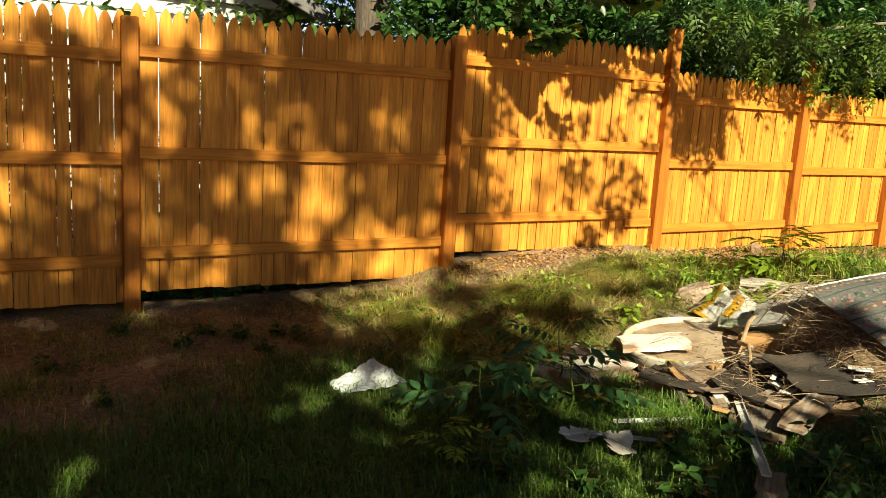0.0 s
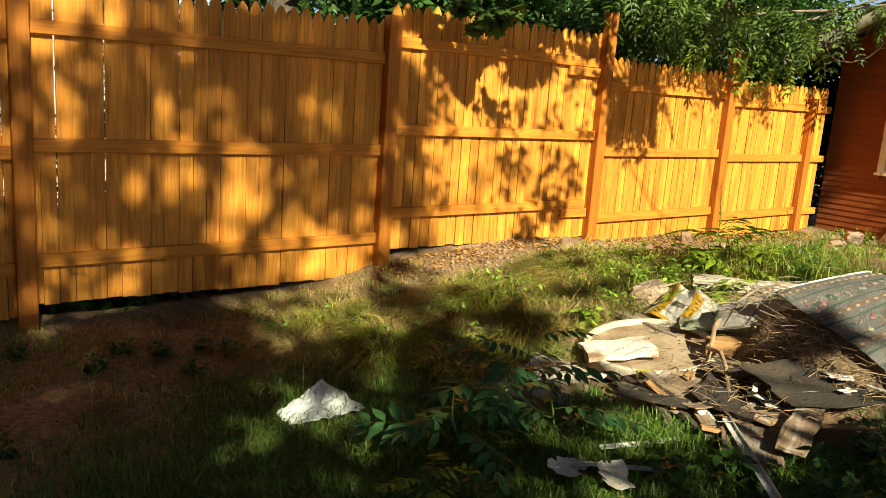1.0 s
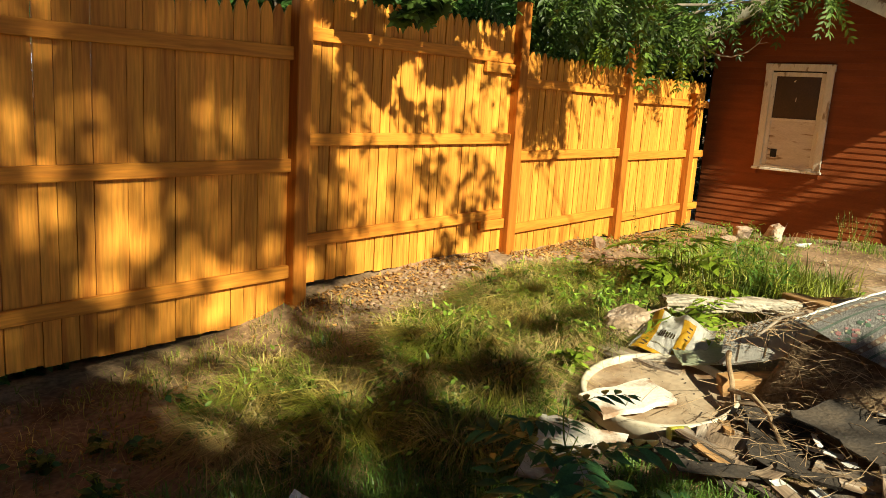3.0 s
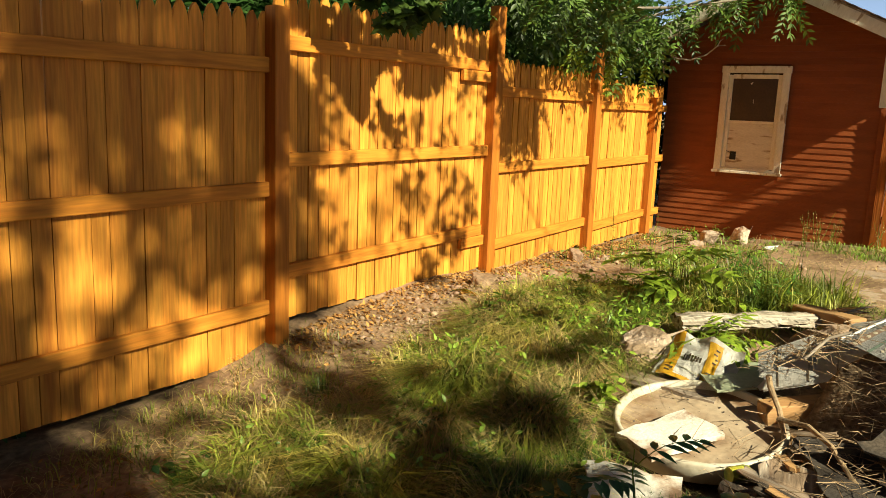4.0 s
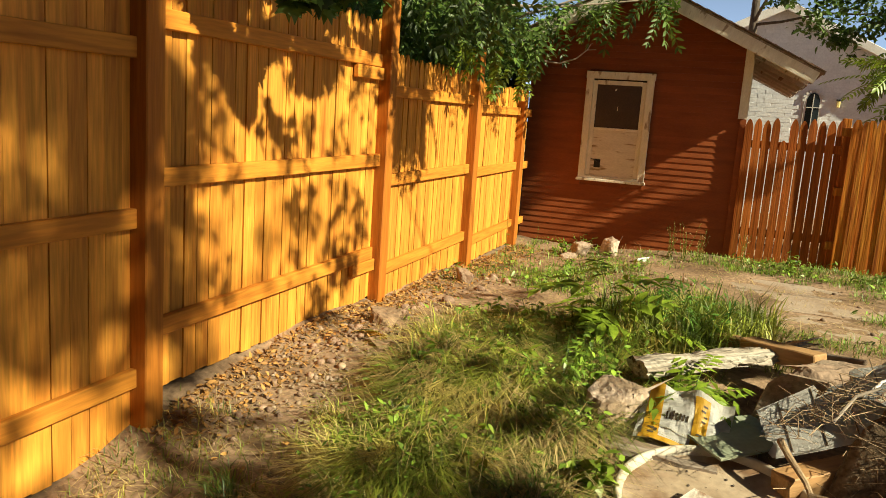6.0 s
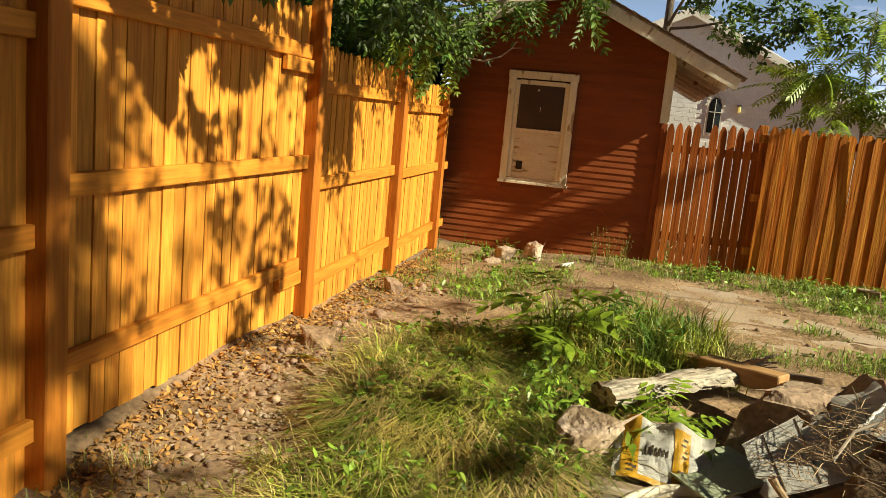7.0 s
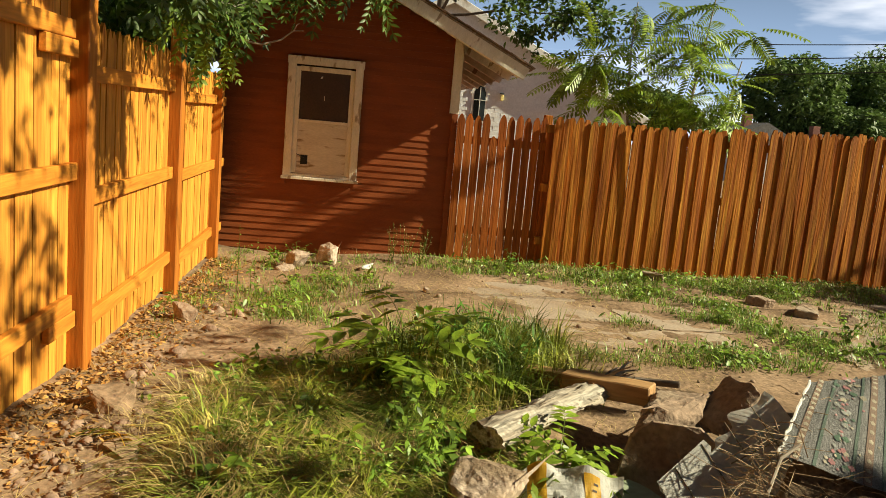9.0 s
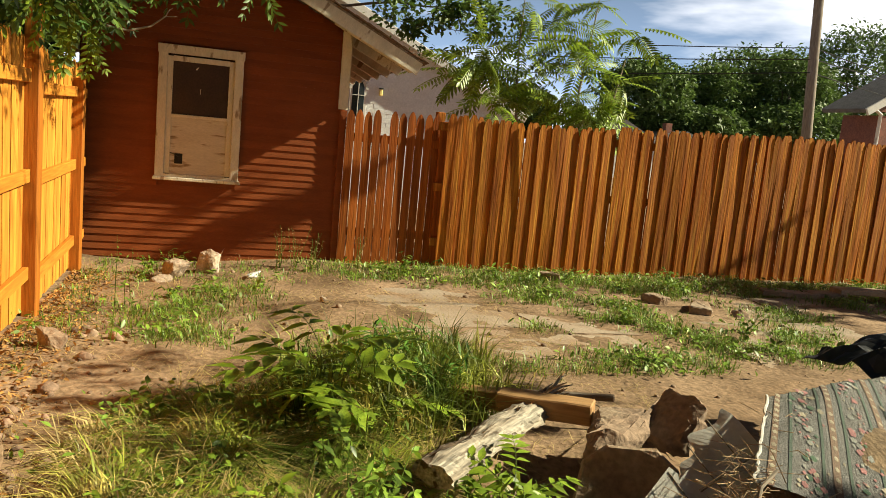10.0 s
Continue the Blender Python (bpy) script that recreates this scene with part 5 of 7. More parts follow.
# ---- tall trees behind the walk, whose crowns shade the near half of the yard ----
def build_shade_trees():
    tree("broad old tree that shades the lawn", ((-2.8, -5.0, 0), (-1.9, -4.4, 8.2), 0.3), [((-2.5, -4.8, 3.6), (1.2, -3.2, 6.4), 0.1), ((-2.5, -4.8, 4.2), (-4.4, -3.6, 7.4), 0.1), ((-2.3, -4.6, 5.4), (1.2, -3.6, 8.8), 0.09), ((1.2, -3.2, 6.0), (3.2, -2.3, 4.4), 0.04)],
         [(-1.11, -3.7, 8.63, 2.8, 0.9, 1.4, 2600), (-1.92, -3.6, 7.71, 0.7, 0.7, 0.6, 330), (0.79, -3.7, 9.33, 1.3, 0.7, 0.5, 700), (1.06, -3.3, 7.76, 0.9, 0.7, 1.5, 260), (-0.81, -3.3, 6.15, 1.8, 0.8, 0.9, 2550), (0.02, -3.2, 4.81, 1.9, 0.9, 1.15, 2500), (-1.91, -3.4, 5.61, 1.6, 0.9, 1.2, 1700), (-3.72, -3.8, 7.61, 1.6, 0.9, 1.6, 1200), (2.15, -2.4, 3.55, 0.8, 0.6, 0.55, 430), (2.53, -2.3, 3.88, 0.9, 0.6, 0.55, 230), (3.15, -2.2, 4.08, 0.8, 0.5, 0.5, 150), (1.29, -3.4, 8.93, 0.62, 0.5, 0.8, 260), (1.62, -3.4, 8.08, 0.3, 0.4, 1.6, 340), (1.87, -3.4, 8.38, 0.3, 0.4, 1.3, 130), (0.05, -3.6, 7.35, 1.2, 0.7, 0.5, 220), (1.43, -3.2, 5.48, 0.9, 0.6, 0.45, 230), (-0.6, -3.6, 6.81, 1.6, 0.6, 0.5, 380), (3.68, -2.2, 4.41, 0.4, 0.3, 0.2, 110), (1.9, -2.8, 5.75, 0.6, 0.4, 0.4, 230), (0.1, -3.4, 6.55, 1.1, 0.5, 0.35, 340), (1.2, -3.0, 5.85, 0.6, 0.4, 0.35, 160), (-0.3, -3.5, 8.3, 0.8, 0.5, 0.5, 200)], LEAF, (0.14, 0.28), M_TREELEAF, 201)
    by = tree("tree that shades the slabs by the board fence", ((8.2, -7.5, 0), (8.2, -7.4, 4.5), 0.2), [((8.2, -7.4, 2.6), (9.2, -7.0, 4.2), 0.07), ((8.2, -7.4, 4.4), (6.8, 3.9, 5.2), 0.022), ((7.4, -1.2, 4.9), (4.8, 2.4, 5.3), 0.018), ((8.0, -6.0, 4.4), (9.1, -1.0, 7.4), 0.02), ((7.4, -1.2, 4.9), (4.3, 1.1, 3.5), 0.016), ((5.6, 2.0, 5.1), (4.6, 4.4, 4.2), 0.012)],
         [(8.6, -6.6, 4.68, 0.9, 0.8, 0.7, 1300), (7.89, -6.9, 4.55, 0.8, 0.7, 0.5, 600), (9.21, -1, 6.86, 0.32, 0.3, 0.8, 420), (9.49, -1, 5.04, 0.16, 0.3, 0.3, 120), (5.33, -1.6, 4.41, 0.6, 0.5, 0.35, 160)], LEAF, (0.12, 0.24), M_TREELEAF, 202)
    leafy("crown", [(4.9, 1.2, 3.72, 0.85, 0.35, 0.16, 300), (5.6, 1.3, 3.82, 0.8, 0.3, 0.25, 170), (3.88, 1.2, 3.35, 0.5, 0.3, 0.2, 90), (5.67, 4.3, 4.6, 1.8, 0.25, 0.45, 620), (8.16, 4.4, 4.49, 1.1, 0.25, 0.4, 320), (4.55, 2.3, 4.55, 0.6, 0.35, 0.75, 560), (3.41, 2.2, 4.71, 0.25, 0.3, 0.8, 200)], LEAF, (0.08, 0.15), M_TREELEAF, by, 203)
    leafy("crown", [(6.78, 4.1, 4.44, 1, 0.3, 0.15, 70), (6.68, 4.1, 4.11, 0.85, 0.35, 0.3, 120), (8.45, 4.6, 3.95, 0.6, 0.3, 0.14, 26)], FEATHER_HANG, (0.28, 0.44), M_PINNATE, by, 204)
    leafy("crown", [(4.66, 4.5, 4.16, 1.1, 0.2, 0.2, 250), (3.91, 4.5, 4.1, 0.45, 0.2, 0.24, 90), (4.41, 5.2, 3.22, 0.34, 0.15, 0.16, 46), (4.51, 4.5, 3.82, 0.95, 0.2, 0.28, 380)], MAPLE, (0.1, 0.16), M_TREELEAF, by, 205, (0.6, 0.5))


build_shade_trees()

# ---- the rubbish heap in the middle of the yard ----
def lying(x, y, lift=0.0, yaw=0, pitch=0, roll=0):
    return pose(x, y, ground_z(x, y) + lift, roll, pitch, yaw)


def build_round_lid():
    """Shallow round tray with a raised rim, dirt in it."""
    lid = thing("round_tray", "round cream plastic tray with raised rim, full of dirt", "tray", m=pose(4.42, 4.50, 0.325, 0, -9, 0))
    bm = bmesh.new()
    prof = [(0.0, 0.012), (0.20, 0.012), (0.33, 0.014), (0.375, 0.022)]
    rings = []
    for r, z in prof:
        rings.append([bm.verts.new((r * math.cos(a) if r else 0, r * math.sin(a) if r else 0, z + (0.004 * noise.noise(Vector((r * 9 * math.cos(a), r * 9 * math.sin(a), 0)))))) for a in np.linspace(0, 2 * math.pi, 48, endpoint=False)] if r else [bm.verts.new((0, 0, z))])
    for k in range(48):
        bm.faces.new((rings[0][0], rings[1][k], rings[1][(k + 1) % 48]))
        for a, b in zip(rings[1:], rings[2:]):
            bm.faces.new((a[k], b[k], b[(k + 1) % 48], a[(k + 1) % 48]))
    part("floor", bm, M_LID, lid, "dirty stained tray floor", smooth=True)
    bm = bmesh.new()
    prof = [(0.372, 0.018), (0.385, 0.052), (0.392, 0.058), (0.404, 0.056), (0.41, 0.045), (0.402, -0.045), (0.39, -0.05), (0.378, -0.02)]
    rings = [[bm.verts.new((r * math.cos(a), r * math.sin(a), z)) for r, z in prof] for a in np.linspace(0, 2 * math.pi, 72, endpoint=False)]
    for k in range(72):
        a, b = rings[k], rings[(k + 1) % 72]
        for i in range(len(prof)):
            bm.faces.new((a[i], a[(i + 1) % len(prof)], b[(i + 1) % len(prof)], b[i]))
    part("rim", bm, M_RIM, lid, "worn cream rim", smooth=True)
    bm = bmesh.new()
    rng = random.Random(5)
    for k in range(46):
        a, r = rng.uniform(0, 6.28), 0.34 * math.sqrt(rng.random())
        s = rng.choice([0.0015, 0.002, 0.003, 0.006])
        bmesh.ops.create_icosphere(bm, subdivisions=1, radius=s, matrix=Matrix.Translation((r * math.cos(a), r * math.sin(a), 0.014)) @ Matrix.Diagonal((1.5, 1, 0.5, 1)))
    tagged(part("dirt", bm, M_BARK, lid), kind="stuff")


build_round_lid()


def slab_thing(name, label, category, mat, m, w, h, depth, seed, rag=0.05, n=6, group="", bend=0.0):
    """A flat broken piece with thickness and a ragged outline, slightly warped."""
    bm = outline(ragged(w, h, seed, n, rag), depth)
    bmesh.ops.triangulate(bm, faces=[f for f in bm.faces if len(f.verts) > 4])
    bmesh.ops.subdivide_edges(bm, edges=[e for e in bm.edges if e.calc_length() > 0.12], cuts=2)
    for v in bm.verts:
        v.co.z += bend * ((v.co.x / w) ** 2 + (v.co.y / h) ** 2) + 0.006 * noise.noise(v.co * 6 + Vector((seed, 0, 0)))
    ob = part(name, bm, mat)
    ob.matrix_basis = m
    return tagged(ob, label, category, group)


slab_thing("foam_slab", "broken white foam slab lying on the round tray, soil-stained", "foam slab", M_FOAM, pose(4.20, 4.57, 0.36, 2, -7, -30), 0.42, 0.27, 0.028, 3, 0.03, 4)
slab_thing("old_board", "old pale-edged board lying beside the round tray", "board", M_OLDWOOD, pose(4.74, 4.76, 0.40, 0, 3, -86), 0.52, 0.16, 0.025, 4, 0.025)
slab_thing("green_panel", "pale green panel lying flat beside the bag", "panel", M_GREENPANEL, pose(4.92, 4.44, 0.475, 4, -6, -50), 0.40, 0.30, 0.012, 5, 0.015)
slab_thing("white_board", "dirty white board lying in the weeds under leaves", "board", M_FOAM, lying(3.58, 4.48, 0.07, 25, -4, 6), 0.60, 0.42, 0.012, 6, 0.05)
slab_thing("veneer_sheet", "thin warped grey-brown sheet on the heap", "sheet", M_OLDWOOD, lying(3.98, 3.98, 0.085, 10, -5, 4), 0.46, 0.26, 0.006, 7, 0.05, bend=0.03)
slab_thing("roofing_sheet", "dark brown roofing sheet lying on the heap", "sheet", M_TARP, lying(4.52, 3.45, 0.10, -22, -3, 5), 0.74, 0.50, 0.008, 8, 0.06, bend=0.03)
slab_thing("roofing_sheet", "dark brown roofing sheet lying on the heap", "sheet", M_TARP, lying(4.25, 3.80, 0.06, 30, -4, 2), 0.6, 0.34, 0.008, 9, 0.06, bend=0.03)
slab_thing("grey_board", "grey board with pale edge on the heap", "board", M_OLDWOOD, lying(4.05, 3.30, 0.12, 20, -6, 3), 0.62, 0.13, 0.018, 10, 0.02)
slab_thing("pale_board", "pale grey board half under the grey one", "board", M_OLDWOOD, lying(3.78, 3.38, 0.08, 35, -3, 4), 0.34, 0.26, 0.01, 11, 0.02)
slab_thing("pale_sheet", "torn pale sheet on the dark roofing", "sheet", M_WHITE, lying(4.82, 3.62, 0.20, 15, -5, -5), 0.24, 0.22, 0.005, 13, 0.05)
slab_thing("pale_board", "pale flat board in the dark grass", "board", M_OLDWOOD, lying(3.36, 2.95, 0.08, 40, 0, 0), 0.30, 0.12, 0.015, 14, 0.02)
slab_thing("paper_scrap", "white paper scrap in the grass", "scrap", M_WHITE, lying(2.98, 3.74, 0.07, 20, 4, 9), 0.18, 0.11, 0.003, 15, 0.04, bend=0.05)
slab_thing("paper_scrap", "white paper scrap in the grass", "scrap", M_WHITE, lying(3.08, 3.56, 0.07, 60, -5, 5), 0.19, 0.11, 0.003, 16, 0.04, bend=0.05)
for i, (x, y, w, h) in enumerate(((4.22, 3.66, 0.13, 0.03), (4.15, 3.58, 0.06, 0.05), (4.30, 3.60, 0.10, 0.025), (4.55, 3.66, 0.12, 0.02), (4.10, 3.5, 0.05, 0.06), (4.62, 3.5, 0.10, 0.02), (4.35, 3.45, 0.14, 0.03), (4.45, 3.32, 0.09, 0.04), (4.70, 3.38, 0.16, 0.03), (4.58, 3.22, 0.12, 0.025), (4.25, 3.40, 0.08, 0.03))):
    slab_thing("paint_flake", "torn white flake on the dark roofing", "flake", M_WHITE, lying(x, y, 0.125, 30 + 47 * i, 0, 4), w, h, 0.003, 20 + i, 0.02, 4, "torn white flakes")
rng_d = random.Random(17)
for i in range(26):
    x, y = rng_d.uniform(3.7, 4.9), rng_d.uniform(3.2, 4.15)
    slab_thing("wood_scrap", "small splintered piece of old wood on the heap", "wood scrap", rng_d.choice([M_OLDWOOD, M_OLDWOOD, M_LUMBER, M_TARP, M_WHITE]), lying(x, y, rng_d.uniform(0.06, 0.13), rng_d.uniform(0, 180), rng_d.uniform(-9, 9), rng_d.uniform(-9, 9)),
               rng_d.uniform(0.10, 0.36), rng_d.uniform(0.02, 0.10), rng_d.uniform(0.004, 0.02), 60 + i, 0.015, 4, "wood scraps of the heap", 0.02)


def build_strips():
    for a, b, w in (((3.83, 3.56, 0.37), (3.32, 2.95, 0.34), 0.034), ((3.24, 3.79, 0.25), (3.62, 3.64, 0.27), 0.022), ((3.05, 3.74, 0.24), (3.34, 3.46, 0.26), 0.02)):
        a, b = Vector(a), Vector(b)
        d = b - a
        bm = box(d.length, w, 0.004, 0, cuts=0)
        box(d.length, 0.004, w * 0.5, 0, (0, w / 2 + 0.001, w * 0.25), bm)
        ob = part("metal_strip", bm, M_METAL)
        ob.matrix_basis = Matrix.Translation((a + b) / 2) @ d.to_track_quat("X", "Z").to_matrix().to_4x4()
        tagged(ob, "bent white painted metal strip on the heap", "metal strip", "metal strips")


build_strips()


def build_bag():
    bag = thing("torn_bag", "crumpled white and yellow printed plastic sack, torn open", "bag", m=pose(4.93, 4.67, 0.47, 0, 0, -92))

    def surface(u, v):
        """The crumpled face; u across, v up it, both from -0.5 to 0.5."""
        x, y = u * 0.42, v * 0.28
        p = Vector((x * 11, y * 11, 1.0))
        z = 0.07 * (1 - (2 * u) ** 2) * (0.65 + 0.5 * v) + 0.035 * noise.noise(p * 0.55) + 0.014 * abs(noise.noise(p * 1.6)) + 0.10 * max(0, v) ** 2 * (1 + math.sin(u * 14))
        return Vector((x + 0.015 * noise.noise(p * 0.6 + Vector((5, 0, 0))), y + 0.015 * noise.noise(p * 0.6 + Vector((0, 5, 0))), max(0.0, z)))

    def patch(u0, u1, v0, v1, lift, n, k):
        bm = bmesh.new()
        g = [[bm.verts.new(surface(u0 + (u1 - u0) * i / n, v0 + (v1 - v0) * j / k) + Vector((0, 0, lift))) for j in range(k + 1)] for i in range(n + 1)]
        for i in range(n):
            for j in range(k):
                bm.faces.new((g[i][j], g[i + 1][j], g[i + 1][j + 1], g[i][j + 1]))
        bmesh.ops.solidify(bm, geom=bm.faces[:], thickness=0.002)
        return bm

    tip = pose(0, 0, 0, 30, 0, 0)
    part("sack", patch(-0.5, 0.5, -0.5, 0.5, 0, 36, 28), M_WHITE, bag, "crumpled white sack", m=tip)
    part("printed_band", patch(-0.42, -0.25, -0.45, 0.5, 0.003, 8, 26), M_YELLOW, bag, "yellow printed band", m=tip)
    part("printed_band", patch(0.08, 0.24, -0.5, 0.42, 0.003, 8, 26), M_YELLOW, bag, "yellow printed band", m=tip)
    part("printed_band", patch(-0.45, 0.2, -0.5, -0.40, 0.004, 26, 5), M_YELLOW, bag, "yellow printed band", m=tip)
    rng = random.Random(3)
    for k in range(11):
        u = rng.choice([-0.34, 0.16]) + rng.uniform(-0.05, 0.05)
        v = rng.uniform(-0.4, 0.35)
        part("print_bar", patch(u, u + rng.uniform(0.03, 0.07), v, v + 0.03, 0.006, 3, 2), M_INK, bag, m=tip)
    for k in range(7):
        u = -0.2 + 0.035 * k
        part("print_bar", patch(u, u + 0.02, -0.05, rng.uniform(0.03, 0.12), 0.004, 2, 3), M_INK, bag, m=tip)


build_bag()


def build_rocks():
    spec = [("broken_concrete", "rough tan chunk of broken concrete beside the sack", M_STONE, 5.02, 5.03, 0.34, 0.30, 0.32, 30, 1, 0.07),
            ("broken_concrete", "brown chunk of broken concrete in the rubble pit", M_RUBBLE, 5.62, 4.02, 0.58, 0.32, 0.28, -30, 2, 0.18),
            ("broken_concrete", "brown chunk of broken concrete in the rubble pit", M_RUBBLE, 5.66, 3.72, 0.32, 0.26, 0.26, 20, 3, 0.22),
            ("broken_concrete", "brown chunk of broken concrete behind the rubble", M_RUBBLE, 5.98, 3.48, 0.30, 0.26, 0.24, 10, 5, 0.12),
            ("stone", "pale round stone in the grass by the log", M_STONE, 5.22, 4.66, 0.20, 0.17, 0.20, 0, 6, 0.05),
            ("stone", "pale round stone in the grass by the log", M_STONE, 5.05, 4.56, 0.13, 0.12, 0.13, 40, 7, 0.05),
            ("stone", "small stone at the edge of the pit", M_STONE, 5.40, 4.62, 0.14, 0.11, 0.12, 70, 8, 0.04),
            ("sandstone_block", "pinkish sandstone block near the shed wall", M_STONE, 10.02, 6.13, 0.34, 0.22, 0.22, 25, 9, 0.07),
            ("sandstone_block", "pinkish sandstone block standing near the shed wall", M_STONE, 10.25, 5.83, 0.22, 0.24, 0.28, -20, 10, 0.08),
            ("sandstone_block", "small pinkish sandstone block near the shed wall", M_STONE, 9.85, 6.22, 0.20, 0.15, 0.11, 60, 11, 0.02),
            ("brick_bat", "broken red brick half-buried by the fence", M_RUBBLE, 7.58, 6.68, 0.20, 0.13, 0.13, 35, 12, 0.05),
            ("brick_bat", "broken brick in the soil by the fence", M_RUBBLE, 7.85, 6.5, 0.12, 0.09, 0.08, 5, 13, 0.02),
            ("stone", "grey stone in the shaded soil", M_RUBBLE, 2.80, 5.95, 0.13, 0.11, 0.11, 5, 14, 0.03),
            ("stone", "pinkish clod of earth by the fence", M_SOIL, 5.75, 6.62, 0.30, 0.24, 0.11, 15, 15, 0.0),
            ("stone", "clod of earth by the fence", M_SOIL, 5.35, 6.45, 0.18, 0.15, 0.07, 55, 16, 0.0),
            ("stone", "rust-red stone at the fence foot", M_STONE, 10.15, 2.35, 0.26, 0.18, 0.13, 55, 17, 0.03),
            ("stone", "broken edge of an old slab", M_CONCRETE, 9.05, 1.25, 0.50, 0.22, 0.14, -30, 18, 0.02),
            ("stone", "broken edge of an old slab", M_CONCRETE, 9.35, 1.55, 0.28, 0.2, 0.12, 10, 19, 0.02),
            ("stone", "broken edge of an old slab", M_CONCRETE, 8.8, 0.95, 0.22, 0.16, 0.12, 10, 20, 0.02),
            ("stone", "small pale stone on the soil", M_STONE, 8.9, 4.9, 0.16, 0.05, 0.05, 10, 21, 0.01),
            ("stone", "small pale stone near the shed", M_METAL, 10.0, 5.42, 0.26, 0.07, 0.05, -30, 22, 0.02)]
    for name, label, mat, x, y, sx, sy, sz, yaw, seed, lift in spec:
        ob = part(name, rock(sx, sy, sz, seed, 4 if sx > 0.25 else 3), mat)
        ob.matrix_basis = lying(x, y, lift, yaw)
        tagged(ob, label, "stone", "stones of the yard")
    # a broken slab that stands tipped in the pit
    bm = outline([(-0.21, -0.2), (0.2, -0.2), (0.21, 0.1), (0.12, 0.17), (-0.08, 0.16), (-0.17, 0.08)], 0.09, 0.008)
    bmesh.ops.subdivide_edges(bm, edges=bm.edges[:], cuts=2, use_grid_fill=True)
    for v in bm.verts:
        v.co += noise.noise_vector(v.co * 9) * 0.010
    ob = part("broken_concrete", bm, M_RUBBLE)
    ob.matrix_basis = pose(5.28, 4.17, 0.54, 70, 0, 244)
    tagged(ob, "flat grey-brown broken slab standing tipped in the rubble pit", "stone", "stones of the yard")
    # flat flagstones stacked by the board fence
    rng = random.Random(8)
    for i in range(6):
        bm = outline(ragged(rng.uniform(0.3, 0.45), rng.uniform(0.22, 0.3), 40 + i, 4, 0.03), 0.06, 0.006)
        ob = part("flagstone", bm, M_CONCRETE)
        ob.matrix_basis = lying(9.95 - 0.05 * i, -0.35 - 0.30 * i, 0.075 + (0.05 if i in (3, 4) else 0), 80 + rng.uniform(-12, 12), 2, 2)
        tagged(ob, "flat grey flagstone lying by the board fence", "flagstone", "flagstones")


build_rocks()


def build_slabs():
    """Old cracked concrete paving under dust."""
    rng = random.Random(21)
    spec = [(7.75, 4.1, 0.75, 1.3), (8.6, 4.0, 0.8, 1.4), (8.55, 2.85, 0.9, 0.85), (7.75, 3.0, 0.6, 0.8), (9.35, 3.9, 0.55, 1.2), (9.3, 0.7, 1.1, 0.8), (8.2, 1.2, 0.8, 0.75), (7.5, 1.5, 0.55, 0.7), (9.3, -0.4, 0.9, 1.2), (8.2, 0.2, 0.9, 0.9), (9.2, -1.8, 1.1, 1.2)]
    for i, (x, y, w, h) in enumerate(spec):
        bm = outline(ragged(w, h, 80 + i, 7, 0.05), 0.05)
        ob = part("paving_slab", bm, M_CONCRETE)
        z = sum(ground_z(x + dx * w / 2.2, y + dy * h / 2.2) for dx in (-1, -0.5, 0, 0.5, 1) for dy in (-1, -0.5, 0, 0.5, 1)) / 25 + 0.008
        ob.matrix_basis = pose(x, y, z - 0.009, rng.uniform(-0.6, 0.6), rng.uniform(-0.6, 0.6), rng.uniform(-6, 6))
        tagged(ob, "cracked dusty concrete slab sunk in the yard", "slab", "paving slabs")


build_slabs()


def build_log():
    log = thing("fallen_log", "weathered grey split log lying on rubble", "log")
    a, b = Vector((5.37, 4.95, 0.575)), Vector((6.16, 4.10, 0.605))
    d = b - a
    bm = bmesh.new()
    n, sides = 60, 24
    rings = []
    for i in range(n + 1):
        f = i / n
        r = 0.082 * (1.05 - 0.25 * f) * (1 + 0.18 * noise.noise(Vector((f * 5, 4, 0))))
        ring = []
        for k in range(sides):
            w = 2 * math.pi * k / sides
            groove = 0.026 * noise.noise(Vector((k * 1.9, f * 6, 3))) + 0.022 * noise.noise(Vector((k * 3.1, f * 14, 8))) + 0.012 * noise.noise(Vector((k * 7.1, f * 40, 2)))
            end = 0.035 * noise.noise(Vector((k * 1.3, 0, 9))) * (1 if i in (0, n) else 0)
            flat = 0.5 if math.sin(w) < 0 else 0.62
            ring.append(bm.verts.new((f * d.length + end * (2.5 if i == n else 1), math.cos(w) * (r + groove) * 1.1, math.sin(w) * (r + groove) * flat)))
        rings.append(ring)
    for r0, r1 in zip(rings, rings[1:]):
        for k in range(sides):
            bm.faces.new((r0[k], r0[(k + 1) % sides], r1[(k + 1) % sides], r1[k]))
    bm.faces.new(rings[0])
    bm.faces.new(rings[-1])
    body = part("log_body", bm, M_LOG, log, m=Matrix.Translation(a) @ d.to_track_quat("X", "Z").to_matrix().to_4x4())
    rng = random.Random(6)
    for k in range(34):
        p = a.lerp(b, rng.uniform(0.74, 1.0)) + Vector((0, 0, rng.uniform(-0.03, 0.05)))
        q = p + d.normalized() * rng.uniform(0.06, 0.24) + Vector((rng.uniform(-0.06, 0.06), rng.uniform(-0.06, 0.06), rng.uniform(-0.05, 0.05)))
        part("splinter", tube([p, p.lerp(q, 0.5) + Vector((0, 0, 0.01)), q], [0.010, 0.007, 0.002], 5), M_LUMBER if k % 3 else M_LOG, log)


build_log()


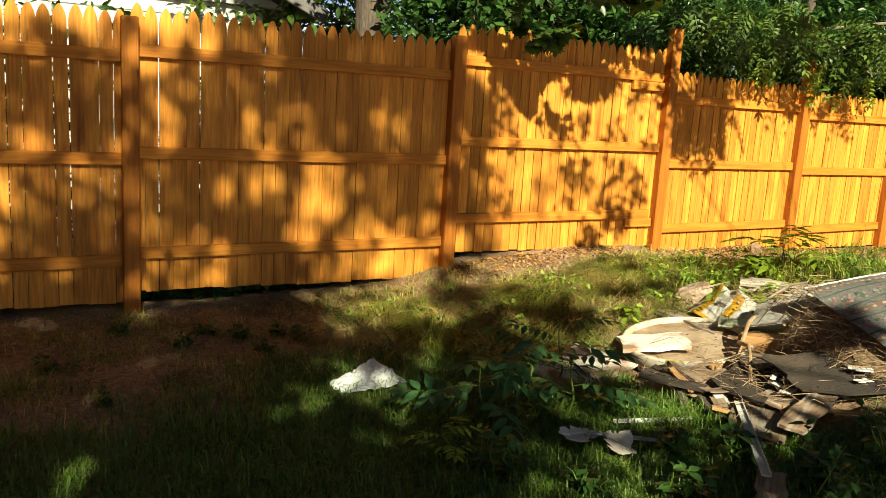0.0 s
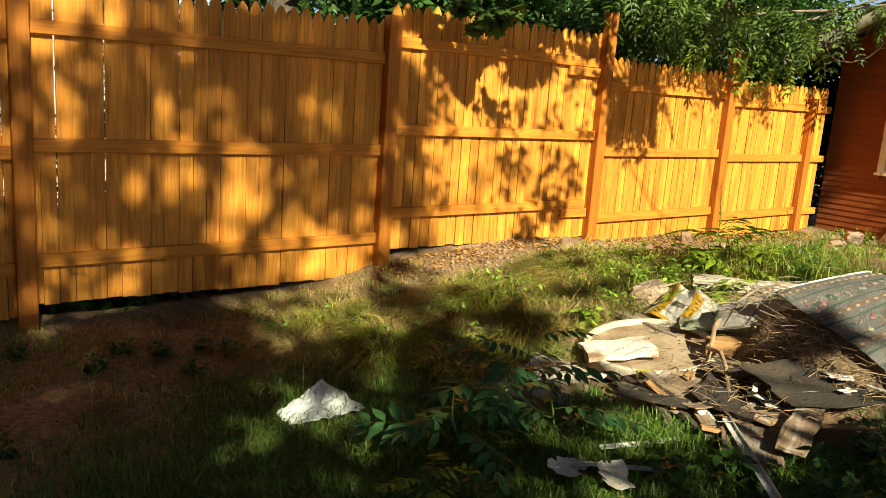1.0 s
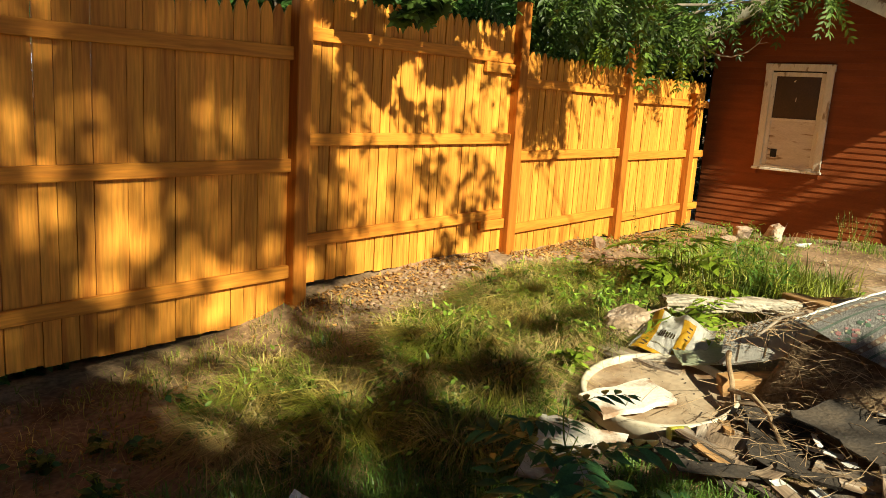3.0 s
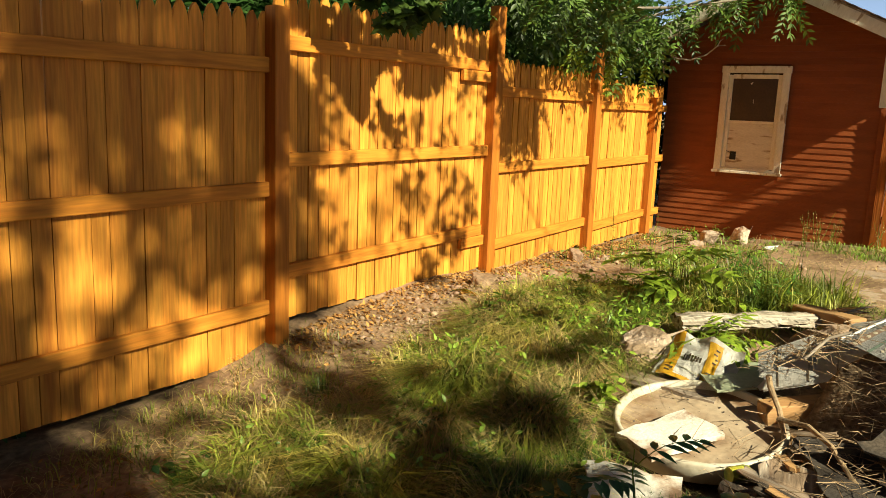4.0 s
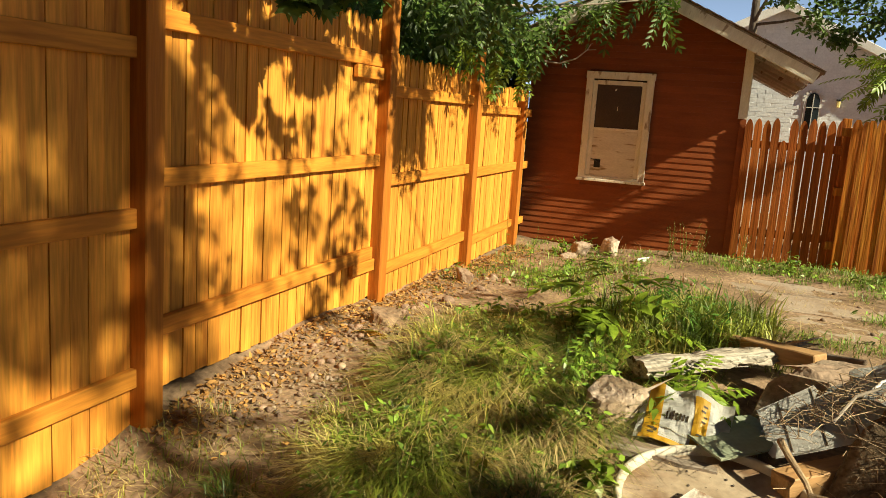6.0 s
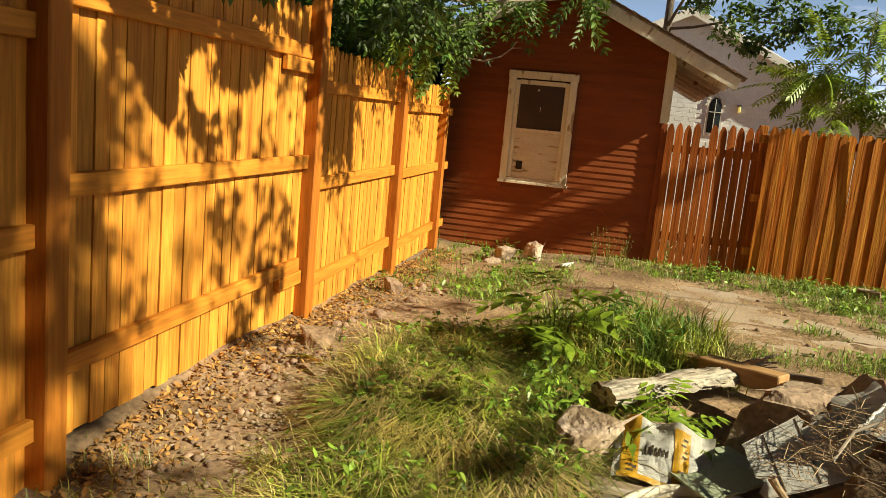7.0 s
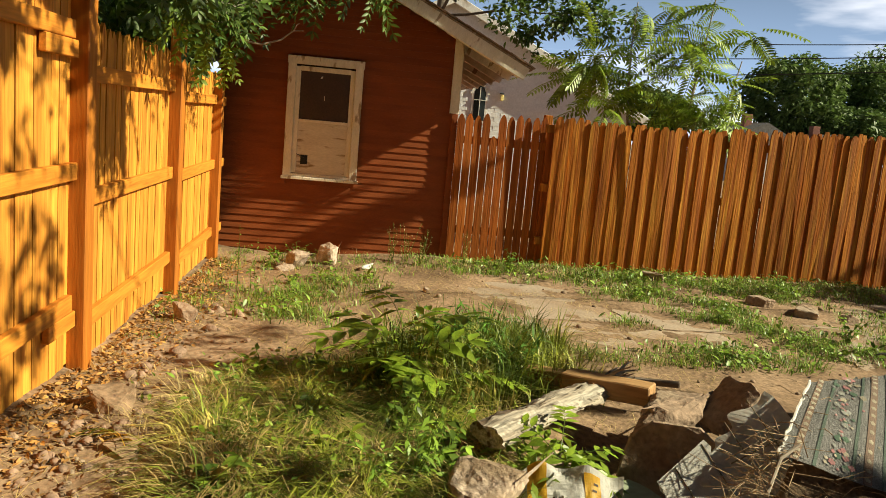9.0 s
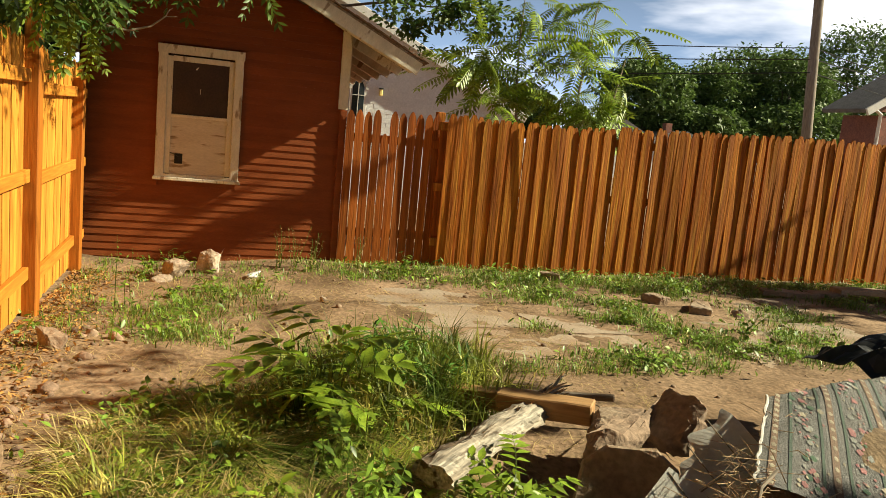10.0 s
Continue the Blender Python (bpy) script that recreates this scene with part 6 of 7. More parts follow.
def build_lumber():
    for a, b, w, h, label, mat in (((6.42, 4.55, 0.53), (6.22, 4.28, 0.56), 0.10, 0.10, "short sawn lumber block on the rubble", M_LUMBER), ((6.14, 4.40, 0.60), (5.87, 4.02, 0.63), 0.13, 0.10, "sawn lumber beam with a cut end on the rubble", M_LUMBER),
                                   ((4.62, 4.26, 0.40), (4.93, 3.84, 0.47), 0.12, 0.11, "sawn brown beam lying before the tile sheet", M_LUMBER), ((6.6, 4.5, 0.50), (6.15, 3.75, 0.60), 0.05, 0.03, "thin old board on the rubble", M_OLDWOOD),
                                   ((6.55, 4.35, 0.45), (6.45, 4.65, 0.45), 0.06, 0.05, "short old board end in the weeds", M_OLDWOOD), ((3.98, 3.42, 0.37), (4.12, 3.32, 0.38), 0.035, 0.02, "small yellowish lumber offcut", M_LUMBER),
                                   ((4.35, 3.38, 0.42), (5.0, 3.15, 0.50), 0.07, 0.03, "old brown board on the heap", M_OLDWOOD), ((4.9, 3.55, 0.48), (5.15, 3.2, 0.52), 0.06, 0.04, "old brown board on the heap", M_OLDWOOD)):
        a, b = Vector(a), Vector(b)
        d = b - a
        bm = box(d.length, w, h, 0.006, cuts=3, rough=0.006)
        ob = part("lumber", bm, mat)
        ob.matrix_basis = Matrix.Translation((a + b) / 2) @ d.to_track_quat("X", "Z").to_matrix().to_4x4()
        tagged(ob, label, "lumber", "lumber pieces")
    # branches on the heap
    for k, (pts, r, mat, label) in enumerate((([(4.74, 4.27, 0.56), (4.66, 4.24, 0.53), (4.55, 4.17, 0.47), (4.42, 4.10, 0.36), (4.30, 4.04, 0.32)], 0.016, M_TWIG, "crooked brown stick leaning on the heap"),
                                              ([(4.50, 4.16, 0.44), (4.42, 4.02, 0.47), (4.30, 3.90, 0.45), (4.20, 3.80, 0.37), (4.14, 3.72, 0.33)], 0.013, M_TWIG, "crooked brown stick arching over the heap"),
                                              ([(3.92, 4.24, 0.30), (3.86, 4.08, 0.31), (3.78, 3.92, 0.31), (3.70, 3.78, 0.29)], 0.036, M_BARK, "short dark rotten log with a split end"),
                                              ([(3.85, 3.85, 0.30), (3.75, 3.66, 0.30), (3.70, 3.50, 0.29)], 0.028, M_BARK, "dark rotten branch on the heap"),
                                              ([(4.62, 4.10, 0.72), (4.70, 4.02, 0.82), (4.74, 3.93, 0.86)], 0.008, M_BRANCH, "pale dead branch on the tile sheet"))):
        ob = part("stick", tube(pts, [r * (1 - 0.1 * i) for i in range(len(pts))], 8, wobble=0.3), mat)
        tagged(ob, label, "stick", "sticks of the heap")
    part_can = bmesh.new()
    bmesh.ops.create_cone(part_can, cap_ends=True, segments=18, radius1=0.032, radius2=0.032, depth=0.10)
    bmesh.ops.subdivide_edges(part_can, edges=[e for e in part_can.edges if abs(e.verts[0].co.z - e.verts[1].co.z) > 0.05], cuts=4)
    for v in part_can.verts:
        v.co += noise.noise_vector(v.co * 30) * 0.005
    can = part("drink_can", part_can, M_CAN)
    can.matrix_basis = pose(4.04, 4.21, 0.325, 90, 0, 55)
    tagged(can, "crushed green and yellow drink can", "can")
    bm = bmesh.new()
    bmesh.ops.create_grid(bm, x_segments=22, y_segments=18, size=0.5)
    for v in bm.verts:
        p = Vector((v.co.x * 5, v.co.y * 5, 2))
        v.co = Vector((v.co.x * 0.38, v.co.y * (0.12 + 0.24 * (v.co.x + 0.5)), 0.025 + 0.03 * abs(noise.noise(p)) + 0.022 * abs(noise.noise(p * 2.7)) + 0.03 * max(0, v.co.x)))
    bmesh.ops.solidify(bm, geom=bm.faces[:], thickness=0.003)
    ob = part("plastic_sheet", bm, M_PLASTICBAG)
    ob.matrix_basis = lying(2.36, 4.93, 0.02, 12, -4, 8)
    tagged(ob, "crumpled white plastic sheet in the lawn", "plastic sheet")


build_lumber()


def build_heap_sheet():
    """The tiled sheet and the floral carpet over the mound."""
    # far and near edges of the tiled sheet, which rises from the beam towards the carpet
    A0, A1 = Vector((4.91, 4.35, 0.61)), Vector((5.24, 3.80, 0.92))
    B0, B1 = Vector((4.70, 4.28, 0.49)), Vector((4.80, 3.74, 0.72))
    sheet = thing("tile_sheet", "broken grey tiled floor sheet lying over the mound", "floor sheet")
    nu, nv = 34, 8
    bm = bmesh.new()
    vs = []
    for i in range(nu + 1):
        f = i / nu
        row = []
        for j in range(nv + 1):
            g = j / nv
            p = A0.lerp(A1, f).lerp(B0.lerp(B1, f), g)
            if i == 0:
                p += (A0 - A1).normalized() * (0.07 * noise.noise(Vector((g * 7, 1, 0))) + 0.03 * noise.noise(Vector((g * 21, 3, 0))))
            if j == 0:
                p += Vector((0.05, 0.06, 0)) * noise.noise(Vector((f * 6, 5, 0)))
            p.z += -0.012 * math.sin(math.pi * f) + 0.008 * noise.noise(p * 4) - 0.03 * (1 - min(1, g * 4)) ** 2
            row.append(bm.verts.new(p))
        vs.append(row)
    for i in range(nu):
        for j in range(nv):
            bm.faces.new((vs[i][j], vs[i + 1][j], vs[i + 1][j + 1], vs[i][j + 1]))
    bmesh.ops.solidify(bm, geom=bm.faces[:], thickness=0.012)
    part("sheet", bm, M_GREYTILE, sheet)
    # the torn near end shows the white face
    bm = bmesh.new()
    rows = []
    for i in range(12):
        f = -0.03 + 0.42 * i / 11
        row = []
        for j in range(9):
            g = j / 8
            p = A0.lerp(A1, f).lerp(B0.lerp(B1, f), g * 1.06 - 0.03) + Vector((0, 0, 0.014 - 0.012 * math.sin(math.pi * max(0, f))))
            if i in (0, 11):
                p += (A1 - A0).normalized() * (0.06 * noise.noise(Vector((g * 6, 7 + i, 0))) + 0.03 * noise.noise(Vector((g * 19, i, 0))))
            row.append(bm.verts.new(p))
        rows.append(row)
    for i in range(11):
        for j in range(8):
            bm.faces.new((rows[i][j], rows[i + 1][j], rows[i + 1][j + 1], rows[i][j + 1]))
    bmesh.ops.solidify(bm, geom=bm.faces[:], thickness=0.005)
    part("torn_end", bm, M_WHITE, sheet, "white torn end of the sheet")
    for f in (0.12, 0.36, 0.58, 0.80):
        sink = Vector((0, 0, -0.012 * math.sin(math.pi * f)))
        p, q = A0.lerp(A1, f) + sink, B0.lerp(B1, f) + sink
        part("tile_joint", tube([p + Vector((0, 0, 0.016)), p.lerp(q, 0.5) + Vector((0, 0, 0.018)), q + Vector((0, 0, 0.016))], [0.0025] * 3, 4), M_INK, sheet)
    p, q = A0.lerp(B0, 0.55) + (A1 - A0) * 0.45 - Vector((0, 0, 0.008)), A1.lerp(B1, 0.55)
    part("tile_joint", tube([p + Vector((0, 0, 0.012)), p.lerp(q, 0.5) + Vector((0, 0, 0.014)), q + Vector((0, 0, 0.012))], [0.0025] * 3, 4), M_INK, sheet)

    carpet = thing("floral_carpet", "worn grey-green carpet with flowered stripes draped over the heap", "carpet")
    # near and far lines of the carpet: it rises over the heap and falls away behind
    N0, N1, F0, F1 = Vector((4.78, 3.98, 0.795)), Vector((4.55, 2.88, 0.46)), Vector((5.19, 3.63, 0.965)), Vector((5.62, 2.35, 0.90))

    def at(f, g):
        base = N0.lerp(F0, f * 1.1).lerp(N1.lerp(F1, f * 1.1), g)
        hump = 0.05 * math.sin(math.pi * min(1, f)) * min(1, g * 4) + 0.03 * math.sin(math.pi * g)
        sag = 0.02 * noise.noise(Vector((f * 4, g * 4, 2))) * min(1, g * 4) + 0.008 * math.sin(g * 14 + f * 3)
        drop = -0.22 * smoothstep(0.86, 1.0, f)
        return base + Vector((0, 0, hump + sag + drop + 0.004))

    nu, nv = 40, 40
    bm = bmesh.new()
    vs = [[bm.verts.new(at(i / nu, j / nv)) for j in range(nv + 1)] for i in range(nu + 1)]
    for i in range(nu):
        for j in range(nv):
            bm.faces.new((vs[i][j], vs[i + 1][j], vs[i + 1][j + 1], vs[i][j + 1]))
    bmesh.ops.solidify(bm, geom=bm.faces[:], thickness=0.008)
    part("carpet_cloth", bm, M_CARPET, carpet, smooth=True)
    part("edge_cord", tube([at(i / 24, 0.0) + Vector((0, 0, 0.006)) + Vector((0.01, 0.01, 0)) * noise.noise(Vector((i * 0.7, 0, 0))) for i in range(25)], [0.006] * 25, 5), M_WHITE, carpet, "frayed white edge cord")

    def motif(f, g, r, mat, petals, name):
        c, e = at(f, g), at(f + 0.01, g)
        n = (at(f + 0.01, g) - c).cross(at(f, g + 0.01) - c).normalized()
        if n.z < 0:
            n = -n
        u = (e - c).normalized()
        w = n.cross(u)
        m = bmesh.new()
        ctr = m.verts.new(c + n * 0.0045)
        ring = []
        k = petals * 4
        for i in range(k):
            a = 2 * math.pi * i / k
            rr = r * (0.86 + 0.14 * math.cos(a * petals))
            ring.append(m.verts.new(c + n * 0.0035 + u * math.cos(a) * rr + w * math.sin(a) * rr))
        for i in range(k):
            m.faces.new((ctr, ring[i], ring[(i + 1) % k]))
        part(name, m, mat, carpet)

    rng = random.Random(12)
    # striped bands along the carpet, then flowers between them
    for g0, width, mat in ((0.05, 0.028, M_BAND), (0.115, 0.012, M_BANDGREEN), (0.24, 0.012, M_BANDGREEN), (0.29, 0.03, M_BAND), (0.345, 0.012, M_BANDGREEN), (0.47, 0.012, M_BANDGREEN), (0.52, 0.03, M_BAND), (0.575, 0.012, M_BANDGREEN), (0.72, 0.03, M_BAND), (0.92, 0.03, M_BAND)):
        m = bmesh.new()
        prev = None
        for i in range(41):
            f = i / 40
            a, b = at(f, g0 - width / 2) + Vector((0, 0, 0.003)), at(f, g0 + width / 2) + Vector((0, 0, 0.003))
            cur = (m.verts.new(a), m.verts.new(b))
            if prev:
                m.faces.new((prev[0], cur[0], cur[1], prev[1]))
            prev = cur
        part("woven_band", m, mat, carpet)
        if mat is M_BAND:
            for i in range(17):
                motif(0.03 + i * 0.058, g0, 0.012, M_PETALCREAM, 5, "band_rosette")
    for g0 in (0.18, 0.41, 0.65, 0.83):
        for i in range(110):
            f = min(0.98, 0.01 + (i // 11) * 0.1 + rng.uniform(0.0, 0.075))
            g = g0 + rng.gauss(0, 0.028)
            motif(f, g, rng.choice([0.005, 0.006, 0.007, 0.009, 0.016]), rng.choice([M_PETALPINK, M_PETALPINK, M_PETALCREAM, M_PETALGREY, M_PETALGREEN, M_PETALGREY]), rng.choice([4, 5, 6]), "woven_flower")
    # black underlay crumpled behind the carpet
    bm = bmesh.new()
    bmesh.ops.create_grid(bm, x_segments=20, y_segments=16, size=0.5)
    for v in bm.verts:
        p = Vector((v.co.x * 4, v.co.y * 4, 6))
        v.co = Vector((v.co.x * 0.62, v.co.y * 0.5, 0.20 * math.cos(v.co.x * 2.6) * math.cos(v.co.y * 2.6) + 0.07 * noise.noise(p) + 0.04 * noise.noise(p * 2.3)))
    bmesh.ops.solidify(bm, geom=bm.faces[:], thickness=0.004)
    ob = part("plastic_sheet", bm, M_BLACKPLASTIC)
    ob.matrix_basis = pose(5.75, 2.45, 0.85, 4, 0, 20)
    tagged(ob, "crumpled black plastic sheet behind the carpet", "plastic sheet")
    # mound of earth and rubble under it all: it follows the carpet, and falls away before its near edge
    bm = bmesh.new()
    bmesh.ops.create_grid(bm, x_segments=70, y_segments=70, size=0.5)
    near = Vector((N1.x - N0.x, N1.y - N0.y))
    across = Vector((F0.x - N0.x, F0.y - N0.y))
    for v in bm.verts:
        x, y = 5.0 + v.co.x * 2.6, 3.2 + v.co.y * 2.8
        q = Vector((x - N0.x, y - N0.y))
        det = near.x * across.y - near.y * across.x
        g, f = (q.x * across.y - q.y * across.x) / det, (near.x * q.y - near.y * q.x) / det
        crest = at(min(1, max(0, f)), min(1, max(0, g))).z - 0.09
        fall = (1 - smoothstep(0.0, 0.5, 0.02 - f)) * (1 - smoothstep(0.0, 0.35, f - 0.9)) * (1 - smoothstep(0.0, 0.10, 0.04 - g)) * (1 - smoothstep(0.0, 0.4, g - 0.9))
        low = ground_z(x, y) - 0.03
        v.co = Vector((x, y, low + max(0.0, crest - low) * fall + 0.018 * noise.noise(Vector((x * 5, y * 5, 1))) * min(1, fall * 3)))
    tagged(part("rubble_mound", bm, M_HEAP, smooth=True), "mound of earth under the carpet and sheets", "mound")


M_HEAP = material("dark_rotten_debris", (0.24, 0.165, 0.10), (0.14, 0.095, 0.06), 9, 0.95, 1.0, vary=0.0, c3=(0.26, 0.18, 0.11), fine=45, patch=(0.52, 0.64), grain=0.5, shine=0.2)
M_CARPET = material("grey_green_carpet", (0.36, 0.34, 0.33), (0.28, 0.27, 0.26), 5, 0.95, 0.5, vary=0.0, c3=(0.17, 0.16, 0.135), fine=160, grain=0.5, patch=(0.55, 0.7))
M_BAND = material("brown_woven_band", (0.20, 0.125, 0.085), (0.16, 0.1, 0.07), 8, 0.95, 0.4, vary=0.05, fine=160, grain=0.4)
M_BANDGREEN = material("green_woven_band", (0.085, 0.115, 0.09), (0.065, 0.09, 0.07), 8, 0.95, 0.4, vary=0.05, fine=160, grain=0.4)
M_PETALPINK = material("pink_woven_flower", (0.36, 0.17, 0.165), (0.28, 0.12, 0.12), 20, 0.95, 0.3, vary=0.2, fine=160, grain=0.3)
M_PETALCREAM = material("cream_woven_flower", (0.36, 0.31, 0.235), (0.29, 0.25, 0.18), 20, 0.95, 0.3, vary=0.2, fine=160, grain=0.3)
M_PETALGREY = material("grey_woven_flower", (0.26, 0.26, 0.24), (0.2, 0.2, 0.18), 20, 0.95, 0.3, vary=0.2, fine=160, grain=0.3)
M_PETALGREEN = material("green_woven_leaf", (0.07, 0.125, 0.075), (0.05, 0.09, 0.06), 20, 0.95, 0.3, vary=0.2, fine=160, grain=0.3)
M_BLACKPLASTIC = material("black_plastic", (0.012, 0.012, 0.013), (0.02, 0.02, 0.02), 6, 0.4, 0.2, vary=0.05, fine=40)
build_heap_sheet()


def build_twig_heap():
    """Dead twigs and straw caught on the sheets."""
    rng = np.random.default_rng(31)
    bm_v, bm_t, n0 = [], [], 0
    for k in range(760):
        if k % 6 == 0:
            c = np.array([4.75, 4.06, 0.76]) + rng.normal(0, 1) * np.array([-0.09, 0.10, -0.05]) + rng.normal(0, 1, 3) * np.array([0.05, 0.05, 0.02])
        elif k % 3 == 1:
            u = rng.uniform(0, 1)
            w = rng.uniform(0, 1)
            c = np.array([4.74 - 0.2 * u - 0.1 * w, 3.95 - 0.8 * u + 0.04 * w, 0.74 - 0.14 * u - 0.24 * w]) + rng.normal(0, 1, 3) * np.array([0.02, 0.05, 0.02])
        else:
            c = np.array([4.42, 3.70, 0.41]) + rng.normal(0, 1, 3) * np.array([0.34, 0.28, 0.035])
        a = rng.uniform(0, 6.28)
        ln = rng.uniform(0.06, 0.26)
        d = np.array([math.cos(a), math.sin(a), rng.normal(0, 0.22)]) * ln / 2
        s = np.array([-math.sin(a), math.cos(a), 0]) * rng.uniform(0.0008, 0.0022)
        m = c + np.array([0, 0, rng.uniform(-0.01, 0.03)])
        up = np.array([0, 0, np.linalg.norm(s) * 1.6])
        bm_v += [c - d - s, c - d + s, c - d + up, m - s, m + s, m + up, c + d]
        for f in ((0, 1, 4), (0, 4, 3), (1, 2, 5), (1, 5, 4), (2, 0, 3), (2, 3, 5), (3, 4, 6), (4, 5, 6), (5, 3, 6)):
            bm_t.append([n0 + q for q in f])
        n0 += 7
    me = fast_mesh("twig_heap", np.array(bm_v), np.array(bm_t))
    tagged(part("twig_heap", me, M_TWIG), "tangle of dead brown twigs and straw on the sheets", "twigs", kind="stuff")
    # yellow fallen sprig by the fence
    r2 = np.random.default_rng(5)
    sprig = thing("fallen_sprig", "yellowed fallen feather leaf on the soil", "fallen leaf")
    for k in range(3):
        me = scattered("frond", FEATHER_WIDE, np.array([(5.28 + 0.06 * k, 6.42 + 0.03 * k, ground_z(5.3, 6.45) + 0.05)]), turns(np.array([0.5 + 0.35 * k]), np.array([0.05]), np.array([0.2])), np.array([0.34 - 0.05 * k]))
        part("frond", me, M_YELLOWLEAF if k < 2 else M_PINNATE, sprig)


build_twig_heap()

# ---- beyond the fences ----
def build_white_house():
    h = thing("house", "white painted brick house with a gabled roof behind the yard", "house")
    X, yp, zp, s = 17.0, 4.05, 4.15, 0.485
    yr, yl = 0.45, 7.65
    bm = outline([(yr, -0.2), (yr, zp - s * (yp - yr)), (yp, zp), (yl, zp - s * (yl - yp)), (yl, -0.2)], 0.25)
    bmesh.ops.transform(bm, matrix=Matrix(((0, 0, -1, X), (1, 0, 0, 0), (0, 1, 0, 0), (0, 0, 0, 1))), verts=bm.verts)
    wall = part("wall", bm, M_WHITEHOUSE, h)
    # brick courses, slightly proud, on the part that shows
    rng = random.Random(2)
    z, k = 1.5, 0
    shared = to_mesh("brick", box(0.012, 0.245, 0.079, 0.003))
    shared.materials.append(M_WHITEHOUSE)
    while z < 4.0:
        y = 0.6 + (0.125 if k % 2 else 0)
        while y < 4.9:
            if z < zp - s * abs(y - yp) - 0.16 and not (3.16 < y < 3.66 and 1.9 < z < 2.92):
                part("brick", shared, None, wall, m=Matrix.Translation((X + 0.001 + rng.uniform(-0.002, 0.002), y, z)))
            y += 0.25
        z += 0.083
        k += 1
    for sgn, ye in ((-1, yr - 0.3), (1, yl + 0.3)):
        run = abs(ye - yp)
        ln = run * math.sqrt(1 + s * s)
        m = pose(X + 3.6, (yp + ye) / 2, zp - s * run / 2 + 0.06, math.degrees(math.atan(s)) * -sgn)
        part("roof", box(7.6, ln, 0.1, 0.01), M_ROOFGREY, h, m=m)
        part("rake_trim", box(0.05, ln, 0.15, 0.008, (-3.82, 0, -0.03)), M_WHITE, h, "white rake trim", m=m)
    # narrow arched window and a lamp beside it
    win = part("window", box(0.03, 0.30, 0.66, 0, (X - 0.006, 3.40, 2.32)), M_WHITE, h)
    bm = outline([(-0.11, -0.32), (0.11, -0.32), (0.11, 0.2), (0.07, 0.29), (0, 0.33), (-0.07, 0.29), (-0.11, 0.2)], 0.02)
    bmesh.ops.transform(bm, matrix=Matrix(((0, 0, -1, X - 0.026), (1, 0, 0, 3.40), (0, 1, 0, 2.36), (0, 0, 0, 1))), verts=bm.verts)
    part("pane", bm, M_GLASS, win)
    for k in range(9):
        a = math.pi * k / 8
        part("arch_brick", box(0.03, 0.05, 0.04, 0, (X - 0.02, 3.40 + 0.16 * math.cos(a), 2.55 + 0.17 * math.sin(a)), rot=Euler((a, 0, 0)).to_matrix().to_4x4()), M_WHITE, win)
    part("glazing_bar", box(0.02, 0.012, 0.62, 0, (X - 0.04, 3.40, 2.35)), M_WHITE, win)
    part("glazing_bar", box(0.02, 0.22, 0.012, 0, (X - 0.04, 3.40, 2.42)), M_WHITE, win)
    lamp = part("wall_lamp", box(0.06, 0.06, 0.12, 0.012, (X - 0.05, 2.99, 2.50)), M_LAMP, h, "small amber wall lamp")
    part("lamp_cap", box(0.08, 0.08, 0.02, 0.005, (X - 0.05, 2.99, 2.575)), M_CABLE, lamp)


build_white_house()


def build_grey_house():
    """The neighbour's house behind the picket fence."""
    h = thing("house", "pale grey sided house behind the picket fence", "house")
    wall = part("wall", box(11.0, 0.2, 3.0, 0, (-1.9, 12.2, 1.5)), M_GREYHOUSE, h)
    for k in range(14):
        part("siding_board", box(11.0, 0.02, 0.19, 0, (-1.9, 12.085, 0.2 + 0.205 * k), rot=Euler((radians(4), 0, 0)).to_matrix().to_4x4()), M_GREYHOUSE, wall)
    bm = outline([(-7.4, 3.0), (-1.8, 5.6), (3.9, 2.98)], 0.2)
    bmesh.ops.transform(bm, matrix=Matrix(((1, 0, 0, 0), (0, 0, 1, 12.2), (0, 1, 0, 0), (0, 0, 0, 1))), verts=bm.verts)
    part("gable", bm, M_GREYHOUSE, h)
    for k in range(12):
        w = (5.5 - (3.05 + 0.205 * k)) / 0.457
        part("siding_board", box(max(0.3, 2 * w), 0.02, 0.19, 0, (-1.8, 11.985, 3.07 + 0.205 * k), rot=Euler((radians(4), 0, 0)).to_matrix().to_4x4()), M_GREYHOUSE, wall)
    for sgn in (-1, 1):
        part("roof", box(6.9, 6.0, 0.12, 0.01), M_ROOFGREY, h, m=pose(-1.8 + sgn * 3.0, 14.5, 4.36, 0, 24.6 * sgn))
        part("rake_trim", box(6.9, 0.06, 0.16, 0.01), M_ROOFGREY, h, m=pose(-1.8 + sgn * 3.0, 11.5, 4.30, 0, 24.6 * sgn))


build_grey_house()


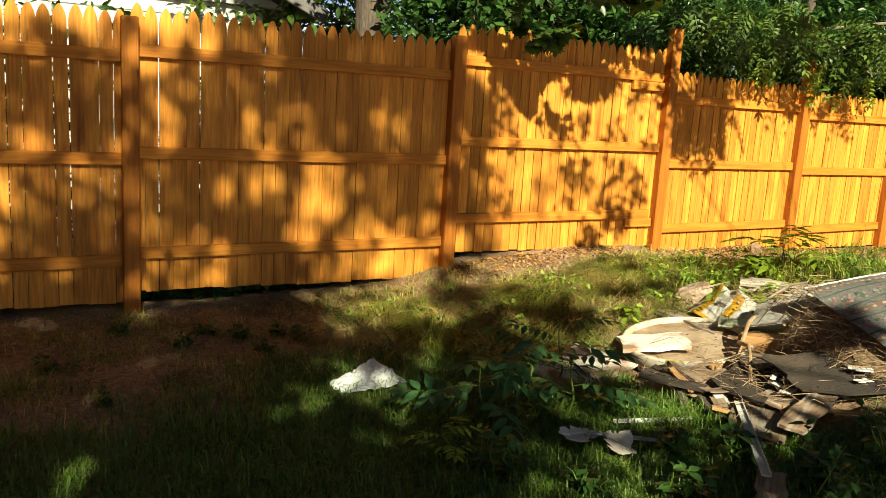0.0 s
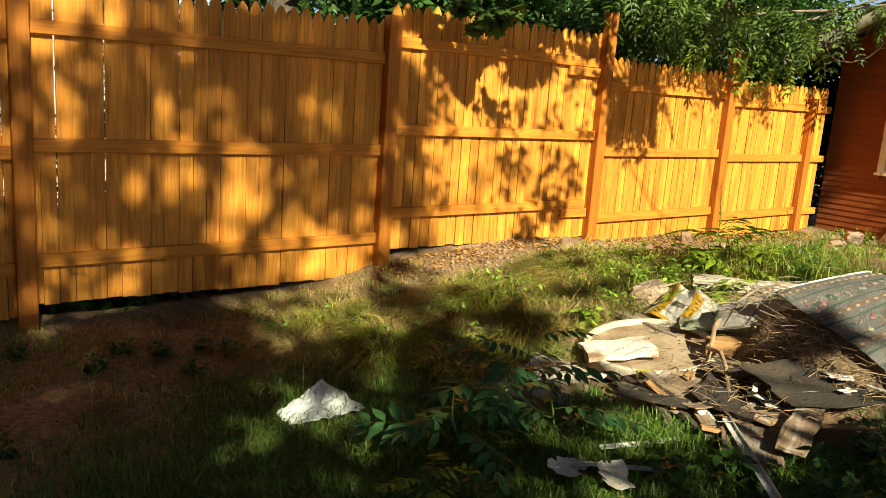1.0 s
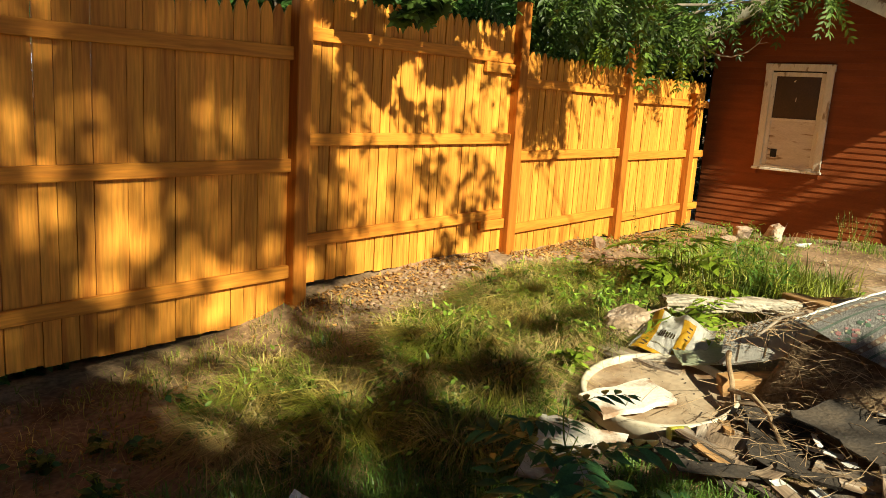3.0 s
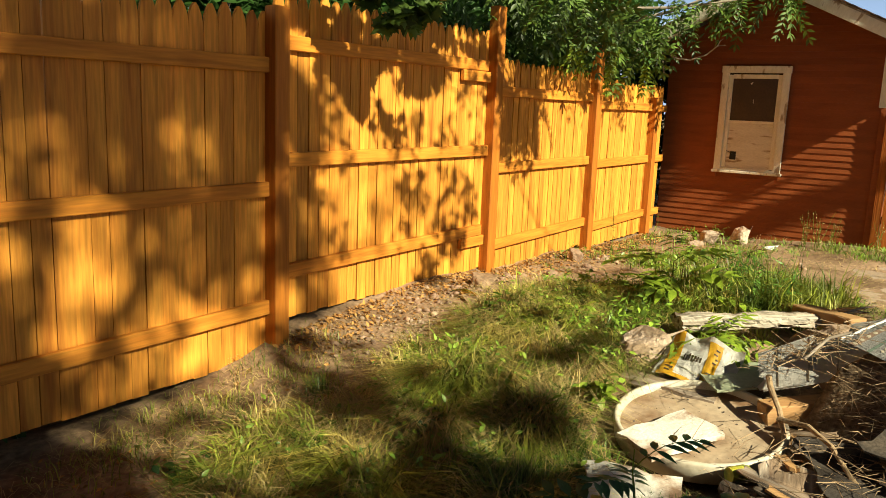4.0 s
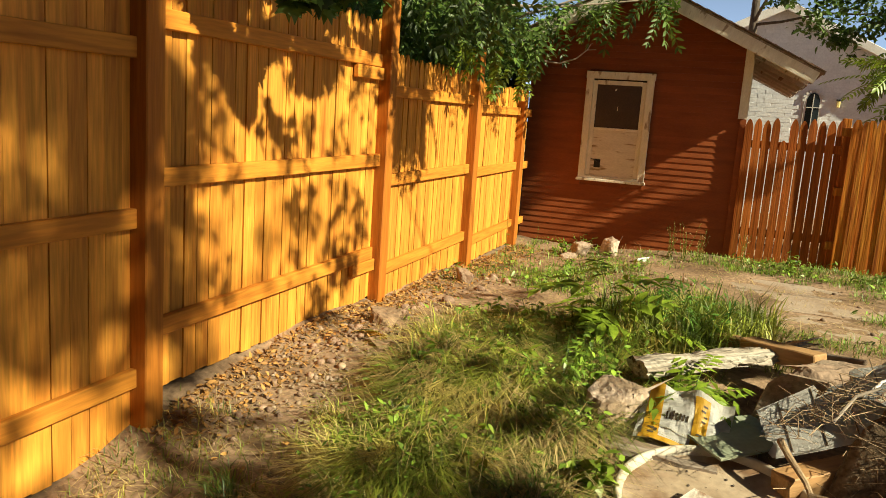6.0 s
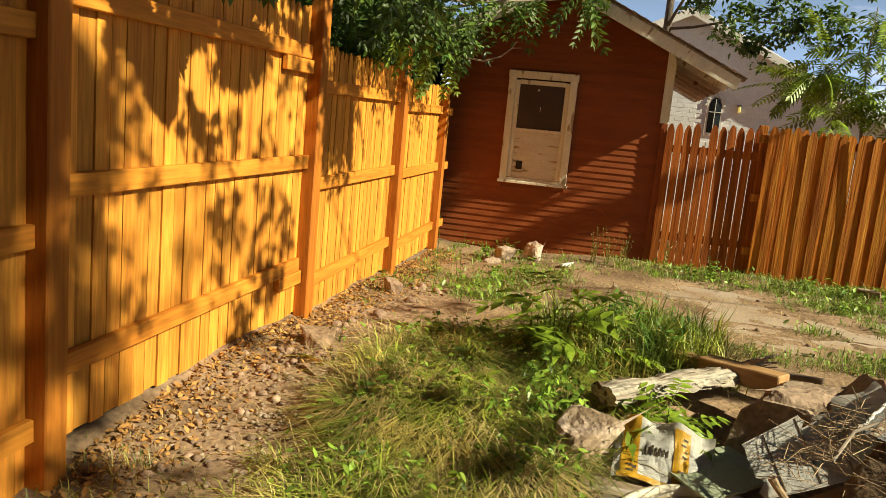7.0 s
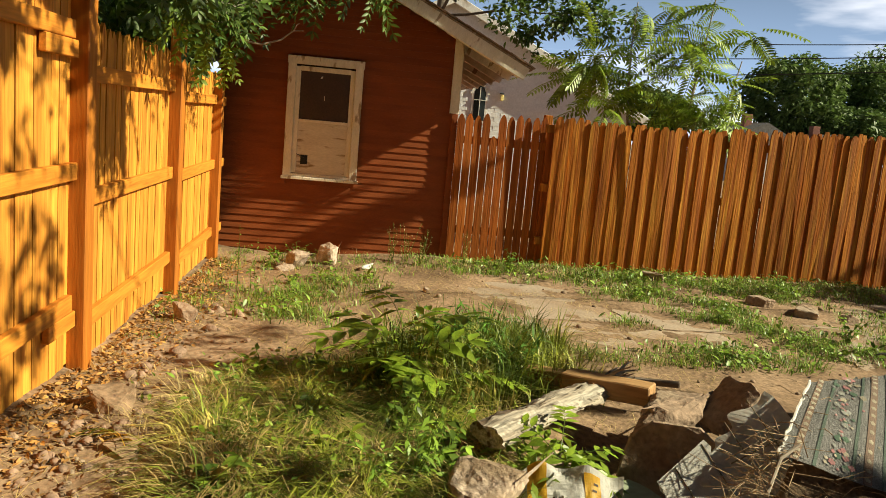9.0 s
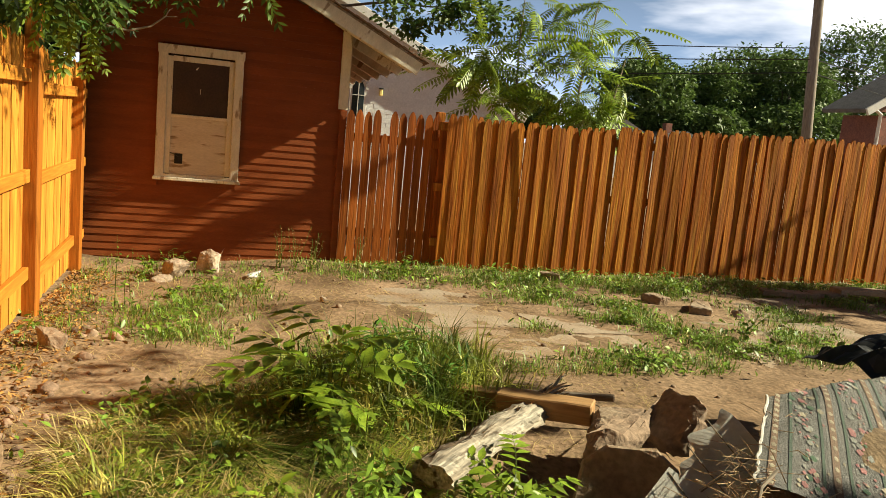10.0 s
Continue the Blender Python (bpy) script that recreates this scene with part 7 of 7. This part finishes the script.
def build_street():
    pole = thing("utility_pole", "tall grey wooden utility pole with cables", "pole")
    part("shaft", tube([(18, -7.55, 0), (18, -7.36, 2.5), (18, -7.10, 5.6), (18, -6.85, 8.6)], [0.13, 0.12, 0.105, 0.09], 14), M_POLE, pole, smooth=True)
    part("crossarm", box(0.1, 1.8, 0.1, 0.008, (17.9, -6.9, 8.0)), M_POLE, pole)
    for k, (z0, far) in enumerate(((4.35, (30, 8, 4.9)), (4.05, (32, 9, 4.25)), (4.6, (34, 3, 6.4)))):
        for end in (far, (20, -24, z0 + 0.2 - 0.5 * k)):
            a, b = Vector((17.95, -7.15, z0)), Vector(end)
            part("cable", tube([a.lerp(b, i / 14) - Vector((0, 0, 0.5 * math.sin(math.pi * i / 14))) for i in range(15)], [0.012] * 15, 5), M_CABLE, pole)
    # brick house with a pale gable at the edge of the view
    h = thing("house", "red brick house with a white-trimmed gable in the distance", "house")
    part("wall", box(1.4, 9.0, 3.8, 0, (20.9, -16.1, 1.6)), M_REDBRICK, h)
    bm = outline([(-20.7, 3.6), (-16.1, 6.45), (-11.5, 3.6)], 0.2)
    bmesh.ops.transform(bm, matrix=Matrix(((0, 0, -1, 20.15), (1, 0, 0, 0), (0, 1, 0, 0), (0, 0, 0, 1))), verts=bm.verts)
    part("gable", bm, M_REDBRICK, h)
    for sgn in (-1, 1):
        m = pose(20.5, -16.1 + sgn * 2.75, 5.2, math.degrees(math.atan(0.6)) * -sgn)
        part("roof", box(1.6, 6.5, 0.12, 0.01), M_ROOFGREY, h, m=m)
        part("rake_trim", box(0.08, 6.5, 0.2, 0.01, (-0.8, 0, -0.04)), M_WHITE, h, "white rake trim", m=m)
    part("gutter", tube([(19.9, -10.85, 3.7), (19.95, -11.3, 3.5), (20.1, -11.45, 2.9), (20.1, -11.45, 0.3)], [0.05] * 4, 8), M_WHITE, h, "white downpipe")
    # low roofs seen between the trees
    for x, y, w, z in ((40, -14.6, 3.2, 3.0), (41, -19.0, 4.4, 2.75)):
        b = thing("house", "small house with a grey roof among far trees", "house", "far houses")
        part("wall", box(4, w, 2.6, 0, (x + 2, y, 1.3)), M_GREYHOUSE, b)
        bm = outline([(-w / 2 - 0.3, 0), (0, 0.9), (w / 2 + 0.3, 0)], 4.6)
        bmesh.ops.transform(bm, matrix=Matrix(((0, 0, -1, x - 0.3), (1, 0, 0, y), (0, 1, 0, z - 0.4), (0, 0, 0, 1))), verts=bm.verts)
        part("roof", bm, M_ROOFGREY, b)
        part("chimney", box(0.4, 0.4, 0.8, 0.01, (x + 1.2, y + 0.4, z + 0.5)), M_REDBRICK, b)


build_street()
